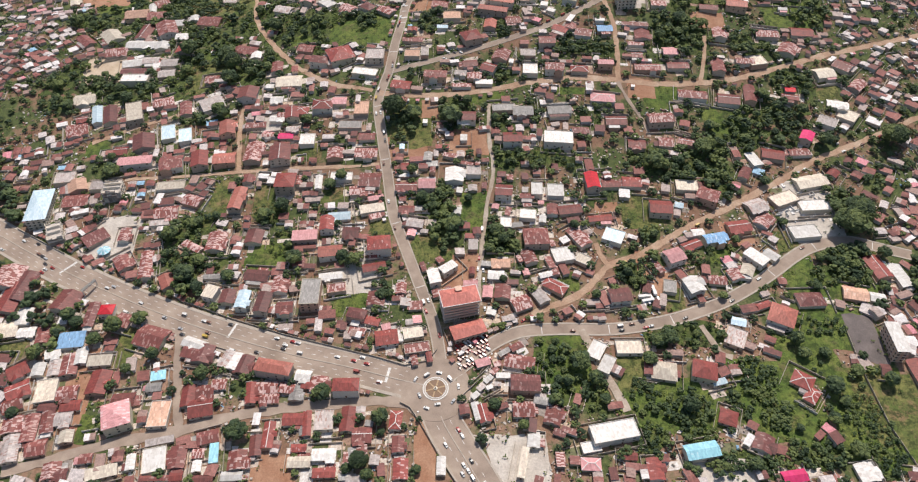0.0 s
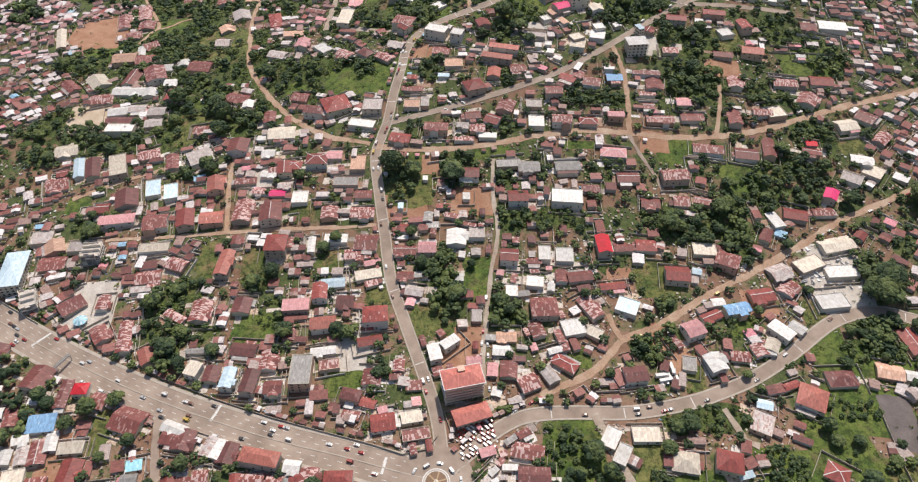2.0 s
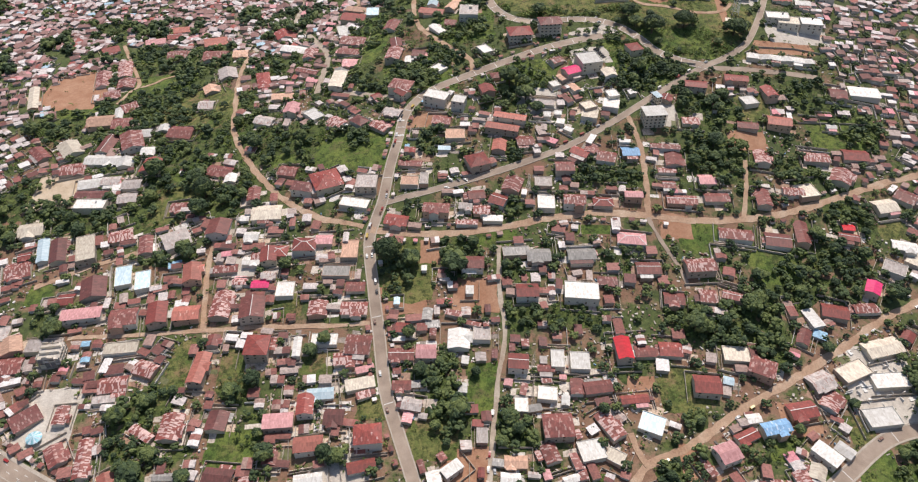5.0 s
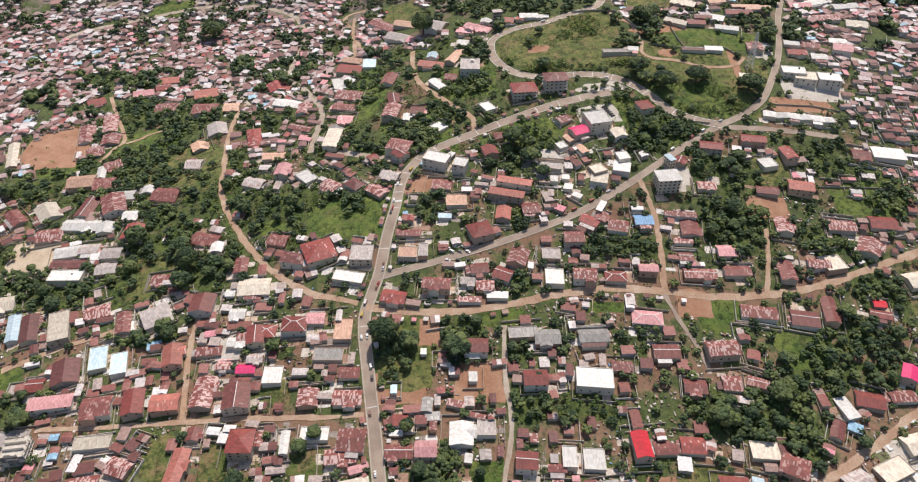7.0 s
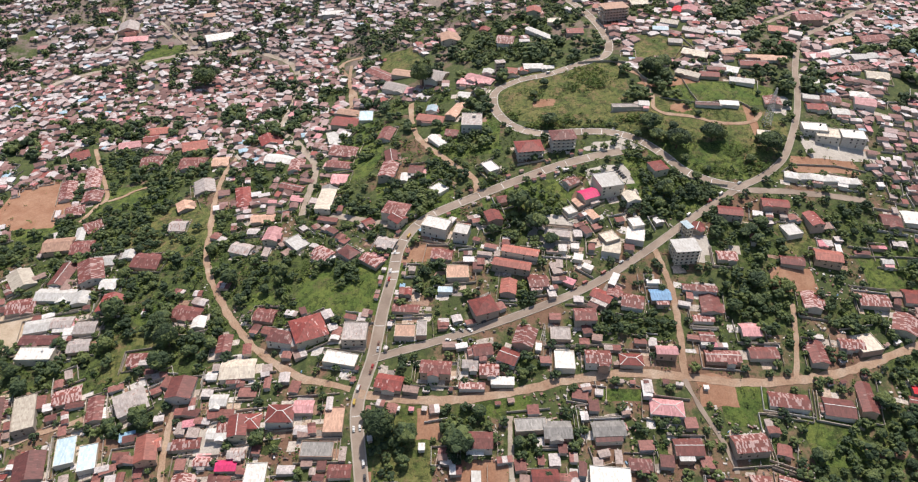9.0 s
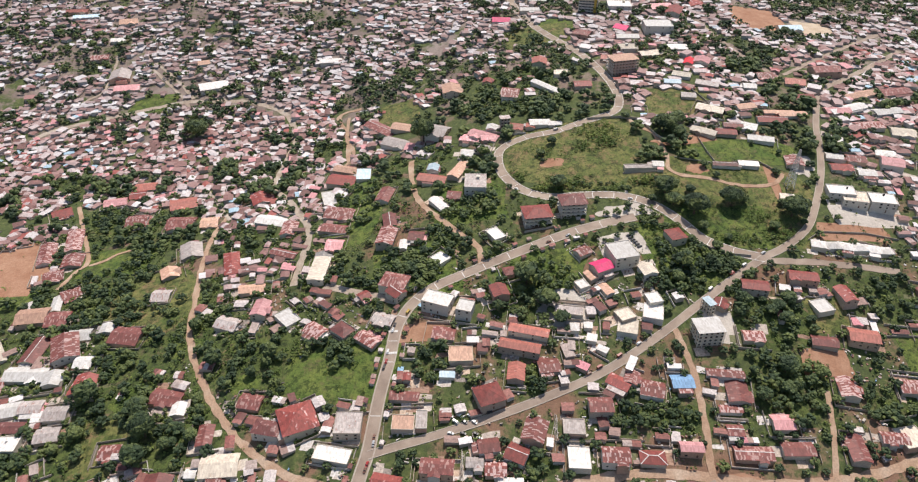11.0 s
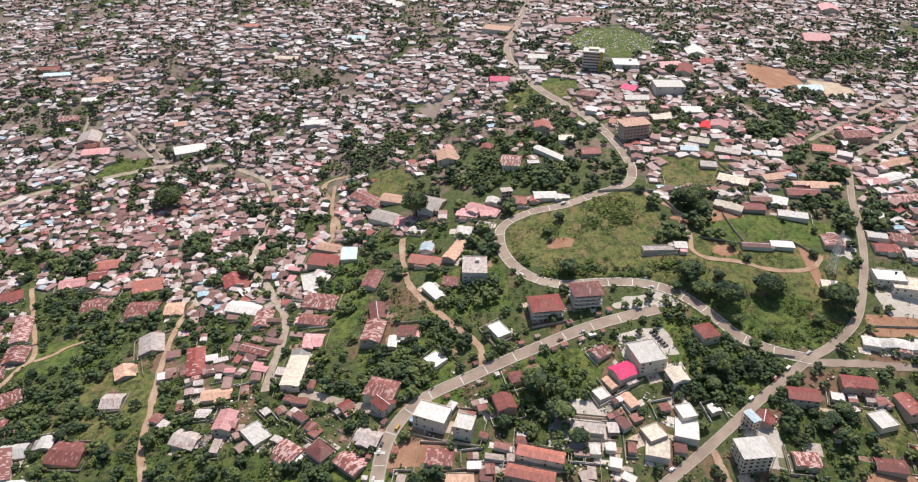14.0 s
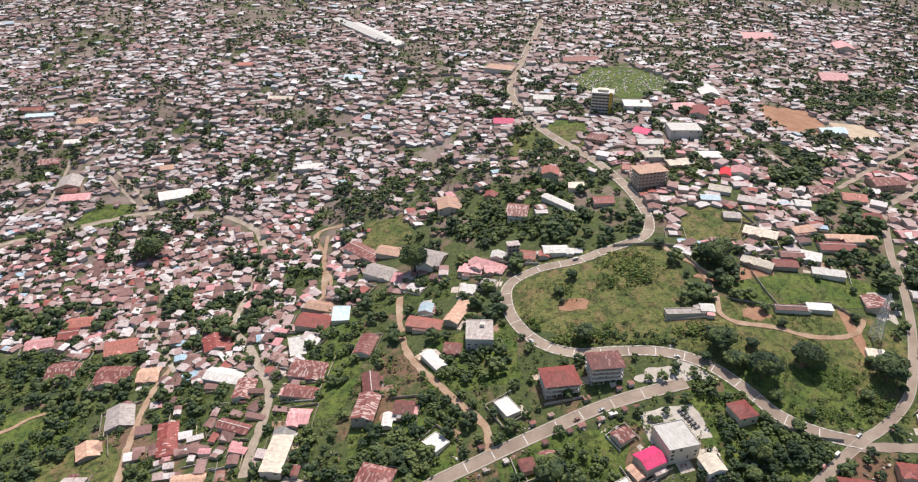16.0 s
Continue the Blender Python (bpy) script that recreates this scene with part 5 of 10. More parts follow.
house(-274.1, 264.8, 13.4, 17.8, 11, 'y', 1, 'f')
house(-293.4, 265.7, 14.7, 11.5, 30, 'r', 1, 'g')
house(-292.9, 255.0, 12.4, 10.1, 24, 'x', 1, 'g')
house(-240.6, 270.3, 12.8, 17.6, 1, 'r', 1, 'g')
house(-245.2, 286.8, 15.5, 7.9, 5, 'y', 1, 's')
house(-258.9, 262.8, 12.6, 10.2, 8, 'x', 1, 'g')
house(-253.5, 253.4, 12.4, 7.3, 7, 'r', 1, 'g')
house(-219.9, 256.9, 14.0, 9.8, 6, 'b', 1, 'g')
house(-219.1, 243.6, 16.8, 18.1, 20, 'p', 3, 'h')
house(-201.5, 274.5, 9.3, 6.7, 11, 'c', 1, 's')
house(-202.2, 265.9, 9.5, 6.4, 6, 'g', 1, 'g')
house(-193.3, 246.6, 12.5, 19.1, 4, 'k', 1, 'f')
house(-187.8, 228.0, 16.9, 4.3, 13, 'z', 1, 's')
house(-177.5, 259.1, 7.9, 15.5, 6, 'r', 1, 'g')
house(-166.8, 261.7, 10.9, 9.7, 5, 'x', 1, 'g')
house(-167.1, 250.7, 14.9, 13.8, 11, 'r', 1, 'g', caps=True)
house(-158.7, 267.0, 8.6, 7.2, 5, 'x', 1, 'g')
house(-136.3, 260.2, 6.2, 15.6, 7, 'r', 1, 'g')
house(-126.6, 264.1, 14.0, 7.9, 3, 'x', 1, 'g')
house(-123.5, 256.1, 12.2, 6.8, 3, 'x', 1, 'g')
house(-112.9, 263.0, 9.6, 6.7, -7, 'x', 1, 'g')
house(-106.4, 259.2, 7.8, 10.0, -1, 'g', 1, 'g')
house(-182.8, 298.5, 16.2, 7.8, -21, 'w', 1, 'g')
house(-183.7, 292.8, 11.0, 10.4, -13, 'b', 1, 'g')
house(-174.7, 290.5, 12.4, 14.2, -8, 'd', 1, 'g')
house(-158.0, 285.9, 6.4, 13.3, -17, 'z', 1, 'g')
house(-151.2, 284.0, 7.3, 13.2, -17, 'w', 1, 'g')
house(-145.1, 281.4, 10.4, 14.0, -9, 'd', 1, 'g')
house(-123.1, 275.8, 24.0, 9.5, -11, 'o', 3, 'h')
house(-103.4, 272.1, 9.8, 7.8, -7, 'w', 1, 'g')
house(-99.4, 265.6, 8.0, 5.9, -7, 'r', 1, 'g')
house(-286.9, 240.4, 11.5, 11.6, 11, 'x', 1, 'g')
house(-274.6, 238.3, 8.7, 19.5, 10, 'b', 1, 'g')
house(-264.7, 242.1, 7.6, 15.8, 14, 'x', 1, 'g')
house(-255.0, 244.7, 10.0, 9.7, 9, 'z', 1, 'g')
house(-281.5, 224.1, 9.6, 19.1, 15, 'z', 1, 'g')
house(-265.3, 224.8, 11.8, 10.8, 10, 'b', 1, 'g')
house(-249.8, 209.4, 10.3, 10.6, 10, 'x', 1, 'g')
house(-248.7, 231.8, 8.2, 8.5, 10, 'y', 1, 'g')
house(-231.2, 217.3, 7.4, 5.8, 8, 'b', 1, 'g')
house(-188.0, 215.8, 14.1, 16.8, 13, 'w', 1, 'f')
house(-202.3, 214.5, 5.1, 10.2, 11, 'w', 1, 'g')
house(-173.6, 217.1, 9.6, 14.6, 5, 'b', 1, 'g')
house(-157.7, 230.1, 12.7, 8.4, 15, 'b', 1, 'g')
house(-161.4, 219.4, 6.5, 5.5, 6, 'x', 1, 'g')
house(-151.5, 219.3, 5.1, 12.4, 8, 'c', 1, 's')
house(-160.5, 211.2, 5.0, 6.8, 7, 'w', 1, 'g')
house(-136.0, 214.5, 10.8, 12.2, 6, 'x', 1, 'g')
house(-137.5, 204.6, 12.1, 5.1, 3, 'w', 1, 'g')
house(-119.7, 230.7, 6.7, 17.9, 2, 'r', 1, 'g', caps=True)
house(-126.5, 223.8, 6.5, 13.3, 7, 'b', 1, 'g')
house(-105.7, 241.0, 12.7, 8.1, 3, 'r', 1, 'g')
house(-96.3, 238.1, 4.4, 16.9, 6, 'r', 1, 'g')
house(-97.8, 212.8, 13.6, 6.7, 2, 'y', 1, 'g')
house(-99.2, 221.8, 8.7, 4.6, 2, 'r', 1, 'g')
house(-184.8, 203.9, 17.2, 3.0, 2, 'b', 1, 'g')
house(-171.6, 205.2, 7.1, 5.2, 6, 'r', 1, 'g')
house(-155.1, 203.4, 12.1, 3.7, 3, 'b', 1, 'g')
house(-244.0, 207.0, 9.4, 7.1, 8, 'd', 1, 'g')
house(-218.4, 208.1, 18.3, 7.4, 15, 'y', 1, 's')
house(-49.8, 300.0, 15.2, 12.2, 9, 'r', 1, 'g')
house(-31.7, 303.5, 13.6, 9.4, 11, 'y', 1, 'f')
house(-28.5, 291.6, 17.3, 8.3, 10, 'x', 1, 'f')
house(-73.5, 261.4, 16.8, 9.4, 1, 'r', 3, 'h')
house(-92.0, 265.5, 10.2, 11.1, -2, 'x', 1, 'g')
house(-70.6, 240.4, 8.3, 16.9, -1, 'r', 1, 'g')
house(-60.6, 229.6, 11.7, 10.1, 2, 'b', 1, 'g')
house(-62.8, 245.4, 5.2, 6.5, 2, 'z', 1, 'g')
house(-85.8, 240.2, 11.9, 14.5, 3, 'z', 1, 'f')
house(-83.0, 217.3, 14.4, 7.5, 2, 'w', 1, 'g')
house(-81.6, 205.9, 13.4, 5.8, 2, 'r', 1, 'g')
house(-40.0, 239.4, 7.4, 12.7, -3, 'r', 1, 'h', caps=True)
house(-37.6, 223.0, 7.2, 10.6, 1, 'b', 1, 'g')
house(-35.3, 207.4, 8.4, 13.0, 1, 'r', 1, 'g')
house(15.6, 242.9, 6.7, 12.7, 13, 'r', 1, 'g')
house(11.4, 244.6, 4.4, 12.7, 13, 'w', 1, 'g')
house(41.3, 279.5, 17.8, 9.8, -10, 'x', 1, 'g')
house(43.2, 262.5, 18.9, 11.8, -2, 'd', 2, 'g')
house(41.3, 245.4, 13.3, 10.5, -2, 'x', 1, 'g')
house(59.9, 241.1, 10.1, 12.2, -18, 'x', 1, 'g')
house(38.8, 291.5, 8.4, 4.4, 29, 'x', 1, 'g')
house(29.3, 269.6, 9.2, 3.5, -1, 'w', 1, 's')
house(46.2, 224.1, 7.1, 8.4, -7, 'w', 1, 'g')
house(38.9, 210.1, 4.1, 19.1, -13, 'y', 1, 's')
house(79.6, 208.8, 11.1, 7.3, -3, 'p', 1, 'h', caps=True)
house(96.0, 228.6, 29.0, 12.7, 11, 'w', 2, 'f')
house(80.9, 219.9, 11.7, 7.3, 11, 'w', 1, 'f')
house(92.6, 288.1, 9.9, 14.8, -29, 'w', 1, 'f')
house(98.2, 277.4, 8.2, 14.5, -29, 'w', 1, 'f')
house(114.8, 290.2, 17.4, 11.0, -0, 'y', 1, 'f')
house(135.3, 272.2, 15.8, 13.5, -10, 'y', 1, 'h')
house(126.2, 275.2, 6.0, 11.7, -11, 'b', 1, 'g')
house(161.3, 271.1, 15.5, 13.7, -14, 'r', 2, 'h')
house(169.9, 263.9, 9.2, 4.0, 15, 'l', 1, 's')
house(189.1, 298.0, 13.2, 16.2, -27, 'z', 1, 'f')
house(193.8, 310.4, 9.3, 6.3, -16, 'l', 1, 'g')
house(224.7, 313.8, 17.1, 17.1, -28, 'o', 2, 'h')
house(215.0, 324.1, 10.7, 4.6, 20, 'r', 1, 'g')
house(249.8, 329.4, 19.0, 12.1, 3, 'd', 1, 'h')
house(283.9, 334.8, 16.3, 11.3, -13, 'k', 1, 'g')
house(298.6, 331.4, 9.7, 8.0, -14, 'w', 1, 'g')
house(308.6, 358.4, 11.9, 21.2, 10, 'r', 1, 'g', caps=True)
house(322.9, 350.6, 8.7, 21.0, 7, 'w', 1, 'g')
house(224.5, 265.3, 12.9, 11.8, -34, 'r', 1, 'h', caps=True)
house(227.0, 254.2, 7.2, 11.5, -40, 'r', 1, 'h', caps=True)
house(169.4, 238.7, 10.2, 10.4, -22, 'r', 1, 'h')
house(147.1, 215.7, 20.1, 9.3, 10, 'c', 2, 'g')
house(186.7, 221.9, 11.0, 11.8, -28, 'd', 1, 'g')
house(117.6, 205.6, 8.5, 13.5, 1, 'r', 1, 'g')
house(104.2, 213.7, 7.7, 4.4, -4, 'r', 1, 'g')
house(199.2, 200.8, 14.2, 6.8, 8, 'm', 1, 'g')
house(242.9, 202.9, 11.0, 11.4, 8, 'w', 1, 'g')
house(305.7, 269.2, 12.8, 24.0, 3, 'r', 1, 'g')
house(10.6, 255.6, 5.5, 3.2, 45, 'w', 1, 's')
house(14.5, 261.3, 5.6, 3.2, 45, 'z', 1, 's')
house(19.2, 267.2, 6.5, 3.2, 45, 'w', 1, 's')
house(23.6, 273.1, 5.9, 3.2, 49, 'x', 1, 's')
house(25.7, 278.3, 4.8, 3.5, 19, 'x', 1, 's')
house(19.8, 261.3, 3.9, 2.5, 29, 'w', 1, 's')
house(25.2, 263.3, 4.5, 2.6, -1, 'z', 1, 's')
house(-349.2, 565.7, 19.0, 15.0, 12, 'y', 1, 'g')
house(-341.8, 522.9, 18.0, 17.8, 19, 'x', 1, 'g')
house(-342.5, 536.6, 9.2, 8.1, 18, 'r', 1, 'g')
house(-330.1, 542.2, 7.9, 27.0, 19, 'l', 1, 'g')
house(-317.4, 541.1, 11.4, 27.1, 19, 'd', 1, 'g')
house(-293.7, 539.2, 13.9, 29.6, 20, 'y', 2, 'f')
house(-269.5, 552.2, 16.5, 12.6, 20, 'x', 1, 'g')
house(-246.4, 540.1, 9.6, 20.0, 15, 'b', 1, 'g')
house(-223.1, 543.6, 19.5, 19.0, 30, 'z', 1, 'g')
house(-189.9, 549.0, 16.6, 17.3, -0, 'b', 2, 'g')
house(-154.2, 561.7, 22.5, 16.5, 5, 'y', 1, 'g')
house(-162.3, 539.3, 10.9, 9.1, 1, 'w', 1, 'g')
house(-171.5, 558.3, 6.2, 5.8, 1, 'w', 1, 'g')
house(-158.1, 515.6, 12.4, 7.4, 0, 'w', 1, 'g')
house(-145.2, 518.4, 11.1, 15.7, 8, 'r', 2, 'g')
house(-200.8, 507.0, 12.6, 18.7, 13, 'o', 2, 'g')
house(-255.2, 511.1, 11.9, 21.2, 16, 'l', 1, 'f')
house(-238.7, 505.5, 10.9, 19.3, 15, 'l', 1, 'f')
house(-274.9, 501.1, 17.7, 21.2, 17, 'd', 1, 'g')
house(-274.7, 476.2, 27.2, 10.0, 9, 'p', 2, 'v')
house(-292.6, 492.1, 10.6, 10.2, 7, 'r', 1, 'g')
house(-241.9, 471.2, 18.4, 15.3, 10, 'b', 2, 'g')
house(-218.2, 473.2, 13.2, 19.5, 12, 'r', 2, 'g')
house(-196.5, 471.6, 17.7, 12.4, 6, 'o', 2, 'g')
house(-172.9, 479.1, 14.2, 24.5, -0, 'x', 1, 'g')
house(-149.4, 472.8, 16.6, 19.3, 6, 'b', 2, 'g')
house(-147.7, 494.3, 12.0, 6.9, 1, 'm', 1, 'g')
house(-128.5, 488.6, 12.6, 14.2, 2, 'w', 1, 'f')
house(-139.8, 440.7, 15.4, 16.5, 0, 'r', 3, 'h')
house(-237.2, 447.9, 22.3, 9.9, 6, 'y', 1, 'f')
house(-173.0, 450.1, 8.1, 9.1, -0, 'b', 1, 'g')
house(-130.1, 444.6, 5.3, 10.7, -0, 'x', 1, 'g')
house(-113.4, 441.9, 5.1, 16.4, 3, 'w', 1, 'g')
house(-332.3, 463.7, 16.4, 14.5, 9, 'z', 1, 'f')
house(-318.5, 453.9, 14.2, 15.0, 25, 'k', 1, 'g')
house(-294.1, 453.1, 24.3, 11.5, 5, 'z', 1, 'f')
house(-284.5, 397.0, 17.6, 13.3, 42, 'd', 1, 'v')
house(-313.8, 437.0, 19.3, 13.4, 8, 'b', 1, 'g')
house(-261.7, 398.5, 7.9, 13.8, 4, 'x', 1, 'g')
house(-233.8, 419.6, 17.9, 12.4, 10, 'x', 1, 'g')
house(-236.6, 408.7, 14.4, 5.1, 8, 'z', 1, 's')
house(-214.8, 430.4, 15.0, 11.3, -19, 'x', 1, 'g')
house(-177.1, 427.7, 9.9, 24.8, -3, 'o', 2, 'g')
house(-204.5, 384.1, 17.1, 5.8, -30, 'x', 1, 'g')
house(-186.6, 387.8, 13.3, 18.9, -0, 'x', 1, 'g')
house(-157.4, 390.8, 12.4, 13.7, -3, 'd', 1, 'g')
house(-117.7, 388.2, 18.5, 10.4, 5, 'p', 2, 'v')
house(-255.0, 371.2, 10.6, 14.9, 35, 'b', 1, 'g')
house(-236.4, 368.7, 8.8, 27.6, 11, 'x', 1, 'g')
house(-216.3, 352.6, 10.0, 13.6, 28, 'o', 1, 'g')
house(-182.2, 355.5, 13.6, 4.1, 2, 'g', 1, 'g')
house(-180.2, 339.6, 9.1, 10.3, -17, 'y', 2, 's')
house(-167.6, 337.1, 10.0, 12.5, -3, 'd', 1, 'g')
house(-155.2, 332.3, 8.3, 15.8, -4, 'l', 2, 'g')
house(-140.2, 329.4, 9.7, 17.7, -5, 'd', 2, 'g')
house(-149.2, 355.0, 17.2, 10.0, -6, 'd', 1, 'g')
house(-130.4, 346.4, 11.3, 15.3, 0, 'x', 1, 'g')
house(-123.6, 324.3, 11.3, 9.4, 4, 'b', 2, 'g')
house(-106.4, 335.2, 13.7, 23.6, 2, 'g', 3, 'f')
house(-119.6, 365.6, 7.7, 8.0, -1, 'b', 1, 'g')
house(-77.6, 431.7, 18.7, 9.5, 5, 'x', 1, 'g')
house(-68.0, 413.4, 18.8, 8.2, 13, 'y', 1, 's')
house(-93.3, 407.3, 16.5, 8.1, 6, 'l', 1, 'g')
house(-101.7, 398.7, 10.2, 14.8, 3, 'r', 2, 'g')
house(-82.8, 391.1, 11.8, 11.0, -1, 'd', 1, 'g')
house(-96.3, 372.3, 17.2, 10.0, 7, 'o', 2, 'g')
house(-59.9, 376.3, 17.1, 13.9, 6, 'r', 3, 'h')
house(-62.7, 359.3, 16.7, 7.2, 13, 'r', 1, 'g')
house(-94.1, 352.3, 16.6, 6.3, 9, 'w', 1, 'g')
house(-88.8, 341.8, 13.4, 8.4, 10, 'x', 1, 'f')
house(-59.3, 331.7, 12.2, 12.3, -3, 'x', 1, 'g')
house(-41.7, 339.8, 7.1, 9.6, 1, 'x', 1, 'g')
house(-71.8, 317.9, 12.9, 8.1, -13, 'd', 2, 'h')
house(-42.1, 433.6, 16.3, 9.3, -0, 'b', 1, 'g')
house(-25.5, 433.1, 13.0, 11.0, -0, 'p', 2, 'g')
house(-40.9, 411.5, 11.9, 7.1, 0, 'b', 1, 'g')
house(-33.6, 398.1, 12.6, 8.4, -10, 'z', 1, 'g')
house(-1.3, 408.5, 5.1, 6.5, -1, 'w', 1, 'g')
house(-18.1, 347.9, 7.8, 12.9, 14, 'w', 2, 'v')
house(-8.0, 355.4, 12.5, 6.8, 38, 'w', 2, 'v')
house(10.7, 377.0, 6.7, 9.7, -1, 'z', 1, 's')
house(9.6, 354.1, 3.6, 6.1, -1, 'r', 1, 'g')
house(30.7, 360.5, 13.2, 7.8, -1, 'k', 1, 'g')
house(26.9, 350.1, 10.8, 7.6, -4, 'w', 1, 'g')
house(31.3, 335.9, 10.6, 12.4, -5, 'b', 1, 'g')
house(44.1, 326.0, 12.9, 11.7, 23, 'x', 1, 'g')
house(58.1, 331.4, 8.1, 12.4, 29, 'z', 1, 'g')
house(36.0, 397.0, 8.4, 11.0, -2, 'w', 1, 'f')
house(53.1, 404.5, 12.3, 10.4, -7, 'w', 1, 'f')
house(64.3, 399.6, 4.6, 6.9, -8, 'w', 1, 'g')
house(57.9, 381.6, 18.2, 16.2, 3, 'b', 2, 'h')
house(52.0, 365.4, 9.1, 12.2, 17, 'x', 1, 'g')
house(77.1, 367.5, 15.3, 13.9, 12, 'w', 1, 'f')
house(63.2, 349.8, 9.7, 4.4, 18, 'w', 1, 'g')
house(68.9, 340.0, 16.9, 8.4, -35, 'r', 1, 'h', caps=True)
house(91.4, 363.5, 10.5, 9.0, -32, 'y', 1, 'f')
house(35.4, 425.1, 12.7, 11.7, -5, 'r', 2, 'g')
house(53.4, 421.7, 10.4, 4.5, -2, 'b', 1, 'g')
house(61.6, 428.5, 8.8, 14.4, -3, 'w', 1, 'f')
house(76.3, 427.1, 12.8, 14.4, -3, 'w', 1, 'f')
house(85.9, 408.6, 17.7, 8.6, 8, 'b', 1, 'g')
house(72.5, 409.0, 7.8, 11.3, -3, 'b', 1, 'g')
house(90.6, 383.4, 10.0, 20.4, 30, 'x', 1, 'g')
house(105.7, 434.5, 10.0, 18.0, 3, 's', 2, 'g')
house(120.2, 433.1, 13.2, 7.3, 2, 'b', 1, 'g')
house(108.3, 400.5, 17.6, 5.9, 6, 'r', 1, 'g')
house(116.9, 384.4, 15.1, 13.9, -24, 'l', 1, 'f')
house(156.2, 409.3, 16.6, 13.4, -5, 'r', 2, 'g')
house(181.2, 432.9, 17.2, 12.3, -5, 'y', 1, 'f')
house(171.7, 413.8, 6.1, 5.7, -15, 'l', 1, 'g')
house(195.6, 421.9, 16.3, 13.9, -26, 'b', 2, 'h')
house(137.6, 435.6, 14.7, 11.2, -4, 'r', 1, 'g')
house(181.5, 388.2, 8.4, 5.7, 9, 'w', 1, 'g')
house(193.0, 381.1, 17.6, 8.6, 13, 'u', 2, 'g')
house(174.4, 376.6, 14.8, 7.3, 25, 'r', 1, 'g')
house(158.9, 364.6, 13.3, 12.2, 21, 'p', 2, 'g')
house(146.0, 356.8, 4.2, 11.7, 27, 'x', 1, 'g')
house(214.1, 394.2, 17.4, 11.3, 11, 'r', 1, 'g', caps=True)
house(235.2, 400.6, 11.0, 14.0, -39, 'x', 1, 'g')
house(232.4, 414.3, 15.4, 13.4, 22, 'z', 1, 'g')
house(256.6, 422.3, 22.0, 12.6, 24, 'y', 1, 'f')
house(282.8, 440.0, 26.0, 12.9, 14, 'y', 1, 'g')
house(278.7, 416.0, 23.7, 11.8, 4, 'w', 1, 'f')
house(263.9, 390.4, 21.5, 13.4, 7, 'w', 1, 'f')
house(219.7, 364.5, 16.1, 9.3, -50, 'w', 2, 'v')
house(232.6, 368.3, 10.2, 7.6, -48, 'w', 1, 'g')
house(201.2, 350.3, 9.2, 9.8, 16, 'x', 1, 'g')
house(211.2, 354.3, 8.5, 10.6, -29, 'y', 1, 'g')
house(208.7, 348.7, 5.8, 4.0, -7, 'w', 1, 'g')
house(187.1, 345.6, 12.3, 7.9, -6, 'x', 1, 'g')
house(168.3, 339.0, 11.1, 13.6, 17, 'w', 2, 'g')
house(151.7, 339.7, 9.1, 11.7, -12, 'g', 1, 'f')
house(114.0, 330.3, 14.5, 11.2, 7, 'd', 2, 'g')
house(327.0, 559.1, 17.2, 14.3, 12, 'y', 1, 'g')
house(347.4, 568.6, 15.5, 15.2, -45, 'x', 1, 'g')
house(353.7, 546.0, 10.8, 17.4, -45, 'x', 1, 'g')
house(202.6, 528.6, 24.3, 11.5, -8, 'x', 1, 'g')
house(233.6, 524.6, 18.0, 13.9, -10, 'b', 1, 'g')
house(253.8, 532.0, 9.5, 24.1, -10, 'b', 1, 'g')
house(291.1, 537.9, 8.6, 6.2, -6, 's', 1, 'g')
house(289.1, 529.6, 14.1, 7.5, -15, 'r', 1, 'g')
house(123.9, 522.5, 20.5, 12.1, -7, 'p', 1, 'h', caps=True)
house(132.5, 497.9, 16.9, 11.4, 0, 'b', 1, 'g')
house(170.0, 499.1, 21.1, 12.3, 5, 'x', 2, 'g')
house(146.9, 473.9, 13.6, 10.2, -6, 'b', 1, 'g')
house(171.3, 476.4, 11.3, 11.2, -5, 'x', 1, 'g')
house(190.4, 476.9, 16.3, 7.6, -19, 'b', 1, 'g')
house(291.6, 485.0, 9.6, 13.0, -31, 'm', 2, 'g')
house(258.7, 466.9, 17.3, 11.9, -14, 'r', 1, 'g')
house(241.8, 461.5, 8.1, 15.9, 14, 'w', 1, 'v')
house(281.3, 470.0, 16.7, 8.2, 3, 'x', 1, 'g')
house(231.0, 446.9, 7.6, 13.8, -28, 'b', 1, 'g')
house(335.2, 511.1, 14.9, 16.4, -40, 'y', 1, 'f')
house(315.2, 504.1, 15.7, 13.6, -34, 'z', 1, 'f')
house(329.3, 523.1, 17.3, 10.1, -16, 'w', 1, 'g')
house(303.8, 448.8, 7.2, 9.2, -40, 'r', 1, 'g')
house(6.2, 501.1, 15.7, 11.5, -1, 'b', 2, 'g')
house(38.1, 511.7, 19.5, 9.6, 4, 'g', 1, 'f')
house(54.3, 508.2, 16.8, 12.6, 1, 'g', 1, 'g')
house(85.5, 509.1, 19.7, 10.5, 3, 'g', 1, 'g')
house(44.2, 477.7, 15.3, 11.9, 1, 'r', 2, 'g')
house(82.3, 477.5, 23.7, 15.9, -5, 'w', 2, 'f')
house(101.6, 487.4, 13.0, 7.2, -2, 'd', 1, 'g')
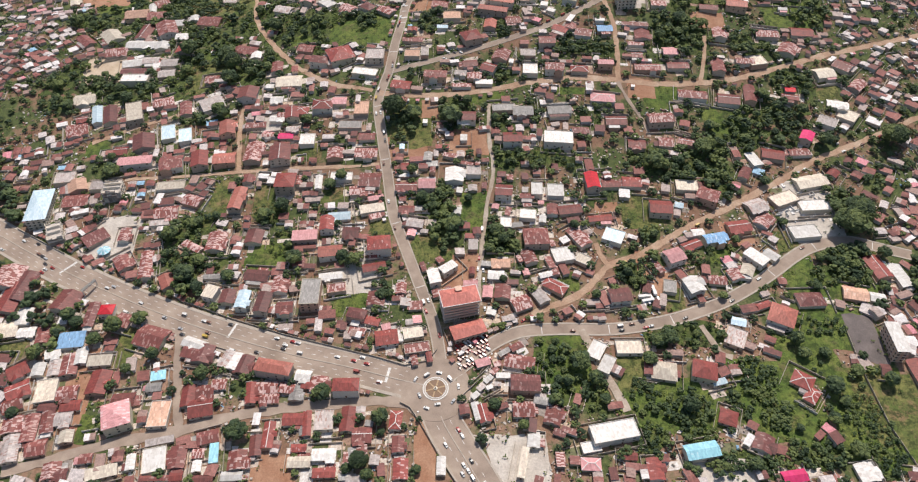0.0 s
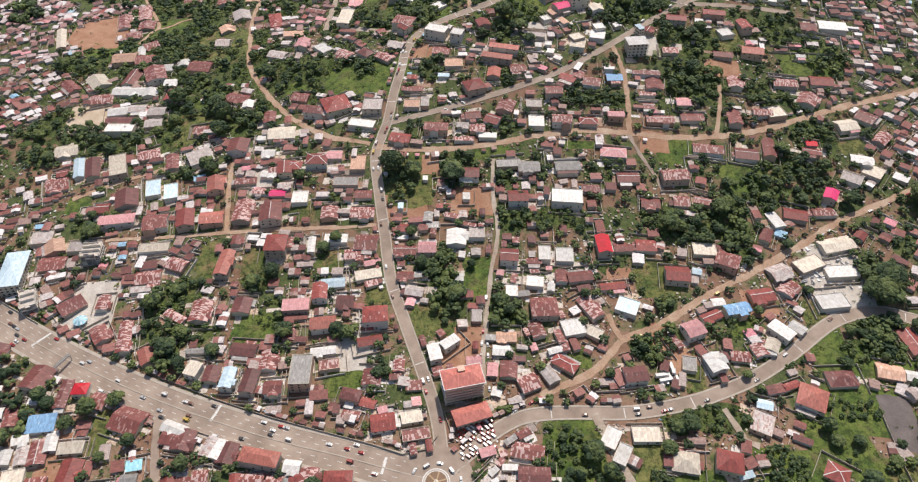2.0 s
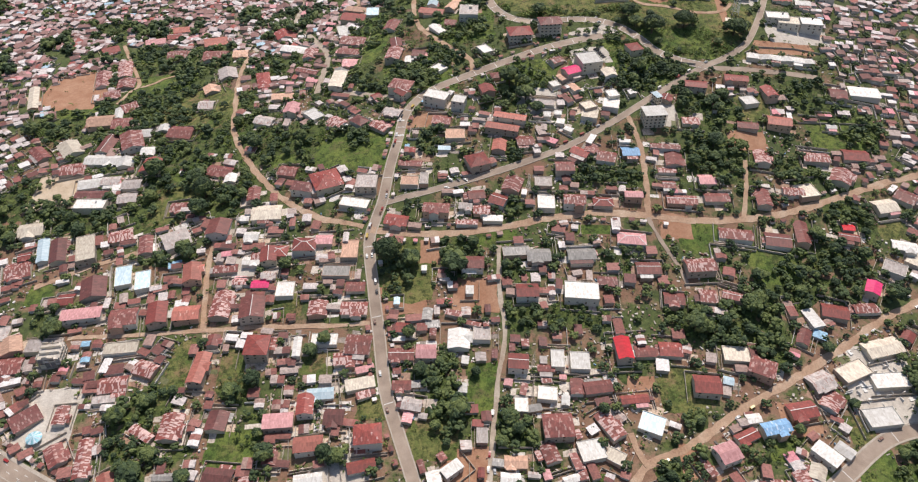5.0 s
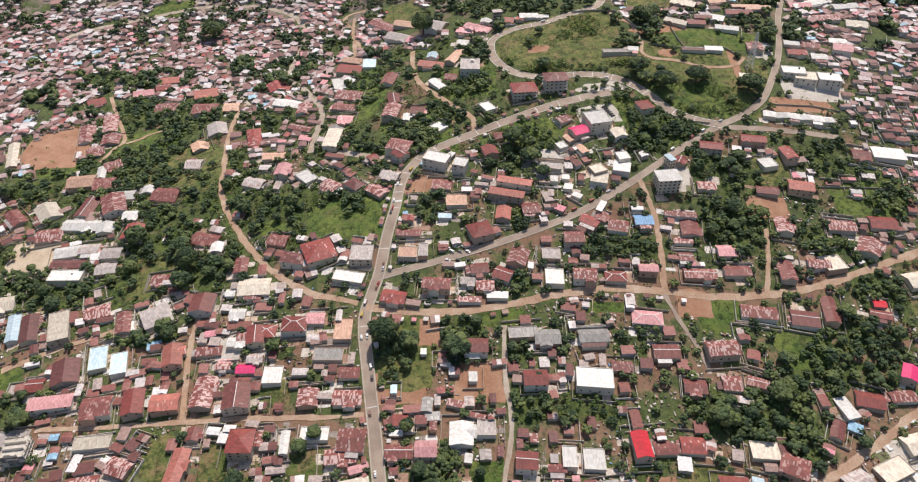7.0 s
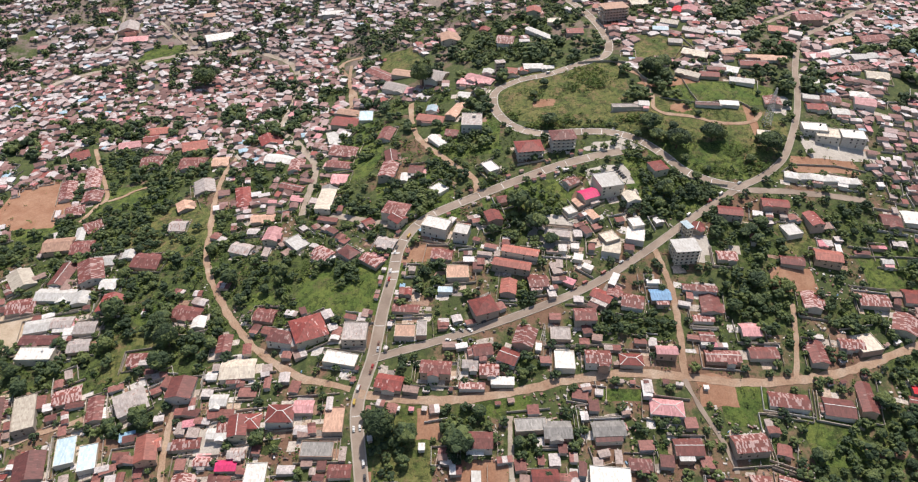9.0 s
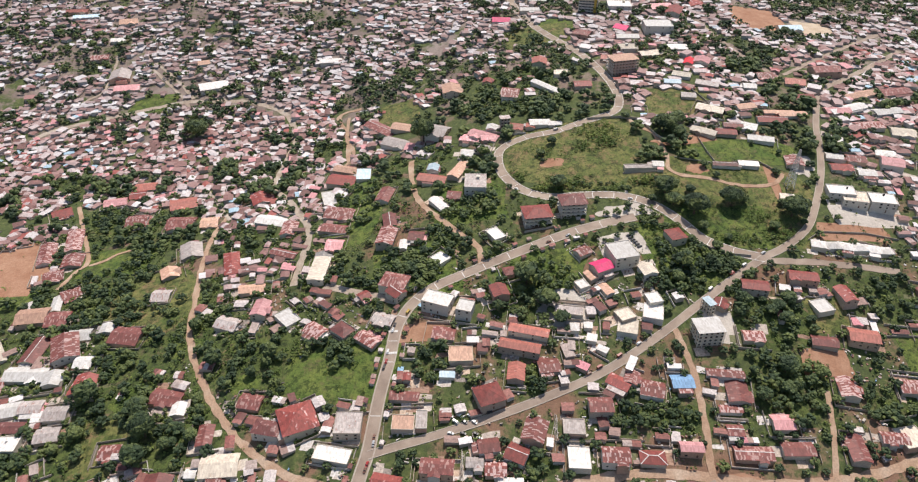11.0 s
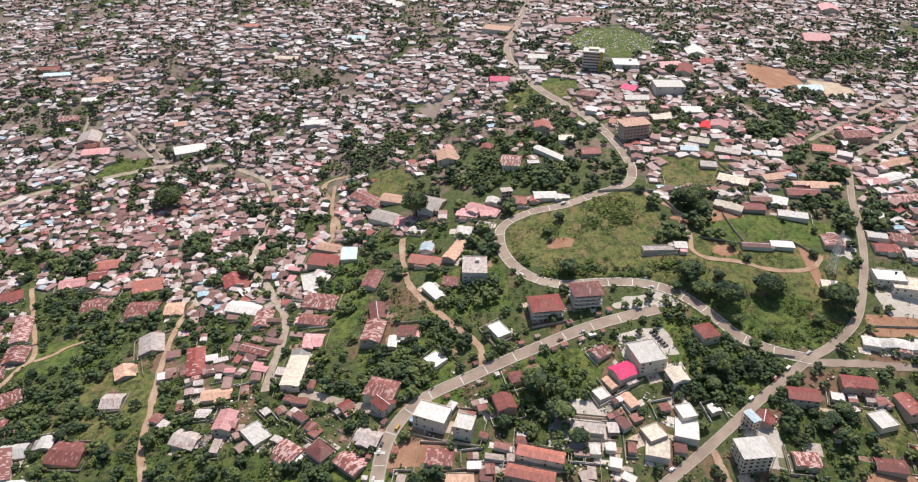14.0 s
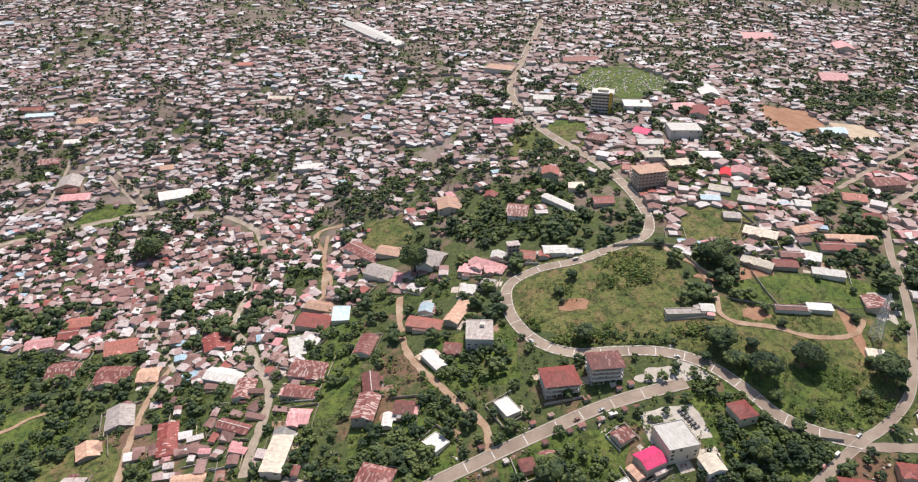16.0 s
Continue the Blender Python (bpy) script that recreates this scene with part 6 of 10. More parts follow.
house(-3.7, 443.9, 14.0, 15.9, -1, 'w', 1, 'g')
house(11.9, 447.2, 11.5, 11.3, -1, 'z', 1, 'f')
house(-42.0, 453.5, 9.2, 7.8, -0, 'r', 1, 'g')
house(-84.4, 519.9, 12.0, 19.2, 1, 'k', 1, 'f')
house(-104.9, 530.0, 12.3, 9.6, -0, 'p', 1, 'g')
house(-92.8, 501.5, 19.9, 11.0, -1, 'g', 1, 'f')
house(-77.4, 487.4, 13.3, 8.5, -0, 'b', 1, 'g')
house(-76.8, 469.8, 18.1, 11.2, -0, 'x', 1, 'g')
house(-102.7, 471.3, 13.1, 13.4, 2, 'x', 1, 'g')
house(-95.3, 446.7, 17.6, 9.8, 0, 'w', 1, 'f')
house(-71.7, 441.8, 16.9, 16.0, -4, 'x', 1, 'g')
house(-47.2, 474.1, 3.5, 6.1, 1, 'l', 1, 'g')
house(4.0, 481.0, 5.2, 7.1, -1, 'w', 1, 's')
house(-28.7, 500.0, 3.6, 4.4, -0, 'w', 1, 's')
house(-50.8, 543.5, 17.5, 11.5, -12, 'r', 1, 'g')
house(-20.8, 550.1, 19.6, 10.6, -5, 'b', 2, 'g')
house(2.4, 537.9, 16.4, 4.7, -2, 'x', 1, 's')
house(22.0, 540.6, 14.6, 5.8, -2, 'w', 1, 's')
house(13.6, 549.1, 12.0, 9.3, -2, 'x', 1, 'g')
house(-343.4, 710.5, 22.9, 17.4, 9, 'k', 2, 'g')
house(-321.8, 707.3, 17.4, 17.0, 7, 'b', 1, 'g')
house(-357.6, 671.0, 17.7, 23.3, 38, 'y', 1, 'g')
house(-323.9, 673.5, 13.4, 26.3, -4, 'b', 1, 'g')
house(-319.3, 649.6, 29.9, 13.5, -1, 'w', 1, 'g')
house(-297.2, 644.0, 11.8, 13.4, 7, 'w', 1, 'g')
house(-342.5, 640.3, 21.5, 15.4, 12, 'x', 1, 'g')
house(-318.4, 617.7, 19.4, 12.8, 14, 'w', 1, 'g')
house(-301.2, 619.0, 15.4, 10.8, 5, 'z', 1, 'g')
house(-280.5, 612.0, 15.2, 11.8, 5, 'z', 1, 'g')
house(-278.8, 594.8, 14.9, 11.4, 10, 'z', 1, 'g')
house(-312.4, 603.3, 26.3, 8.9, 1, 'd', 1, 'g')
house(-307.5, 588.1, 25.0, 12.1, 1, 'w', 2, 'f')
house(-299.3, 671.8, 18.6, 26.8, 24, 'x', 2, 'g')
house(-295.4, 686.5, 17.0, 12.3, 9, 'w', 1, 'g')
house(-279.6, 657.1, 12.1, 10.7, 4, 'w', 1, 'g')
house(-270.3, 634.8, 15.5, 18.9, -2, 'r', 1, 'g')
house(-255.7, 679.5, 22.2, 17.3, -8, 'b', 1, 'g')
house(-275.7, 691.3, 9.4, 10.3, 5, 'w', 1, 'g')
house(-203.9, 615.9, 21.0, 13.0, -10, 'b', 1, 'g')
house(-192.9, 605.7, 8.9, 10.6, 3, 'w', 1, 'g')
house(-229.8, 577.6, 12.3, 11.1, 4, 'x', 1, 'g')
house(-168.8, 583.5, 9.4, 16.4, 5, 'b', 1, 'g')
house(-143.9, 605.1, 14.4, 11.8, -10, 'b', 1, 'g')
house(-128.1, 582.4, 17.3, 10.8, -11, 'd', 2, 'h')
house(-247.2, 753.3, 13.6, 13.7, 25, 'k', 1, 'g')
house(-243.9, 723.5, 13.7, 13.7, 1, 'z', 1, 'g')
house(-332.2, 726.6, 7.3, 18.0, 13, 'w', 1, 'g')
house(-384.0, 665.6, 11.6, 22.7, 45, 'b', 1, 'g')
house(-432.4, 762.8, 9.3, 43.0, 21, 'y', 1, 'g')
house(-109.6, 587.6, 22.3, 22.3, 23, 'r', 2, 'h')
house(-76.6, 581.0, 16.6, 17.0, -1, 'z', 2, 'f')
house(-84.7, 563.1, 22.3, 10.8, -12, 'w', 1, 'f')
house(-54.7, 694.2, 19.2, 16.1, -17, 'b', 2, 'h')
house(-60.4, 662.2, 14.3, 10.6, -20, 'z', 1, 'g')
house(-22.5, 669.7, 20.0, 13.3, -21, 'w', 3, 'f')
house(-3.4, 660.8, 10.9, 11.6, -16, 'w', 3, 'f')
house(-18.0, 644.1, 15.1, 11.3, -9, 'b', 1, 'g')
house(39.0, 639.7, 26.4, 7.3, -15, 'o', 2, 'g')
house(32.2, 628.1, 26.9, 8.2, -15, 'o', 2, 'g')
house(-6.7, 626.9, 16.1, 14.2, 2, 'k', 1, 'f')
house(29.1, 611.2, 10.5, 14.2, -8, 'o', 1, 'g')
house(50.1, 614.4, 13.3, 11.0, 7, 'x', 1, 'g')
house(-42.5, 580.6, 13.7, 11.5, -2, 'k', 1, 'f')
house(-42.6, 598.9, 18.5, 6.8, -4, 'b', 1, 'g')
house(-31.1, 581.8, 6.8, 14.1, -0, 'z', 1, 'f')
house(-41.8, 612.5, 4.6, 5.9, -2, 'r', 1, 'g')
house(11.1, 594.4, 16.5, 15.5, 20, 'r', 2, 'h')
house(38.2, 571.7, 13.4, 16.5, -18, 'x', 1, 'g')
house(62.0, 573.4, 13.3, 11.7, -3, 'z', 1, 'f')
house(63.0, 554.5, 13.0, 15.7, -3, 'w', 1, 'f')
house(84.4, 554.3, 16.2, 11.1, -3, 'x', 2, 'g')
house(79.5, 585.2, 14.4, 11.1, 0, 'b', 2, 'g')
house(93.6, 602.1, 14.7, 9.6, -35, 'r', 1, 'g')
house(102.1, 605.3, 8.5, 10.9, -24, 'b', 1, 'g')
house(67.6, 656.5, 19.2, 8.9, -9, 'z', 1, 'f')
house(105.7, 643.4, 13.3, 15.6, -14, 'y', 1, 'f')
house(70.0, 642.6, 5.5, 6.2, -4, 'w', 1, 's')
house(80.4, 634.3, 6.3, 6.0, -14, 'w', 1, 's')
house(86.2, 625.7, 7.3, 4.6, -35, 'w', 1, 's')
house(79.1, 644.0, 5.5, 5.0, -4, 'w', 1, 's')
house(9.8, 563.2, 12.4, 9.6, 8, 'b', 1, 'g')
house(26.8, 557.8, 12.6, 12.0, -27, 'r', 1, 'g', caps=True)
house(1.4, 553.3, 9.8, 6.6, -2, 'z', 1, 'g')
house(-15.4, 611.9, 9.8, 4.7, -3, 'l', 1, 's')
house(124.7, 653.9, 13.4, 14.9, -15, 'w', 1, 'f')
house(188.4, 636.4, 13.8, 9.5, -4, 'x', 1, 'g')
house(325.0, 675.9, 14.1, 13.9, -8, 'b', 1, 'g')
house(349.4, 678.7, 25.0, 16.0, -11, 'w', 1, 'v')
house(307.8, 636.9, 7.7, 5.2, -6, 'w', 1, 'g')
house(240.1, 601.6, 11.7, 16.4, -8, 'x', 1, 'g')
house(285.1, 603.7, 20.0, 11.3, -5, 'x', 1, 'g')
house(318.8, 608.0, 19.3, 13.9, -7, 'r', 1, 'g')
house(300.9, 586.0, 15.4, 18.8, -29, 'x', 1, 'g')
house(268.1, 570.4, 16.0, 15.1, 11, 'y', 1, 'f')
house(231.7, 562.4, 10.6, 19.2, -5, 'b', 1, 'g')
house(257.3, 569.4, 15.6, 8.3, -5, 'x', 1, 'g')
house(167.6, 596.2, 13.1, 16.7, -6, 'b', 1, 'g')
house(162.7, 608.7, 23.3, 5.7, -7, 'x', 1, 'g')
house(160.2, 585.0, 13.8, 5.2, -2, 'x', 1, 'g')
house(190.5, 577.2, 12.4, 10.9, -0, 'p', 1, 'g')
house(195.0, 560.9, 18.9, 9.6, -0, 'b', 1, 'g')
house(167.3, 557.7, 22.5, 9.6, -3, 'b', 1, 'g')
house(129.9, 559.1, 13.2, 6.7, -3, 'p', 2, 'g')
house(106.4, 554.4, 14.7, 9.3, -3, 'r', 1, 'h', caps=True)
house(159.7, 571.5, 9.3, 7.9, -4, 'b', 1, 'g')
house(133.7, 602.7, 13.4, 10.5, 1, 'u', 1, 'g')
house(114.0, 597.6, 14.3, 12.7, -14, 'x', 1, 'g')
house(130.7, 613.2, 8.8, 3.5, -2, 'w', 1, 's')
house(-118.8, 524.6, 16.8, 13.3, 1, 'r', 2, 'h', caps=True)
house(-138.3, 522.6, 12.1, 10.8, 2, 'r', 1, 'h', caps=True)
house(-176.6, 510.3, 17.1, 7.4, 6, 'x', 1, 'g')
house(-163.1, 497.7, 11.7, 5.1, 1, 'x', 1, 'g')
house(-142.9, 502.0, 10.1, 6.8, 2, 'z', 1, 'g')
house(-154.3, 519.6, 8.1, 7.2, 3, 'x', 1, 'g')
house(-326.1, 739.5, 14.5, 11.5, 32, 'x', 1, 'g')
house(-353.3, 765.6, 15.2, 13.9, 21, 'x', 1, 'g')
house(-167.3, 714.2, 19.4, 9.3, 7, 'k', 1, 'g')
house(-149.8, 753.7, 21.9, 8.2, -19, 'b', 1, 'g')
house(-237.5, 782.6, 17.8, 21.1, 19, 'z', 1, 'g')
house(-264.2, 835.1, 24.6, 18.9, 1, 'b', 1, 'g')
house(-235.1, 828.5, 15.0, 14.8, 6, 'k', 1, 'g')
house(-311.0, 846.8, 19.1, 19.0, 7, 'x', 1, 'g')
house(-172.1, 809.7, 27.7, 12.8, -14, 'w', 1, 'g')
house(-192.5, 855.5, 17.4, 18.7, 21, 'r', 1, 'g')
house(-152.4, 789.9, 12.9, 19.4, -1, 'x', 1, 'g')
house(-274.0, 871.9, 24.6, 18.7, 17, 'o', 1, 'g')
house(-326.1, 912.7, 21.0, 13.6, 11, 'o', 1, 'g')
house(-329.0, 897.2, 14.9, 13.4, 13, 'r', 1, 'g')
house(-347.1, 885.2, 21.4, 13.1, 17, 'p', 1, 'g')
house(-359.1, 819.5, 14.3, 33.5, 16, 'x', 1, 'g')
house(-346.3, 786.9, 17.2, 18.0, 10, 'x', 1, 'g')
house(-375.0, 799.0, 13.8, 31.6, 17, 'x', 1, 'g')
house(-392.0, 866.9, 17.5, 14.6, 31, 'r', 1, 'g')
house(-115.1, 721.4, 12.5, 28.6, -5, 'y', 2, 'v')
house(-109.0, 796.9, 24.8, 17.2, -9, 'x', 1, 'g')
house(-110.8, 775.5, 21.5, 10.8, -9, 'b', 1, 'g')
house(-107.3, 752.0, 13.3, 12.8, -4, 'p', 1, 'g')
house(-94.8, 856.9, 13.1, 19.4, 3, 'l', 1, 'f')
house(-114.7, 855.8, 25.7, 16.7, -12, 'r', 1, 'g')
house(-113.5, 874.8, 22.7, 10.6, -15, 'k', 1, 'g')
house(-50.7, 736.7, 5.6, 11.1, -3, 'w', 1, 'g')
house(-40.9, 744.3, 12.1, 11.4, -6, 'b', 1, 'g')
house(-71.0, 810.9, 11.7, 21.4, -13, 'b', 1, 'g')
house(-30.7, 822.4, 24.7, 11.8, -13, 'o', 1, 'g')
house(-11.4, 790.8, 10.9, 10.2, -8, 'b', 1, 'g')
house(-7.5, 827.4, 10.2, 25.3, -26, 'k', 1, 'g')
house(-30.1, 840.1, 9.1, 10.6, -9, 'l', 1, 'g')
house(6.3, 797.6, 17.9, 21.7, -2, 'z', 3, 'f')
house(-85.3, 942.8, 38.6, 15.3, -41, 'b', 1, 'g')
house(-67.8, 904.3, 25.3, 16.8, -25, 'z', 1, 'g')
house(-61.2, 933.0, 24.9, 13.9, -17, 'k', 1, 'g')
house(-29.1, 904.0, 23.7, 20.7, -23, 'z', 2, 'g')
house(4.1, 877.9, 14.9, 11.6, -13, 'p', 1, 'g')
house(16.1, 878.6, 28.7, 12.8, -30, 'p', 1, 'g')
house(23.5, 891.2, 9.2, 9.7, -12, 'w', 1, 'g')
house(46.1, 884.1, 12.1, 11.4, -11, 'o', 1, 'g')
house(67.0, 884.9, 18.7, 11.4, 2, 'w', 1, 'g')
house(172.3, 661.6, 7.8, 10.0, -27, 'r', 1, 'g')
house(199.7, 675.0, 17.8, 10.2, -10, 'r', 2, 'g')
house(236.9, 684.4, 19.8, 9.7, -10, 'r', 2, 'g')
house(243.6, 662.2, 12.6, 12.8, 14, 'w', 1, 'f')
house(262.6, 670.3, 9.9, 16.1, 8, 'r', 2, 'g')
house(236.1, 634.3, 16.3, 9.1, -11, 'b', 1, 'g')
house(262.9, 637.2, 18.6, 12.1, -12, 'o', 2, 'g')
house(142.1, 802.7, 25.7, 6.6, 2, 'z', 1, 'f')
house(157.6, 805.5, 8.5, 8.3, -7, 'w', 1, 'g')
house(212.9, 804.9, 19.9, 6.4, -5, 'd', 1, 'g')
house(232.9, 805.4, 16.2, 6.9, -7, 'w', 1, 's')
house(252.2, 765.8, 10.7, 7.5, -12, 'y', 1, 's')
house(207.7, 852.5, 21.7, 10.0, -34, 'y', 1, 'g')
house(226.3, 850.8, 17.3, 9.9, -6, 'r', 1, 'g')
house(235.5, 861.4, 16.6, 8.5, -5, 'b', 1, 'g')
house(254.1, 840.8, 21.8, 8.1, -15, 'w', 1, 's')
house(273.1, 810.9, 14.0, 15.1, -9, 'x', 1, 'g')
house(297.6, 773.5, 20.6, 13.6, -9, 'w', 2, 'f')
house(306.3, 766.7, 18.8, 16.4, -14, 'y', 2, 'f')
house(325.9, 762.4, 19.3, 14.8, -11, 'w', 3, 'f')
house(260.2, 717.3, 9.8, 8.8, -16, 'w', 1, 'h')
house(270.3, 716.7, 11.5, 8.0, 0, 'w', 1, 'h')
house(280.3, 716.2, 9.8, 8.9, -17, 'w', 1, 'h')
house(290.4, 715.7, 11.6, 8.1, -0, 'w', 1, 'h')
house(300.3, 714.7, 9.8, 9.0, -17, 'w', 1, 'h')
house(309.3, 713.6, 9.8, 8.1, -2, 'w', 1, 'h')
house(357.4, 813.5, 17.2, 15.1, -20, 'p', 2, 'g')
house(358.2, 828.8, 15.9, 10.2, -12, 'w', 1, 'g')
house(390.5, 863.4, 19.9, 16.2, -14, 'y', 1, 'g')
house(320.0, 845.2, 13.3, 12.5, -20, 'w', 1, 'g')
house(311.3, 806.2, 17.2, 10.4, -6, 'r', 1, 'g')
house(310.7, 820.4, 13.6, 9.5, -12, 'w', 1, 'g')
house(330.6, 800.6, 14.2, 10.3, -8, 'w', 1, 'g')
house(328.7, 818.6, 15.5, 11.3, -13, 'x', 1, 'g')
house(296.1, 882.6, 25.4, 9.4, 1, 'k', 1, 'g')
house(273.9, 871.9, 25.7, 11.0, -4, 'r', 1, 'g')
house(249.3, 860.0, 13.4, 12.5, -26, 'w', 1, 'g')
house(353.4, 898.1, 39.8, 11.0, 21, 'w', 1, 'g')
house(377.5, 926.9, 34.9, 10.2, 21, 'k', 1, 'g')
house(362.5, 870.9, 25.7, 12.9, 6, 'x', 1, 'g')
house(391.5, 897.8, 27.3, 11.8, 12, 'w', 1, 'g')
house(417.5, 938.5, 34.1, 14.1, 14, 'b', 1, 'g')
house(183.6, 1140.6, 27.7, 23.0, -4, 'w', 2, 'f')
house(212.9, 1068.4, 30.2, 22.4, -1, 'w', 3, 'f')
house(146.9, 1001.1, 12.4, 10.5, -12, 'o', 1, 'g')
house(114.2, 948.6, 17.0, 12.5, 4, 'r', 1, 'g')
house(200.1, 941.1, 15.2, 9.0, -8, 'l', 1, 'g')
house(240.5, 985.9, 15.5, 15.7, -23, 'p', 1, 'g')
house(44.1, 1140.0, 21.2, 16.7, -3, 'm', 1, 'g')
house(-14.9, 986.4, 18.4, 21.5, 5, 'k', 2, 'g')
house(23.2, 990.8, 9.2, 9.9, -13, 'r', 1, 'g')
house(44.6, 955.5, 17.6, 16.9, -13, 'x', 1, 'g')
house(-126.6, 1496.7, 172.0, 15.4, -58, 'w', 1, 's')
house(-153.2, 1521.0, 156.8, 13.6, -57, 'w', 1, 's')
house(49.8, 1291.8, 34.8, 24.3, -20, 'k', 2, 'f')
house(223.0, 889.1, 23.9, 12.7, -29, 'y', 1, 'g')
house(274.6, 1186.3, 20.0, 25.1, -6, 'w', 1, 'g')
house(231.3, 1137.3, 25.0, 20.0, 8, 'p', 1, 'g')
house(243.5, 1118.1, 16.6, 27.2, -23, 'r', 2, 'g')
house(278.7, 1149.1, 16.5, 18.9, -6, 'r', 1, 'g')
house(175.7, 1075.5, 15.6, 15.5, -37, 'm', 1, 'g')
house(176.7, 1050.6, 23.9, 12.4, -1, 'w', 1, 'g')
house(171.0, 1017.0, 18.4, 15.8, 3, 'y', 2, 'f')
house(192.1, 1005.1, 24.1, 12.7, 12, 'y', 1, 'g')
house(222.4, 1018.7, 20.7, 14.2, -1, 'w', 1, 'g')
house(227.0, 983.8, 8.8, 15.3, -23, 's', 1, 'g')
house(212.7, 955.1, 17.7, 11.7, -23, 'y', 1, 'g')
house(232.7, 935.6, 21.4, 11.1, -25, 'z', 1, 'g')
house(208.9, 913.7, 12.9, 9.9, -9, 'z', 1, 'g')
house(272.2, 931.9, 12.0, 11.2, -9, 'w', 1, 'g')
house(295.0, 954.3, 18.2, 16.3, 2, 'x', 1, 'g')
house(256.3, 893.4, 17.6, 9.8, 13, 'k', 1, 'g')
house(284.6, 885.4, 27.1, 6.0, -2, 'k', 1, 'g')
house(321.3, 944.9, 18.4, 15.0, -15, 'o', 1, 'g')
house(361.5, 971.4, 27.7, 16.1, 5, 'b', 2, 'g')
house(316.8, 913.9, 21.5, 11.7, 9, 'r', 1, 'g')
house(342.8, 894.1, 22.9, 11.5, 4, 'p', 1, 'g')
house(368.4, 1087.6, 26.0, 17.4, 3, 'l', 1, 'g')
house(77.6, 1007.9, 14.7, 15.1, -7, 'o', 2, 'g')
house(80.7, 953.2, 38.5, 7.9, -49, 'w', 1, 'g')
house(96.8, 978.9, 14.0, 14.0, -6, 'y', 1, 'f')
house(129.1, 1064.4, 17.5, 14.8, -26, 'b', 2, 'h')
house(92.3, 1185.7, 24.8, 16.1, -5, 'w', 1, 'g')
house(79.7, 1156.7, 24.1, 11.7, -1, 'w', 1, 'g')
house(150.4, 1308.5, 45.1, 19.4, 5, 'r', 1, 'g')
house(428.2, 1454.4, 44.3, 31.3, -4, 'p', 1, 'g')
house(533.0, 1405.7, 24.3, 33.0, -13, 'p', 2, 'g')
house(460.4, 1282.2, 32.8, 31.8, -6, 'p', 1, 'g')
house(-458.2, 1214.5, 18.1, 12.1, 10, 'w', 1, 'g')
house(-430.4, 1136.7, 24.1, 28.4, 13, 'z', 1, 'g')
house(-414.0, 1111.3, 29.6, 16.5, 10, 'p', 1, 'g')
house(-538.7, 1287.1, 28.7, 12.4, 7, 'o', 1, 'g')
house(-521.1, 1272.4, 33.8, 11.8, 11, 'l', 1, 'g')
house(-458.1, 1259.1, 23.5, 19.4, 16, 'k', 1, 'g')
house(-467.9, 1173.0, 22.3, 16.1, 11, 'x', 1, 'g')
house(-332.9, 1163.8, 14.2, 13.2, 18, 'k', 1, 'g')
house(-308.6, 1114.9, 34.6, 21.8, 23, 'w', 1, 'g')
house(-164.7, 1133.9, 26.5, 11.8, 10, 'w', 1, 'g')
house(-226.9, 1296.5, 30.9, 11.4, -5, 'y', 1, 'g')
house(-295.1, 1401.0, 19.4, 15.2, 2, 'o', 1, 'g')
house(-137.0, 1330.0, 23.9, 17.4, -7, 'l', 1, 'g')
house(9.9, 882.8, 16.7, 10.7, 0, 'p', 1, 'g')
house(19.6, 873.0, 13.8, 8.7, 3, 'p', 1, 'g')
house(74.7, 881.8, 23.5, 7.0, -0, 'w', 1, 'g')
house(58.4, 881.1, 8.0, 8.6, -11, 'o', 1, 'g')
house(43.1, 944.7, 15.6, 12.8, -7, 'x', 2, 'g')
house(0.3, 854.2, 10.8, 9.5, -10, 'w', 1, 'g')
house(15.3, 856.7, 10.2, 7.9, -17, 'z', 1, 'g')
house(110.6, 703.0, 18.5, 19.5, 14, 'w', 3, 'f')
house(94.5, 692.0, 13.7, 11.7, 26, 'm', 2, 'g')
house(86.0, 685.7, 5.8, 9.8, 27, 'k', 1, 'g')
house(79.0, 678.4, 8.0, 8.9, 27, 'w', 1, 'f')
house(95.6, 673.6, 6.3, 11.0, 25, 'k', 1, 'g')
house(126.6, 687.6, 10.2, 11.5, 14, 'y', 2, 'g')
house(127.0, 665.4, 9.8, 10.7, 13, 'w', 1, 'f')
house(105.2, 652.2, 11.7, 10.9, 23, 'y', 1, 'f')
house(153.4, 721.1, 12.0, 12.9, 17, 'r', 2, 'h')
house(20.5, 734.3, 10.2, 14.6, 30, 'w', 1, 'f')
house(28.8, 694.1, 8.1, 8.7, 15, 'b', 1, 'h')
house(40.7, 696.8, 8.9, 9.9, 9, 'b', 1, 'g')
house(20.6, 674.4, 11.3, 12.8, 15, 'r', 2, 'g')
house(83.1, 709.0, 10.7, 8.7, 32, 'x', 1, 'g')
house(-123.2, 827.5, 11.3, 22.4, 16, 'w', 1, 'f')
house(-63.9, 770.6, 10.3, 18.6, 9, 'b', 1, 'g')
house(-64.5, 747.3, 22.4, 13.1, 81, 'x', 2, 'g')
house(-21.4, 714.8, 11.2, 11.5, 45, 'w', 1, 'f')
house(-23.7, 782.3, 8.4, 19.0, 34, 'w', 1, 'g')
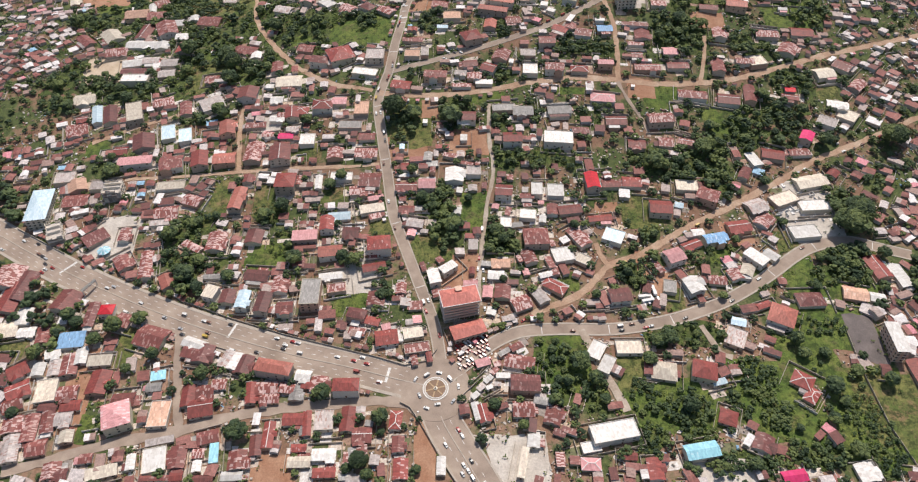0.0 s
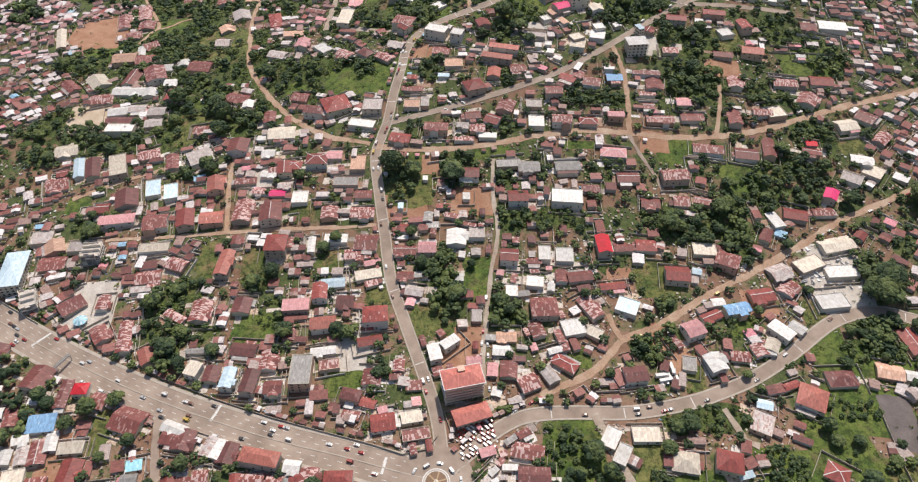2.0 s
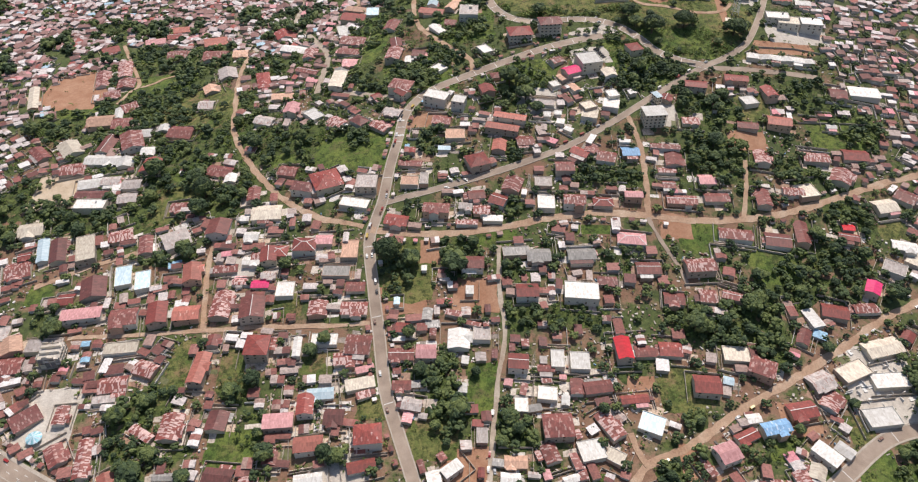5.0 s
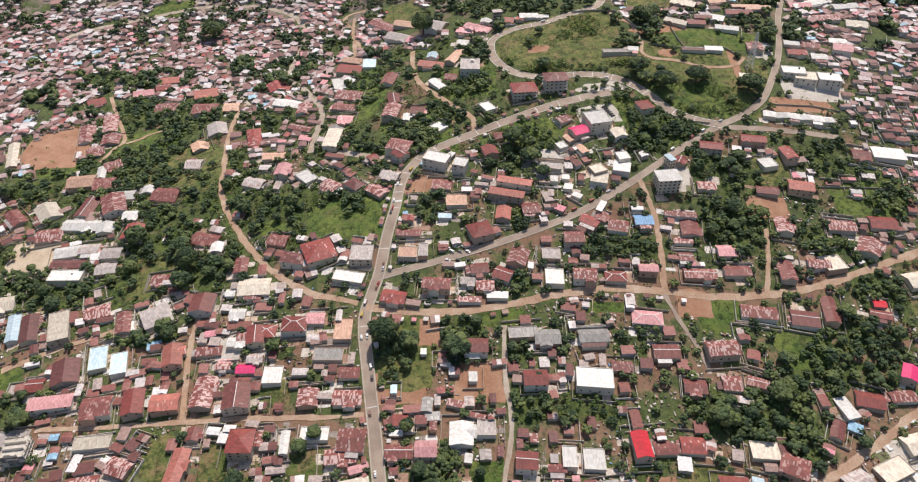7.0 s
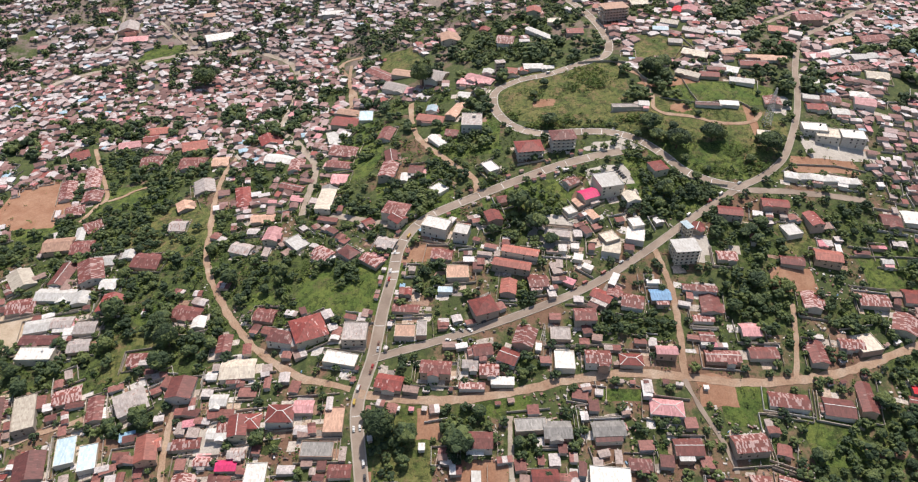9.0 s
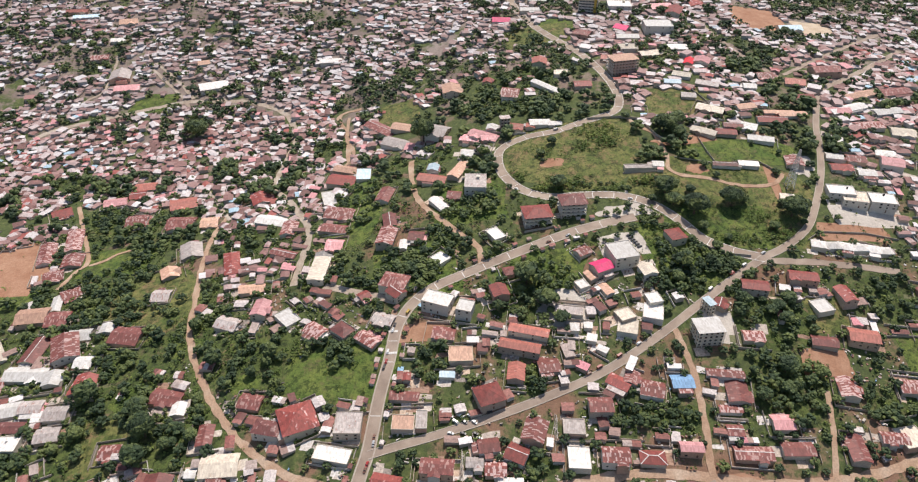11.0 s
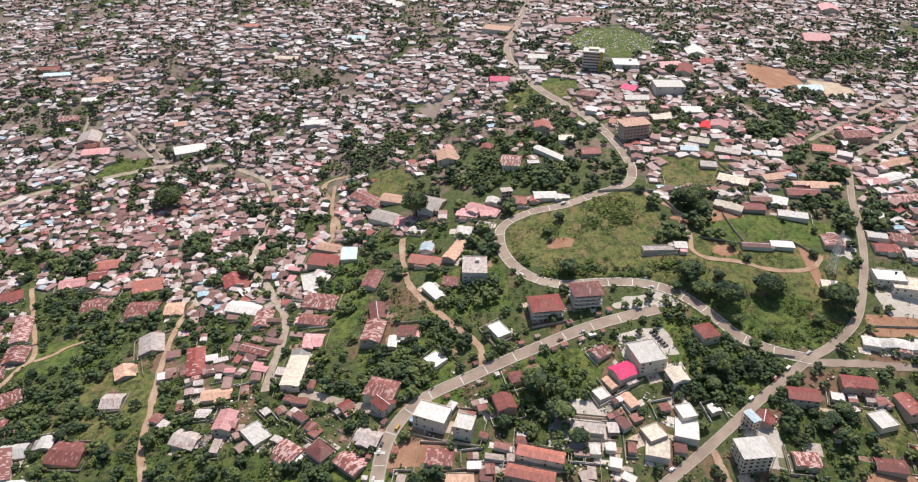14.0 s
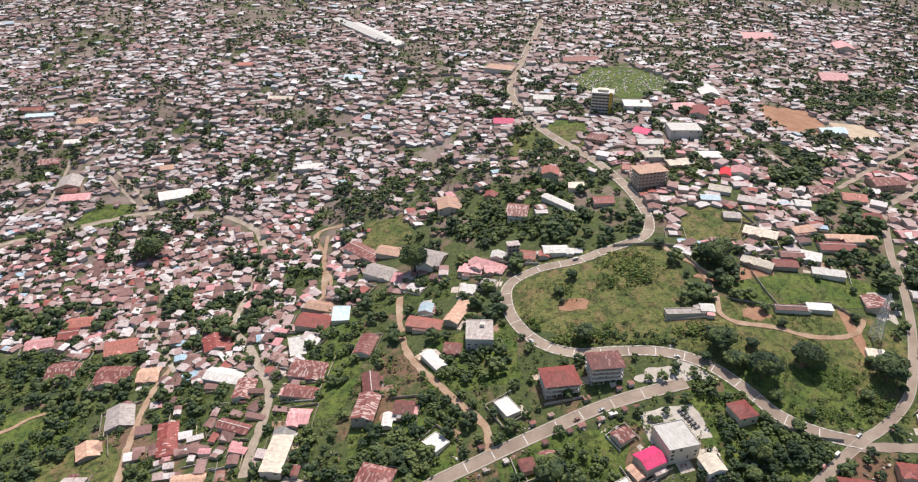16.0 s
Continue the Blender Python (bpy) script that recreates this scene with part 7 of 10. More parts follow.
house(-115.0, 731.9, 12.9, 23.6, -2, 'g', 1, 'g')
house(-131.9, 675.6, 12.4, 17.1, 43, 'w', 1, 'f')
house(-153.9, 686.9, 16.4, 11.3, 84, 'p', 2, 'g')
house(-177.6, 678.8, 12.5, 16.5, 72, 'z', 1, 'g')
house(-193.7, 753.5, 12.3, 29.5, 16, 'r', 1, 'h')
house(-53.0, 683.3, 10.5, 11.4, 46, 'r', 2, 'g')
house(-76.9, 686.9, 7.9, 7.5, 38, 'r', 1, 'g')
house(-70.2, 645.4, 9.7, 16.8, 52, 'x', 1, 'g')
house(-89.2, 656.6, 10.6, 13.5, 49, 'd', 1, 'h')
house(-108.7, 659.0, 11.4, 14.8, 55, 'x', 1, 'g')

# ---- trees ----
grove(137, 300, 11, 10, 10, 3.3, 6.5)
grove(164, 302, 18, 11, 16, 2.2, 4.5, palms=0.6)
grove(300, 361, 20, 15, 16, 4.4, 6.6)
grove(272, 348, 22, 12, 16, 2.2, 5.2)
grove(66, 272, 15, 24, 22, 2.8, 6.5)
grove(89, 255, 8, 17, 10, 2.8, 5.2)
grove(216, 349, 17, 11, 14, 2.2, 4.5)
grove(272, 267, 15, 9, 8, 2.8, 5.2)
tree(228.9, 295.1, 5.9)
tree(194.6, 321.0, 3.7)
tree(146.8, 245.3, 4.4)
tree(-254.4, 302.9, 6.2)
tree(-242.9, 312.1, 5.0)
tree(-279.0, 323.0, 5.1)
tree(-291.7, 292.1, 3.7)
tree(-224.8, 280.0, 3.0)
tree(-289.8, 248.3, 4.0)
tree(-139.1, 230.6, 5.5)
tree(-203.6, 356.2, 5.9)
tree(-192.2, 345.3, 5.8)
tree(-209.1, 348.6, 3.9)
tree(-249.8, 233.4, 2.8)
tree(-226.0, 318.9, 3.8)
tree(-209.6, 290.0, 3.6)
tree(-171.4, 273.4, 3.5)
tree(-89.0, 257.9, 4.8)
tree(-272.1, 317.9, 4.4)
tree(-210.7, 340.9, 3.9)
tree(-61.8, 211.1, 6.3)
tree(-55.8, 203.7, 4.7)
tree(-68.6, 207.6, 4.2)
tree(-49.6, 239.6, 4.4)
tree(-49.0, 231.7, 3.3)
tree(-25.4, 206.9, 2.6)
tree(22.8, 248.4, 3.9)
tree(40.6, 234.2, 3.2)
tree(13.0, 226.9, 2.7)
grove(23, 308, 12, 6, 3, 2.2, 3.9)
grove(157, 207, 21, 6, 11, 2.8, 5.2)
grove(-2, 510, 15, 22, 16, 3.3, 6.5)
grove(-51, 497, 16, 19, 14, 3.3, 6.5)
grove(-10, 399, 13, 21, 19, 3.3, 6.5)
grove(-21, 423, 9, 14, 10, 3.3, 5.9)
grove(30, 382, 13, 14, 14, 3.3, 6.5)
grove(132, 358, 15, 17, 14, 3.9, 6.6)
grove(267, 503, 36, 28, 38, 3.3, 6.6)
grove(191, 458, 30, 25, 35, 3.3, 6.6)
grove(230, 486, 22, 16, 16, 3.3, 6.5)
grove(75, 462, 23, 11, 19, 2.8, 5.2, palms=0.6)
grove(40, 464, 14, 13, 11, 2.8, 5.2)
grove(296, 547, 19, 18, 16, 3.3, 6.5)
grove(-317, 579, 43, 28, 29, 3.9, 6.6)
grove(-374, 593, 27, 42, 22, 3.3, 6.5)
grove(-186, 586, 30, 26, 14, 3.5, 6.6)
grove(-253, 578, 19, 27, 9, 2.6, 6.5)
grove(-215, 387, 14, 21, 16, 2.8, 5.9)
grove(-203, 408, 17, 11, 13, 3.3, 6.5)
grove(-151, 415, 12, 10, 10, 3.3, 5.9, palms=0.6)
grove(119, 508, 12, 13, 10, 3.3, 5.9)
grove(108, 422, 10, 9, 5, 3.3, 5.2)
grove(301, 408, 9, 24, 13, 4.4, 6.6)
grove(284, 369, 19, 12, 19, 3.9, 6.6)
grove(207, 433, 12, 12, 10, 3.3, 6.5)
grove(155, 460, 17, 15, 14, 2.8, 5.2)
grove(-188, 373, 16, 8, 8, 3.3, 5.9)
grove(-205, 354, 8, 12, 6, 4.4, 6.6)
grove(-136, 384, 9, 13, 6, 2.8, 5.2, palms=0.6)
grove(146, 388, 8, 7, 5, 2.8, 5.2)
grove(174, 364, 23, 5, 11, 2.8, 4.5, palms=0.6)
grove(-126, 513, 9, 11, 3, 3.3, 5.2)
grove(-291, 478, 19, 14, 10, 2.8, 5.2)
grove(-228, 529, 25, 9, 8, 3.3, 6.5)
grove(35, 503, 13, 11, 8, 3.3, 5.9)
grove(64, 508, 4, 13, 5, 2.8, 4.5)
grove(234, 411, 10, 9, 6, 2.8, 5.2)
grove(205, 380, 5, 9, 5, 2.8, 4.5)
grove(-55, 338, 8, 9, 8, 2.8, 5.2)
grove(-76, 366, 5, 5, 3, 3.3, 5.2)
tree(-55.5, 508.8, 6.7)
tree(-86.6, 367.4, 4.5)
grove(-12, 432, 8, 9, 11, 2.2, 4.4)
tree(7.5, 419.7, 4.0)
tree(87.9, 393.3, 4.6)
tree(31.8, 345.9, 3.6)
tree(46.5, 479.5, 4.3)
tree(97.5, 332.0, 4.3)
tree(305.3, 480.1, 5.3)
tree(-95.5, 446.0, 5.9)
tree(-37.6, 448.2, 5.8)
grove(-289, 737, 42, 48, 35, 3.9, 6.6)
grove(-240, 685, 40, 48, 24, 3.1, 6.6)
grove(-211, 597, 24, 29, 16, 4.0, 6.6)
grove(-264, 603, 17, 23, 8, 2.6, 6.5)
grove(-385, 715, 31, 24, 16, 3.9, 6.5)
grove(-166, 645, 29, 26, 16, 2.6, 6.5)
grove(-36, 712, 21, 14, 13, 3.3, 6.5)
grove(29, 677, 19, 23, 16, 3.9, 6.6)
grove(49, 656, 16, 16, 13, 3.3, 6.5)
grove(169, 685, 34, 15, 32, 3.3, 6.5)
grove(206, 649, 28, 22, 26, 3.3, 6.6)
grove(206, 601, 27, 25, 32, 3.9, 6.6)
grove(300, 672, 25, 20, 19, 3.3, 6.5)
grove(329, 634, 21, 27, 19, 3.3, 6.5)
grove(37, 608, 15, 10, 11, 3.3, 6.5)
grove(-94, 643, 20, 11, 10, 3.3, 5.9)
grove(124, 579, 21, 10, 16, 2.8, 5.2)
grove(269, 591, 21, 12, 13, 3.3, 5.9)
grove(-356, 807, 31, 25, 13, 3.3, 6.5)
grove(-119, 724, 23, 28, 9, 3.1, 6.6)
grove(-69, 678, 8, 12, 5, 3.3, 5.2)
grove(-24, 624, 12, 15, 10, 3.3, 5.9)
grove(26, 551, 24, 9, 10, 3.3, 5.9)
grove(224, 572, 9, 10, 5, 2.8, 5.2)
grove(-346, 587, 19, 12, 10, 3.3, 6.5)
grove(-307, 640, 32, 8, 6, 2.8, 5.2)
grove(-71, 648, 29, 7, 10, 3.3, 5.9)
grove(95, 583, 25, 6, 10, 2.8, 5.2)
grove(181, 702, 25, 14, 22, 3.3, 6.5)
grove(148, 705, 12, 22, 16, 3.3, 6.5)
grove(1, 778, 24, 21, 22, 3.3, 6.5)
grove(-42, 715, 24, 22, 26, 3.3, 6.5)
grove(-96, 817, 20, 51, 29, 3.3, 6.5)
grove(-192, 788, 26, 24, 19, 3.9, 6.6)
grove(-337, 865, 26, 37, 16, 3.9, 6.6)
grove(-405, 917, 25, 29, 14, 3.9, 6.6)
grove(-279, 801, 15, 20, 8, 4.4, 6.6)
grove(-288, 839, 12, 22, 6, 3.3, 6.5)
grove(-338, 733, 25, 18, 11, 3.3, 6.5)
grove(-295, 722, 23, 31, 19, 3.9, 6.6)
grove(-248, 708, 20, 29, 10, 2.6, 6.5)
grove(-203, 723, 16, 15, 5, 2.6, 6.5)
grove(-17, 737, 18, 19, 13, 3.3, 5.9)
grove(17, 713, 8, 11, 6, 3.3, 5.9)
grove(-62, 698, 35, 15, 19, 3.3, 6.5)
grove(56, 688, 20, 15, 16, 3.3, 6.5)
grove(-39, 864, 36, 21, 14, 2.8, 5.2)
grove(-91, 633, 12, 9, 5, 3.3, 5.9)
tree(-40.7, 894.8, 7.7)
tree(-302.7, 1011.4, 8.8)
grove(-239, 652, 40, 34, 16, 2.6, 6.5)
grove(-201, 689, 24, 38, 14, 2.6, 6.5)
grove(-143, 642, 25, 25, 14, 2.6, 6.5)
grove(-139, 606, 19, 13, 8, 2.6, 6.5)
grove(-318, 693, 24, 28, 13, 3.3, 6.5)
grove(-245, 614, 33, 19, 12, 2.6, 6.5)
grove(136, 747, 10, 6, 8, 2.0, 3.9)
grove(154, 730, 10, 6, 10, 2.0, 4.2)
grove(170, 717, 10, 6, 10, 2.0, 4.2)
grove(188, 706, 13, 4, 11, 2.2, 4.4)
grove(75, 784, 27, 5, 14, 1.4, 2.4)
grove(116, 782, 23, 5, 11, 1.4, 2.4)
grove(224, 722, 17, 7, 10, 1.6, 2.8)
grove(52, 1076, 31, 33, 22, 3.3, 6.5)
grove(-29, 1036, 36, 51, 35, 3.3, 6.5)
grove(36, 1015, 35, 34, 22, 3.3, 6.5)
grove(108, 1000, 21, 33, 16, 3.3, 6.5)
grove(-49, 1313, 48, 50, 22, 3.9, 6.6)
grove(301, 1027, 23, 31, 16, 3.3, 6.5)
grove(397, 1177, 19, 56, 11, 4.4, 6.6)
grove(166, 1134, 18, 19, 8, 3.3, 6.5)
grove(119, 1145, 15, 22, 8, 3.3, 6.5)
grove(485, 1215, 56, 63, 35, 4.4, 6.6)
grove(353, 1054, 26, 33, 13, 3.9, 6.6)
grove(-490, 1185, 39, 51, 26, 3.9, 6.6)
grove(-347, 1246, 44, 40, 19, 3.9, 6.5)
grove(-138, 935, 19, 20, 10, 3.3, 6.5)
grove(-323, 1455, 26, 69, 13, 4.4, 6.6)
grove(-554, 1508, 56, 114, 22, 4.4, 6.6)
grove(255, 1259, 15, 25, 5, 4.4, 6.6)
grove(-197, 1130, 36, 17, 10, 3.3, 5.9)
grove(54, 979, 43, 27, 22, 3.9, 6.6)
grove(88, 1048, 28, 25, 16, 3.9, 6.6)
grove(31, 937, 31, 13, 13, 3.3, 6.5)
grove(69, 929, 29, 11, 13, 3.3, 6.5)
grove(192, 984, 30, 22, 10, 3.3, 6.5)

# gardens below the east road
grove(196, 268, 13, 15, 40, 2.6, 4.8)
grove(200, 241, 9, 11, 20, 2.6, 4.6)
grove(146, 246, 14, 13, 32, 2.4, 4.4)
grove(149, 229, 11, 7, 14, 2.0, 3.6)
grove(218, 215, 17, 10, 26, 2.6, 4.6)
grove(191, 207, 12, 7, 15, 2.2, 4.2)
grove(122, 255, 12, 14, 22, 1.8, 3.6)
grove(118, 227, 12, 11, 22, 1.8, 3.6)
grove(181, 250, 9, 12, 16, 1.8, 3.4)
grove(258, 228, 14, 30, 95, 1.3, 3.0)
grove(172, 212, 14, 6, 10, 1.6, 3.2)
grove(236, 274, 9, 8, 4, 1.6, 2.6)
grove(252, 310, 20, 8, 16, 1.8, 3.8)
grove(222, 305, 9, 6, 6, 1.6, 3.2)
grove(222, 246, 9, 14, 3, 1.4, 2.2)
tree(231.4, 285.3, 5.6, 0.85)
tree(242.0, 259.1, 6.1, 0.9)
tree(235.4, 237.5, 5.4, 0.9)
tree(212.5, 231.9, 3.3, 0.9)
tree(242.7, 216.3, 3.6, 0.9)
tree(246.5, 250.0, 2.6, 0.9)
# broad single trees of the lower town
tree(297.7, 393.2, 9.0, 0.85)
tree(244.9, 438.3, 5.4, 0.85)
tree(248.9, 399.2, 4.6, 0.85)
grove(126, 352, 11, 9, 16, 2.2, 4.4)
grove(31, 378, 10, 7, 9, 1.8, 3.2)
tree(22.8, 373.1, 3.4, 0.85)
tree(146.9, 386.2, 3.4, 0.85)
tree(-208.0, 405.7, 6.1, 0.85)
tree(-205.4, 355.7, 5.2, 0.85)
tree(-171.1, 354.6, 6.2, 0.85)
tree(-230.3, 395.8, 4.2, 0.85)
tree(-122.8, 368.0, 5.1, 0.85)
tree(-85.9, 364.7, 3.5, 0.85)
tree(-103.7, 437.9, 3.5, 0.85)
tree(-152.4, 410.1, 5.4, 0.85)
tree(-55.7, 335.1, 3.4, 0.85)
tree(-11.5, 373.6, 3.4, 0.85)
tree(-5.7, 386.6, 3.0, 0.85)
tree(188.2, 331.8, 3.1, 0.85)
tree(306.4, 402.2, 9.0, 0.85)
tree(363.2, 482.0, 7.9, 0.85)
tree(245.2, 285.4, 3.9, 0.85)
tree(135.0, 294.2, 6.2, 0.85)
tree(126.8, 280.7, 4.0, 0.85)
# the broad single trees on the grassy hill
tree(74.0, 849.5, 4.1, 0.85)
tree(63.0, 834.0, 2.6, 0.85)
tree(64.2, 823.2, 2.5, 0.85)
tree(73.5, 785.8, 5.3, 0.85)
tree(143.9, 879.9, 4.8, 0.85)
tree(153.8, 842.1, 2.1, 0.85)
tree(172.6, 855.5, 6.8, 0.85)
tree(186.5, 866.9, 5.3, 0.85)
tree(198.3, 867.3, 4.2, 0.85)
tree(182.2, 847.7, 5.2, 0.85)
tree(238.3, 875.7, 4.3, 0.85)
tree(238.6, 854.6, 3.6, 0.85)
tree(244.7, 835.8, 2.8, 0.85)
tree(264.2, 823.5, 3.2, 0.85)
tree(290.6, 829.4, 5.2, 0.85)
tree(195.4, 804.6, 4.4, 0.85)
tree(202.3, 791.1, 3.8, 0.85)
tree(252.9, 796.9, 2.4, 0.85)
tree(156.3, 771.7, 6.5, 0.85)
tree(176.4, 772.4, 5.2, 0.85)
tree(153.8, 783.8, 5.0, 0.85)
tree(160.2, 758.1, 4.6, 0.85)
tree(174.1, 748.1, 7.2, 0.85)
tree(177.1, 732.3, 5.2, 0.85)
tree(169.3, 759.5, 4.9, 0.85)
tree(205.5, 757.2, 6.6, 0.85)
tree(215.2, 761.4, 3.9, 0.85)
tree(193.4, 721.5, 3.9, 0.85)
tree(232.0, 733.4, 5.2, 0.85)
tree(245.7, 760.3, 4.0, 0.85)
tree(250.3, 747.9, 7.1, 0.85)
tree(262.4, 756.1, 5.0, 0.85)
tree(260.5, 763.9, 4.7, 0.85)
tree(165.0, 719.1, 4.3, 0.85)
tree(182.3, 712.5, 3.3, 0.85)
tree(149.4, 733.3, 3.6, 0.85)
tree(257.2, 739.8, 3.4, 0.85)
tree(144.3, 762.6, 3.4, 0.85)

OPEN = []
OPEN += [(264, 239, 28, 37), (205, 251, 26, 30), (137, 250, 32, 19), (254, 308, 37, 18), (279, 343, 26, 14), (234, 282, 20, 19), (278, 246, 21, 27), (69, 281, 19, 22), (115, 273, 10, 15), (279, 299, 11, 21), (36, 214, 18, 16), (159, 205, 21, 8), (-232, 301, 8, 20), (-314, 302, 11, 9), (-21, 221, 7, 25), (-114, 210, 14, 9), (-254, 268, 10, 33), (-240, 238, 5, 10), (11, 410, 11, 19), (-78, 328, 12, 10)]
OPEN += [(-3, 272, 10, 13), (-38, 247, 9, 8), (-20, 377, 16, 14), (-59, 397, 10, 7), (-100, 428, 10, 10), (-40, 502, 18, 27), (20, 525, 19, 7), (99, 532, 15, 4), (176, 528, 16, 15), (-126, 477, 12, 10), (-145, 372, 17, 13), (-193, 429, 9, 23), (-156, 429, 9, 16), (-316, 499, 11, 11), (-240, 583, 16, 21), (326, 540, 10, 10), (225, 504, 18, 16), (142, 409, 16, 16), (154, 330, 7, 10), (195, 368, 8, 6), (249, 383, 9, 10), (250, 351, 13, 19)]
OPEN += [(79, 346, 8, 8), (139, 356, 8, 18), (8, 479, 16, 14), (159, 536, 12, 11), (-25, 516, 7, 10), (-43, 476, 17, 11), (212, 389, 12, 11), (-271, 398, 19, 22), (274, 412, 24, 29), (-74, 352, 17, 18), (-164, 508, 10, 13), (-1, 355, 15, 16), (-81, 616, 27, 18), (310, 632, 22, 17), (247, 657, 14, 15), (-21, 690, 17, 9), (-375, 741, 21, 15), (-397, 780, 33, 39), (-347, 615, 21, 25), (-34, 649, 16, 8)]
OPEN += [(233, 620, 16, 10), (63, 661, 18, 16), (168, 645, 11, 13), (78, 837, 54, 45), (213, 774, 64, 41), (234, 825, 54, 18), (189, 735, 39, 22), (129, 859, 20, 24), (-105, 623, 20, 18), (-308, 785, 33, 21), (-68, 627, 23, 17), (24, 690, 11, 10), (246, 723, 18, 9), (294, 734, 27, 9), (202, 841, 15, 9), (250, 780, 7, 21), (139, 762, 13, 14), (312, 755, 28, 15), (173, 777, 45, 42), (89, 827, 58, 50)]
OPEN += [(2, 782, 29, 27), (57, 696, 28, 19), (151, 711, 25, 28), (-42, 712, 31, 26), (-94, 800, 22, 53), (-250, 717, 40, 44), (160, 213, 16, 7), (248, 268, 10, 24), (146, 347, 8, 13), (134, 330, 9, 7), (185, 1228, 57, 55), (197, 904, 34, 29), (101, 1104, 24, 22), (81, 1084, 36, 26), (-69, 970, 23, 27), (-373, 1083, 25, 19), (339, 1119, 32, 39), (399, 1099, 28, 27)]

# ---- road details ----
HW = LINES["highway"]
for off in (-7.2, -3.7, 3.7, 7.2):
    dashes("lane_marking", highway, HW, off, 3.0, 6.0, 0.28, 0.19, abs(off))
part("centre_strip", mesh("centre_strip", *ribbon(HW, -0.35, 0.35, 0.42, 0.6, 1), PAVING), highway, "low concrete median kerb")
HS = LINES["highway_south"]
part("centre_strip", mesh("centre_strip", *ribbon(HS[4:], -0.3, 0.3, 0.42, 0.6, 1), PAVING), highway_south, "low concrete median kerb")
for off in (-4.5, 4.5):
    dashes("lane_marking", highway_south, HS, off, 3.0, 5.0, 0.28, 0.2, 8)
def bars(line, owner, width, start, end, gap, lift, depth=0.5):
    """Painted bars across a road at even gaps."""
    s = np.r_[0, np.cumsum(np.linalg.norm(np.diff(line, axis=0), axis=1))]
    n, d = normals(line), np.gradient(line, axis=0)
    d /= np.linalg.norm(d, axis=1, keepdims=True)
    for e in np.arange(s[-1] * start, s[-1] * end, gap):
        i = int(np.searchsorted(s, e))
        q = [line[i] + n[i] * a + d[i] * b for a, b in ((-width / 2, -depth / 2), (width / 2, -depth / 2), (width / 2, depth / 2), (-width / 2, depth / 2))]
        part("road_bar", mesh("road_bar", [(a, b, gz(a, b) + lift) for a, b in q], [(0, 1, 2, 3)], PAINT), owner, "white painted bar across the road")


bars(LINES["hill_road"], hill_road, 6.3, 0.02, 0.62, 17.0, 0.31)
bars(LINES["north_road"], north_road, 6.4, 0.60, 0.98, 19.0, 0.24)
bars(LINES["north_road"], north_road, 6.4, 0.12, 0.55, 62.0, 0.24)
bars(LINES["east_road"], east_road, 7.0, 0.2, 0.95, 46.0, 0.25)
for off in (-3.75, 3.75):
    dashes("kerb_stone", hill_road, LINES["hill_road"], off, 2.2, 2.6, 0.5, 0.44, 1, "white painted kerb stones")


def crossing(x, y, rot, length, owner, depth=1.7):
    """A broad painted line over a road, in close-set slabs."""
    c, s = math.cos(radians(rot)), math.sin(radians(rot))
    for k in range(int(length / 1.1)):
        u = -length / 2 + 1.1 * k
        q = [(u, -depth / 2), (u + 1.06, -depth / 2), (u + 1.06, depth / 2), (u, depth / 2)]
        v = [(x + c * a - s * b, y + s * a + c * b) for a, b in q]
        part("crossing_bar", mesh("crossing_bar", [(a, b, gz(a, b) + 0.36) for a, b in v], [(0, 1, 2, 3)], PAINT), owner)


crossing(-298.1, 370.0, -135, 15.2, highway)
crossing(-159.3, 309.9, -112, 12.6, highway)
crossing(-47.5, 272.5, -102, 11.8, highway)
crossing(-53.1, 652.0, -7, 6.7, north_road)
crossing(-52.9, 633.9, -3, 8.4, north_road)



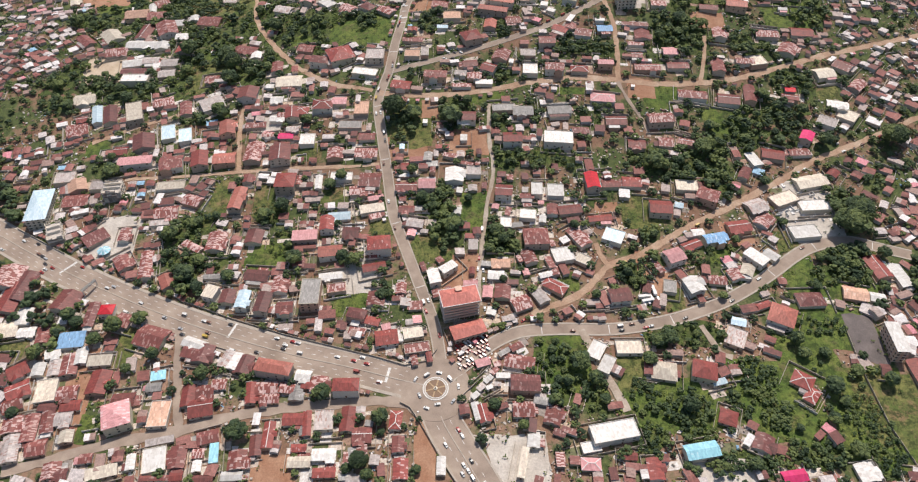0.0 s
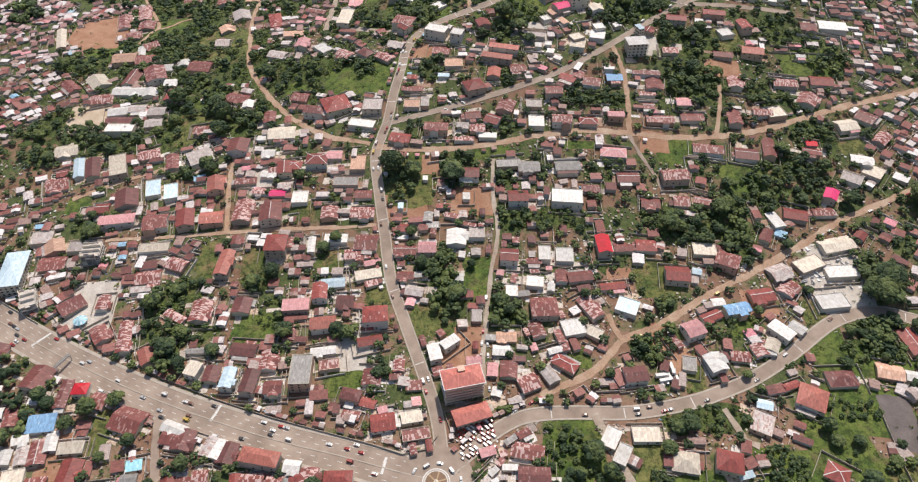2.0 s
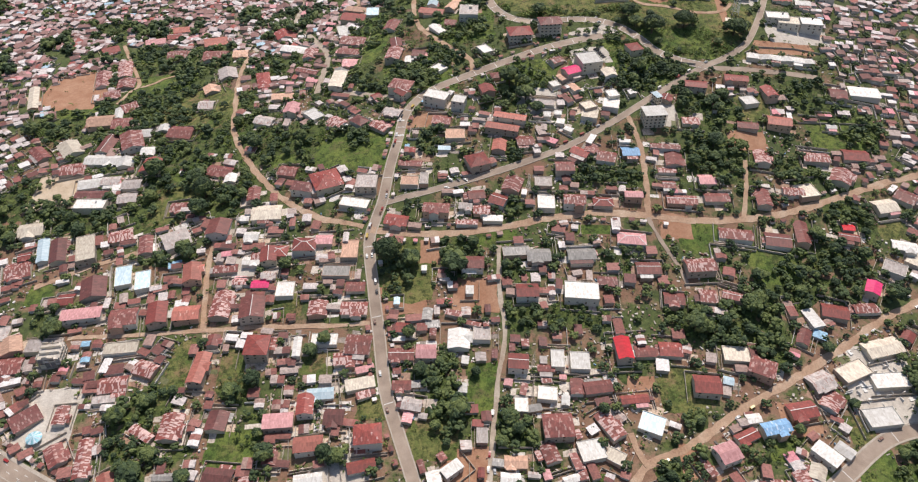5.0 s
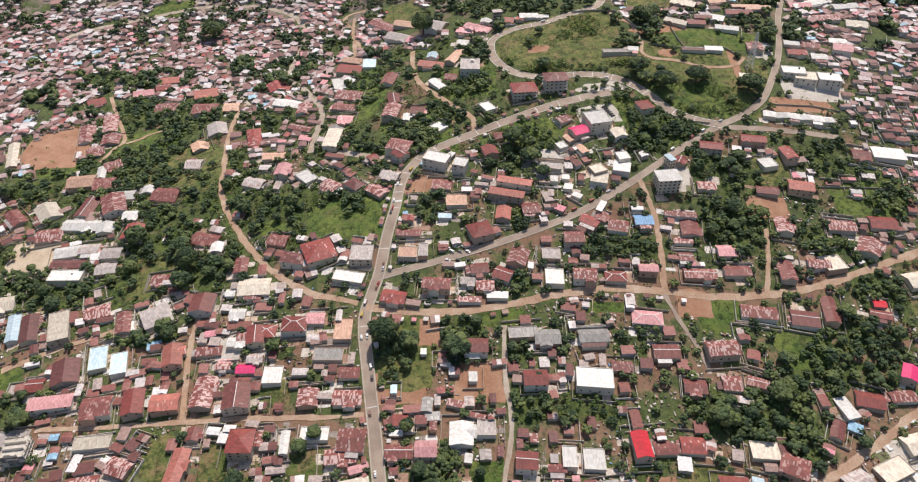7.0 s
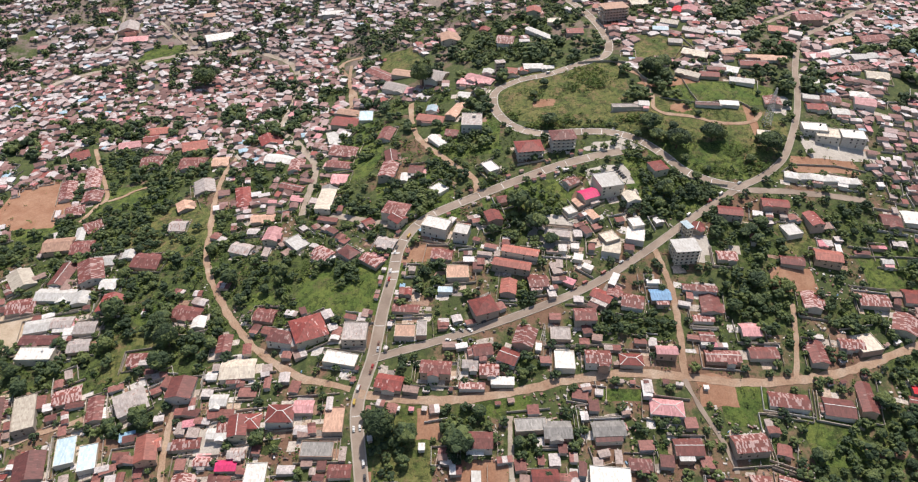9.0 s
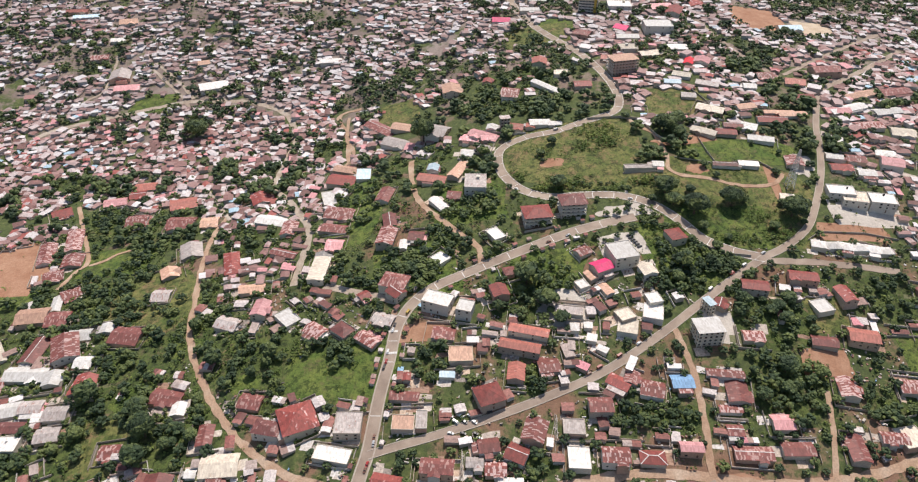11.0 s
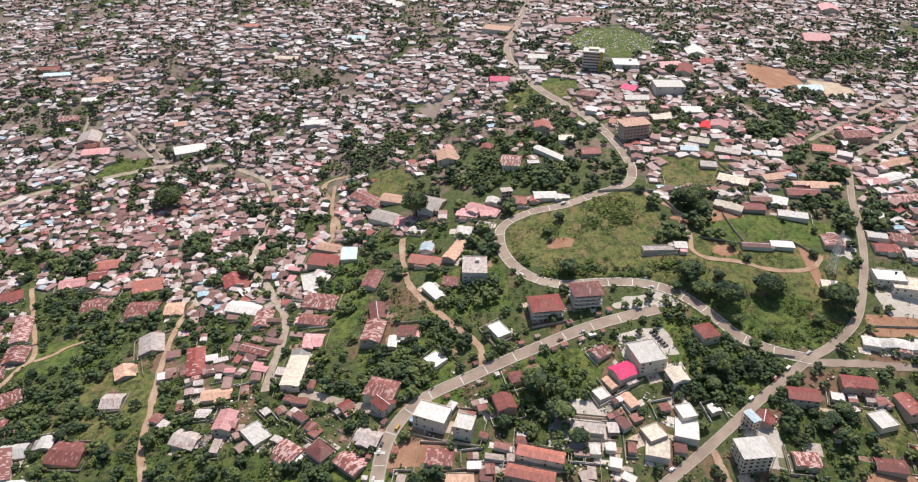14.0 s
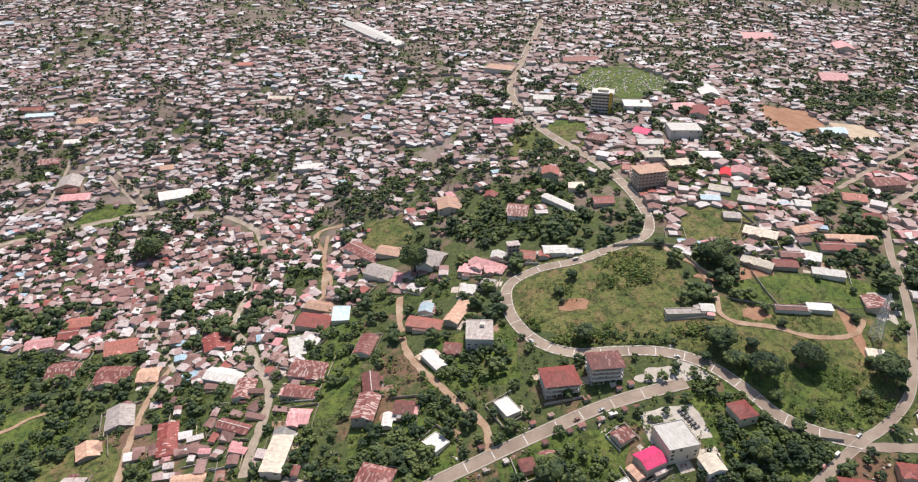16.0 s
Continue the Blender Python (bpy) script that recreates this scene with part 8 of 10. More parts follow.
# ---- roundabout ----
def roundabout(x, y):
    z = gz(x, y)
    v, f = [(x, y, z + 0.36)], []
    n = 48
    for r in (14, 23):
        for i in range(n):
            a = 6.28319 * i / n
            px, py = x + math.cos(a) * r, y + math.sin(a) * r
            v.append((px, py, gz(px, py) + 0.36))
    f += [(0, 1 + i, 1 + (i + 1) % n) for i in range(n)] + [(1 + i, 1 + n + i, 1 + n + (i + 1) % n, 1 + (i + 1) % n) for i in range(n)]
    v += [(a, b, c - 1.0) for a, b, c in v[1 + n :]]
    f += [(1 + n + i, 1 + 2 * n + i, 1 + 2 * n + (i + 1) % n, 1 + n + (i + 1) % n) for i in range(n)]
    tagged(new("junction", mesh("junction", v, f, ASPHALT)), "worn asphalt junction around the roundabout", "road", kind="structure")
    ob = tagged(new("roundabout"), "round traffic island with painted kerb rings and a small monument", "roundabout")
    tip, lean = (gz(x, y + 8) - gz(x, y - 8)) / 16, (gz(x + 8, y) - gz(x - 8, y)) / 16
    ob.matrix_basis = pose(x, y, z + 0.36, math.degrees(math.atan(tip)), -math.degrees(math.atan(lean)), 0)

    def ring(name, r0, r1, h0, h1, material, label):
        v, f = [], []
        for r, h in ((r0, -0.4), (r0, h1), (r1, h1), (r1, -0.4)):
            v += [(math.cos(6.28319 * i / n) * r, math.sin(6.28319 * i / n) * r, h) for i in range(n)]
        for k in range(3):
            f += [(k * n + i, k * n + (i + 1) % n, (k + 1) * n + (i + 1) % n, (k + 1) * n + i) for i in range(n)]
        part(name, mesh(name, v, [q[::-1] for q in f], material), ob, label)

    ring("kerb", 7.9, 8.5, 0, 0.25, PAINT, "white painted outer kerb ring")
    ring("kerb", 6.6, 7.05, 0, 0.35, PAINT, "white painted inner kerb ring")
    ring("walkway", 7.05, 7.9, 0, 0.12, PAVING, "grey paved ring")
    v = [(math.cos(6.28319 * i / n) * 6.6, math.sin(6.28319 * i / n) * 6.6, 0.3) for i in range(n)]
    part("island_floor", mesh("island_floor", v, [tuple(range(n))], plain("brown_tiles", (0.20, 0.11, 0.055))), ob, "brown paved island floor")
    for k in range(6):
        a = k * 60 + 15
        part("path", box_of("path", (1.2, -0.45, 0.2, 6.5, 0.45, 0.42), plain("tan_slabs", (0.40, 0.27, 0.14))), ob, "tan radial path", pose(0, 0, 0, 0, 0, a))
    part("plinth", mesh("plinth", *joined([tube((0, 0, 0.2), (0, 0, 0.9), 1.5, 1.3, 12), tube((0, 0, 0.9), (0, 0, 1.6), 0.8, 0.7, 12)]), PALE_WALL), ob, "stepped pale plinth")
    part("monument", mesh("monument", *joined([tube((0, 0, 1.6), (0, 0, 3.6), 0.35, 0.15, 8)]), STEEL), ob, "slim pale monument")


roundabout(-15.3, 262.2)


# ---- larger buildings ----
def block(x, y, w, d, rot, floors, roof, wall, label, storey=3.1, balconies=True, hipped=True, bays=None, name="apartment_block", overhang=0.9, core=None, fin=False):
    """A framed building of several floors: slabs, columns, recessed walls, windows and railings on every floor."""
    z = min(gz(x + a, y + b) for a in (-w / 3, w / 3) for b in (-d / 3, d / 3))
    ob = tagged(new(name), label, "building")
    ob.matrix_basis = pose(x, y, z, 0, 0, rot)
    TAKEN.append((x, y, w / 2, d / 2, radians(rot)))
    h = storey * floors
    deep = 1.9 if balconies else 0.7
    part("core", box_of("core", (-w / 2 + deep, -d / 2 + deep, -2.5, w / 2 - deep, d / 2 - deep, h), core or wall), ob)
    if fin:
        part("corner_panel", box_of("corner_panel", (w / 2 - 4.5, -d / 2 - 0.55, -2.0, w / 2 - 1.5, -d / 2 - 0.28, h + 1.0), YELLOW), ob, "yellow vertical corner panel")
        part("roof_house", box_of("roof_house", (-w / 4, -d / 4, h + 0.2, w / 4, d / 4, h + 2.6), PALE_WALL), ob)
    for k in range(floors + 1):
        e = 0.25 if balconies else -0.45
        part("floor_slab", box_of("floor_slab", (-w / 2 - e, -d / 2 - e, storey * k - (1.5 if fin else 0.3), w / 2 + e, d / 2 + e, storey * k), PALE_WALL if k else GREY_WALL), ob)
    nx_, ny_ = bays or max(2, round(w / 3.6)), max(2, round(d / 3.6))
    for a in range(nx_ + 1):
        for b in (-1, 1):
            u = -w / 2 + 0.2 + (w - 0.4) * a / nx_
            part("column", box_of("column", (u - 0.18, b * (d / 2 - 0.2) - 0.18, -2.5, u + 0.18, b * (d / 2 - 0.2) + 0.18, h - 0.3), wall), ob)
    for b in range(1, ny_):
        for a in (-1, 1):
            u = -d / 2 + 0.2 + (d - 0.4) * b / ny_
            part("column", box_of("column", (a * (w / 2 - 0.2) - 0.18, u - 0.18, -2.5, a * (w / 2 - 0.2) + 0.18, u + 0.18, h - 0.3), wall), ob)
    for k in range(floors):
        for a in range(nx_):
            u = -w / 2 + (w) * (a + 0.5) / nx_
            part("window", WINDOW, ob, at=pose(u, -d / 2 + deep - 0.02, storey * k + 1.4) @ Matrix.Diagonal((1.25, 1, 1.1, 1)))
            if balconies and k:
                part("balustrade", box_of("balustrade", (u - w / nx_ / 2 + 0.25, -d / 2 - 0.1, storey * k, u + w / nx_ / 2 - 0.25, -d / 2, storey * k + 0.95), wall), ob)
        for b in range(ny_):
            u = -d / 2 + d * (b + 0.5) / ny_
            for sgn in (-1, 1):
                part("window", WINDOW, ob, at=pose(0, 0, 0, 0, 0, 90 * sgn) @ pose(u * sgn, -w / 2 + deep - 0.02, storey * k + 1.5))
    if hipped:
        lid = part("roof", mesh("roof", *(hip(w, d, h + 0.1, 0.22 * d, overhang) if w >= d else hip(w, d, h + 0.1, 0.2 * w, overhang)), ROOFS[roof]), ob)
    else:
        lid = part("roof", box_of("roof", (-w / 2 - 0.3, -d / 2 - 0.3, h, w / 2 + 0.3, d / 2 + 0.3, h + 0.25), ROOFS[roof]), ob)
    if hipped and floors > 5:
        a, b = w / 2 + overhang + 0.05, d / 2 + overhang + 0.05
        for r in ((-a, -b, a, -b + 0.4), (-a, b - 0.4, a, b), (-a, -b + 0.4, -a + 0.4, b - 0.4), (a - 0.4, -b + 0.4, a, b - 0.4)):
            part("roof_rim", box_of("roof_rim", (r[0], r[1], h - 0.1, r[2], r[3], h + 0.35), WHITE_TRIM), lid, "pale rim along the roof edge")
        part("stair_house", mesh("stair_house", *boxes([(-2.0, d / 2 - 5.0, h, 2.0, d / 2 - 1.2, h + 3.6), (-2.3, d / 2 - 5.3, h + 3.6, 2.3, d / 2 - 0.9, h + 3.85)]), wall), lid)
    return ob


block(0.5, 321.8, 25.3, 14.2, 13, 6, 't', TAN_WALL, 'six-storey tan apartment block with salmon-red hipped roof', 2.9)
block(6.4, 303.1, 22.4, 10.5, 19, 2, 't', TAN_WALL, 'two-storey market hall with salmon-red roof beside the junction', 3.2, False)
block(293.9, 292.7, 8.8, 24.8, -3, 4, 'w', TAN_WALL, 'four-storey tan block with a white sheet roof', 3.0, False, False)
block(52.6, 748.5, 21.0, 16.5, 8, 3, 'r', PALE_WALL, 'three-storey pale house with dark red roof and balconies', 3.1)
block(80.5, 755.0, 19.6, 14.6, 6, 4, 'd', PALE_WALL, 'four-storey house with dark maroon roof and balconies', 3.1)
block(157.0, 637.0, 18.1, 14.6, 6, 4, 'w', PALE_WALL, 'four-storey grey-white block with a white roof', 3.0, False, False)
block(163.0, 658.3, 5.4, 9.1, 22, 3, 'l', PALE_WALL, 'three-storey pale block with a pale blue roof', 2.9, False, False)
block(146.9, 1138.4, 22.4, 14.7, -13, 7, 'w', PALE_WALL, 'eight-storey dark glass office tower with yellow corner panel', 3.2, False, False, core=TOWER_GLASS, fin=True)
block(35.1, 888.3, 9.3, 6.6, 12, 4, 'z', GREY_WALL, 'four-storey bare grey concrete block', 3.1, False, False)



def unfinished_block(x, y, w, d, rot, floors, label):
    """A bare concrete frame: slabs on columns, half of its block walls up, stubs of columns on the top slab."""
    rnd = random.Random(int(x * 7 + y))
    ob = tagged(new("unfinished_building"), label, "building site")
    ob.matrix_basis = pose(x, y, gz(x, y), 0, 0, rot)
    TAKEN.append((x, y, w / 2, d / 2, radians(rot)))
    nx_, ny_ = max(3, round(w / 3.4)), max(3, round(d / 3.4))
    spots = [(-w / 2 + 0.3 + (w - 0.6) * i / nx_, -d / 2 + 0.3 + (d - 0.6) * j / ny_) for i in range(nx_ + 1) for j in range(ny_ + 1) if i in (0, nx_) or j in (0, ny_)]
    for k in range(floors):
        part("floor_slab", box_of("floor_slab", (-w / 2, -d / 2, 3.0 * k - (1.5 if k == 0 else 0.25), w / 2, d / 2, 3.0 * k), APRON), ob)
        for u, v in spots:
            part("column", box_of("column", (u - 0.17, v - 0.17, 3.0 * k, u + 0.17, v + 0.17, 3.0 * k + (2.75 if k < floors - 1 else rnd.uniform(1.2, 2.75))), APRON), ob)
        for i in range(nx_):
            u = -w / 2 + 0.3 + (w - 0.6) * i / nx_
            if rnd.random() < 0.55:
                for v in (-d / 2 + 0.2, d / 2 - 0.4):
                    part("block_wall", box_of("block_wall", (u + 0.2, v, 3.0 * k, u + w / nx_ - 0.2, v + 0.2, 3.0 * k + rnd.choice((0.9, 1.6, 2.7))), PALE_WALL), ob)
        for j in range(ny_):
            u = -d / 2 + 0.3 + (d - 0.6) * j / ny_
            if rnd.random() < 0.55:
                part("block_wall", box_of("block_wall", (-w / 2 + 0.2, u + 0.2, 3.0 * k, -w / 2 + 0.4, u + d / ny_ - 0.2, 3.0 * k + rnd.choice((0.9, 1.6, 2.7))), PALE_WALL), ob)
    for j in range(2):
        part("inner_wall", box_of("inner_wall", (-w / 2 + 1, -d / 6 + j * d / 3, 3.0 * (floors - 1), w / 2 - 1, -d / 6 + j * d / 3 + 0.2, 3.0 * (floors - 1) + 2.2), PALE_WALL), ob)
    return ob


unfinished_block(-283.1, 443.0, 15.0, 15.0, 8, 4, "unfinished four-storey concrete frame with bare columns and slabs")
unfinished_block(-318.2, 401.8, 11.6, 19.3, 25, 3, "unfinished pale concrete frame beside the carriageway")
block(-338.1, 427.2, 15.5, 35.6, 10, 4, 'l', PALE_WALL, 'tall pale hall with a wide pale blue sheet roof', 2.8, False, True)

block(156.9, 973.6, 27.0, 17.0, 14, 5, 'k', TAN_WALL, 'five-storey tan apartment house with rows of balconies', 3.0, True, False)

# ---- mast on the hill ----
def mast(x, y, height=34.0):
    ob = tagged(new("lattice_mast"), "tall white lattice steel mast on a grassy hill", "mast")
    ob.matrix_basis = pose(x, y, gz(x, y) - 0.3)

    def leg(z, k):
        s = 2.6 * (1 - z / height) + 0.5
        return ((-s, -s, z), (s, -s, z), (s, s, z), (-s, s, z))[k]

    for k in range(4):
        part("leg", mesh("leg", *tube(leg(0, k), leg(height, k), 0.28, 0.18, 5), WHITE_TRIM), ob)
    n = 10
    for i in range(n):
        a, b = height * i / n, height * (i + 1) / n
        for k in range(4):
            part("brace", mesh("brace", *tube(leg(a, k), leg(b, (k + 1) % 4), 0.13, 0.13, 4), WHITE_TRIM), ob)
            part("tie", mesh("tie", *tube(leg(b, k), leg(b, (k + 1) % 4), 0.11, 0.11, 4), WHITE_TRIM), ob)
    for k, (z, a) in enumerate(((height * 0.82, 200), (height * 0.9, 320), (height * 0.7, 260))):
        part("dish", mesh("dish", *joined([tube((0, 0, 0), (0, 0.5, 0), 1.1, 0.25, 12)]), WHITE_TRIM), ob, "white dish antenna", pose(0, 0, z, 0, 0, a) @ pose(0, -1.6, 0))


mast(259.7, 781.8)

# ---- gantry over the highway ----
def gantry(x, y, rot, span):
    ob = tagged(new("road_gantry"), "pale steel footbridge gantry over the carriageway", "gantry")
    ob.matrix_basis = pose(x, y, gz(x, y), 0, 0, rot)
    for u in (-span / 2, span / 2):
        part("post", box_of("post", (u - 0.3, -0.3, -0.5, u + 0.3, 0.3, 5.6), STEEL), ob)
    part("deck", box_of("deck", (-span / 2 - 0.5, -0.8, 5.6, span / 2 + 0.5, 0.8, 5.9), CONCRETE), ob)
    for v in (-0.8, 0.72):
        part("railing", box_of("railing", (-span / 2 - 0.5, v, 5.9, span / 2 + 0.5, v + 0.08, 6.9), STEEL), ob)


gantry(-272.4, 348.0, 61, 11.8)


def pavilion(x, y, r):
    """A round open kiosk with a striped conical roof."""
    ob = tagged(new("pavilion"), "round kiosk with a pale blue conical roof", "kiosk")
    ob.matrix_basis = pose(x, y, gz(x, y))
    n = 16
    for k in range(n):
        a, b = 6.28319 * k / n, 6.28319 * (k + 1) / n
        v = [(0, 0, 5.0), (math.cos(a) * r, math.sin(a) * r, 3.0), (math.cos(b) * r, math.sin(b) * r, 3.0), (math.cos(b) * r, math.sin(b) * r, 2.9), (math.cos(a) * r, math.sin(a) * r, 2.9)]
        part("roof_panel", mesh("roof_panel", v, [(0, 1, 2), (1, 4, 3, 2)], ROOFS["l"] if k % 2 else ROOFS["c"]), ob)
    for k in range(8):
        a = 6.28319 * k / 8
        part("post", box_of("post", (-0.12, -0.12, -0.5, 0.12, 0.12, 3.0), STEEL), ob, at=pose(math.cos(a) * r * 0.85, math.sin(a) * r * 0.85, 0))


pavilion(-273.4, 383.4, 5.0)

# ---- traffic and parked vehicles ----
for off, back, n, seed in ((-9.0, False, 7, 1), (-5.4, False, 8, 2), (-2.0, False, 6, 3), (2.0, True, 7, 4), (5.4, True, 9, 5), (9.0, True, 7, 6)):
    traffic(HW, off, 0.02, 0.97, n, seed, 0.2, back)
for off, back, n, seed in ((-6, False, 4, 7), (-2.5, False, 4, 8), (2.5, True, 4, 9), (6, True, 4, 10)):
    traffic(HS, off, 0.2, 0.98, n, seed, 0.22, back)
traffic(LINES["north_road"], 2.0, 0.05, 0.95, 14, 11, 0.26)
traffic(LINES["north_road"], -2.0, 0.05, 0.95, 12, 12, 0.26, True)
traffic(LINES["east_road"], 2.0, 0.2, 0.95, 5, 13, 0.26)
traffic(LINES["east_road"], -2.0, 0.2, 0.95, 6, 14, 0.26, True)
traffic(LINES["hill_road"], 2.0, 0.05, 0.9, 8, 15, 0.3)
traffic(LINES["ridge_road"], 3.4, 0.1, 0.5, 10, 16, 0.3)
traffic(LINES["diagonal_track"], -2.6, 0.15, 0.9, 14, 17, 0.24)
traffic(LINES["narrow_lane"], 1.2, 0.05, 0.4, 6, 18, 0.24)
rng = random.Random(77)
for k in range(9):
    a = k * 40 + rng.uniform(-8, 8)
    r = rng.choice((11.5, 15.0))
    vehicle(-15.3 + math.cos(radians(a)) * r, 262.2 + math.sin(radians(a)) * r, a - 90, rng.choice((0, 0, 1, 2, 3)), 0.38)
def trailer(x, y, rot):
    """A long white box trailer on two axles, parked in a yard."""
    ob = tagged(new("trailer"), "long white box trailer parked on bare earth", "trailer", "trailers in the yard")
    ob.matrix_basis = pose(x, y, gz(x, y) + 0.1, 0, 0, rot)
    part("body", mesh("body", *boxes([(-4.4, -1.1, 0.95, 4.4, 1.1, 3.1), (-4.45, -1.14, 3.0, 4.45, 1.14, 3.14), (-4.45, -1.14, 0.9, 4.45, 1.14, 1.05)]), WHITE_TRIM), ob)
    part("chassis", box_of("chassis", (-4.2, -0.5, 0.6, 4.2, 0.5, 0.92), STEEL), ob, "steel chassis beam")
    for u in (-3.0, -1.9):
        for q in (-1.0, 0.7):
            part("wheel", mesh("wheel", *tube((u, q, 0.4), (u, q + 0.3, 0.4), 0.48, 0.48, 10), TYRE), ob, "black rubber wheel")
    part("landing_leg", box_of("landing_leg", (2.6, -0.5, -0.2, 2.8, 0.5, 0.7), STEEL), ob, "steel landing leg")


for x, y, rot in ((132.0, 331.5, 8), (134.0, 328.0, 12), (139.5, 336.5, 96)):
    trailer(x, y, rot)
vehicle(-1.2, 293.2, -41, 6, 0.06, 0.80)
vehicle(-0.4, 289.7, -39, 4, 0.06, 0.80)
vehicle(0.5, 283.1, -41, 6, 0.06, 0.80)
vehicle(0.4, 279.4, -36, 0, 0.06, 0.80)
vehicle(0.8, 276.3, -39, 7, 0.06, 0.80)
vehicle(1.9, 294.4, -40, 6, 0.06, 0.80)
vehicle(2.4, 290.9, -44, 4, 0.06, 0.80)
vehicle(2.9, 284.6, -39, 7, 0.06, 0.80)
vehicle(4.0, 277.8, -38, 6, 0.06, 0.80)
vehicle(4.4, 295.4, -34, 1, 0.06, 0.80)
vehicle(5.2, 291.6, -47, 6, 0.06, 0.80)
vehicle(5.2, 288.6, -40, 6, 0.06, 0.80)
vehicle(5.5, 285.0, -40, 7, 0.06, 0.80)
vehicle(6.2, 281.9, -39, 1, 0.06, 0.80)
vehicle(6.6, 279.1, -36, 6, 0.06, 0.80)
vehicle(6.9, 296.4, -32, 1, 0.06, 0.80)
vehicle(8.0, 293.3, -35, 0, 0.06, 0.80)
vehicle(7.8, 289.7, -32, 4, 0.06, 0.80)
vehicle(8.8, 283.0, -48, 1, 0.06, 0.80)
vehicle(9.8, 279.5, -38, 4, 0.06, 0.80)
vehicle(9.9, 297.3, -42, 6, 0.06, 0.80)
vehicle(10.8, 294.2, -38, 4, 0.06, 0.80)
vehicle(11.1, 287.7, -36, 6, 0.06, 0.80)
vehicle(12.1, 280.9, -33, 1, 0.06, 0.80)
vehicle(13.0, 298.9, -43, 4, 0.06, 0.80)
vehicle(12.9, 295.2, -47, 7, 0.06, 0.80)
vehicle(13.6, 291.9, -34, 6, 0.06, 0.80)
vehicle(14.0, 288.6, -36, 6, 0.06, 0.80)
vehicle(14.8, 284.9, -43, 6, 0.06, 0.80)
vehicle(14.7, 281.8, -34, 6, 0.06, 0.80)
vehicle(15.8, 300.3, -41, 1, 0.06, 0.80)
vehicle(15.9, 296.2, -47, 6, 0.06, 0.80)
vehicle(16.6, 292.8, -38, 4, 0.06, 0.80)
vehicle(16.6, 289.4, -36, 6, 0.06, 0.80)
vehicle(17.2, 286.2, -33, 1, 0.06, 0.80)
vehicle(17.7, 283.1, -45, 4, 0.06, 0.80)
vehicle(18.5, 301.1, -38, 6, 0.06, 0.80)
vehicle(18.5, 297.3, -46, 6, 0.06, 0.80)
vehicle(19.7, 294.1, -32, 4, 0.06, 0.80)
vehicle(19.9, 290.9, -36, 1, 0.06, 0.80)
vehicle(20.8, 283.9, -33, 4, 0.06, 0.80)
vehicle(131.3, 325.7, -80, 1, 0.06)
vehicle(134.8, 327.2, -82, 1, 0.06)
vehicle(138.3, 328.6, -82, 1, 0.06)
vehicle(141.8, 330.1, -82, 1, 0.06)
vehicle(145.3, 331.5, -82, 1, 0.06)
vehicle(135.7, 334.8, -71, 1, 0.06)
vehicle(136.9, 331.9, -71, 1, 0.06)
vehicle(138.0, 329.0, -71, 1, 0.06)
vehicle(139.2, 326.1, -70, 1, 0.06)
vehicle(140.3, 323.2, -70, 1, 0.06)
vehicle(-13.0, 573.2, -15, 0, 0.06)
vehicle(-10.5, 570.1, -15, 0, 0.06)
vehicle(-8.0, 567.0, -15, 0, 0.06)
vehicle(-5.4, 572.7, -15, 2, 0.06)
vehicle(-3.0, 569.6, -14, 0, 0.06)
vehicle(-0.5, 566.6, -15, 0, 0.06)
vehicle(2.1, 572.3, -15, 2, 0.06)
vehicle(4.5, 569.2, -14, 0, 0.06)
vehicle(7.0, 566.2, -14, 0, 0.06)
vehicle(-13.1, 584.7, -37, 3, 0.06)
vehicle(-10.1, 580.4, -36, 1, 0.06)
vehicle(-7.1, 584.3, -38, 0, 0.06)
vehicle(-4.2, 580.0, -36, 2, 0.06)
vehicle(-1.2, 583.9, -37, 0, 0.06)
vehicle(1.7, 579.7, -36, 0, 0.06)
vehicle(119.9, 725.5, 23, 2, 0.06)
vehicle(121.1, 723.2, 23, 2, 0.06)
vehicle(122.4, 720.9, 23, 2, 0.06)
vehicle(123.7, 718.7, 22, 2, 0.06)
vehicle(124.9, 716.4, 23, 2, 0.06)
vehicle(126.2, 714.2, 23, 2, 0.06)
vehicle(17.8, 356.0, -87, 3, 0.06)
vehicle(17.9, 347.6, -87, 0, 0.06)
vehicle(18.0, 339.3, -87, 3, 0.06)
vehicle(18.1, 331.2, -87, 2, 0.06)
vehicle(18.2, 323.3, -87, 3, 0.06)
vehicle(34.1, 307.7, -147, 0, 0.06)
vehicle(39.6, 310.4, -148, 2, 0.06)
vehicle(45.0, 313.2, -147, 4, 0.06)
vehicle(50.5, 316.0, -148, 4, 0.06)


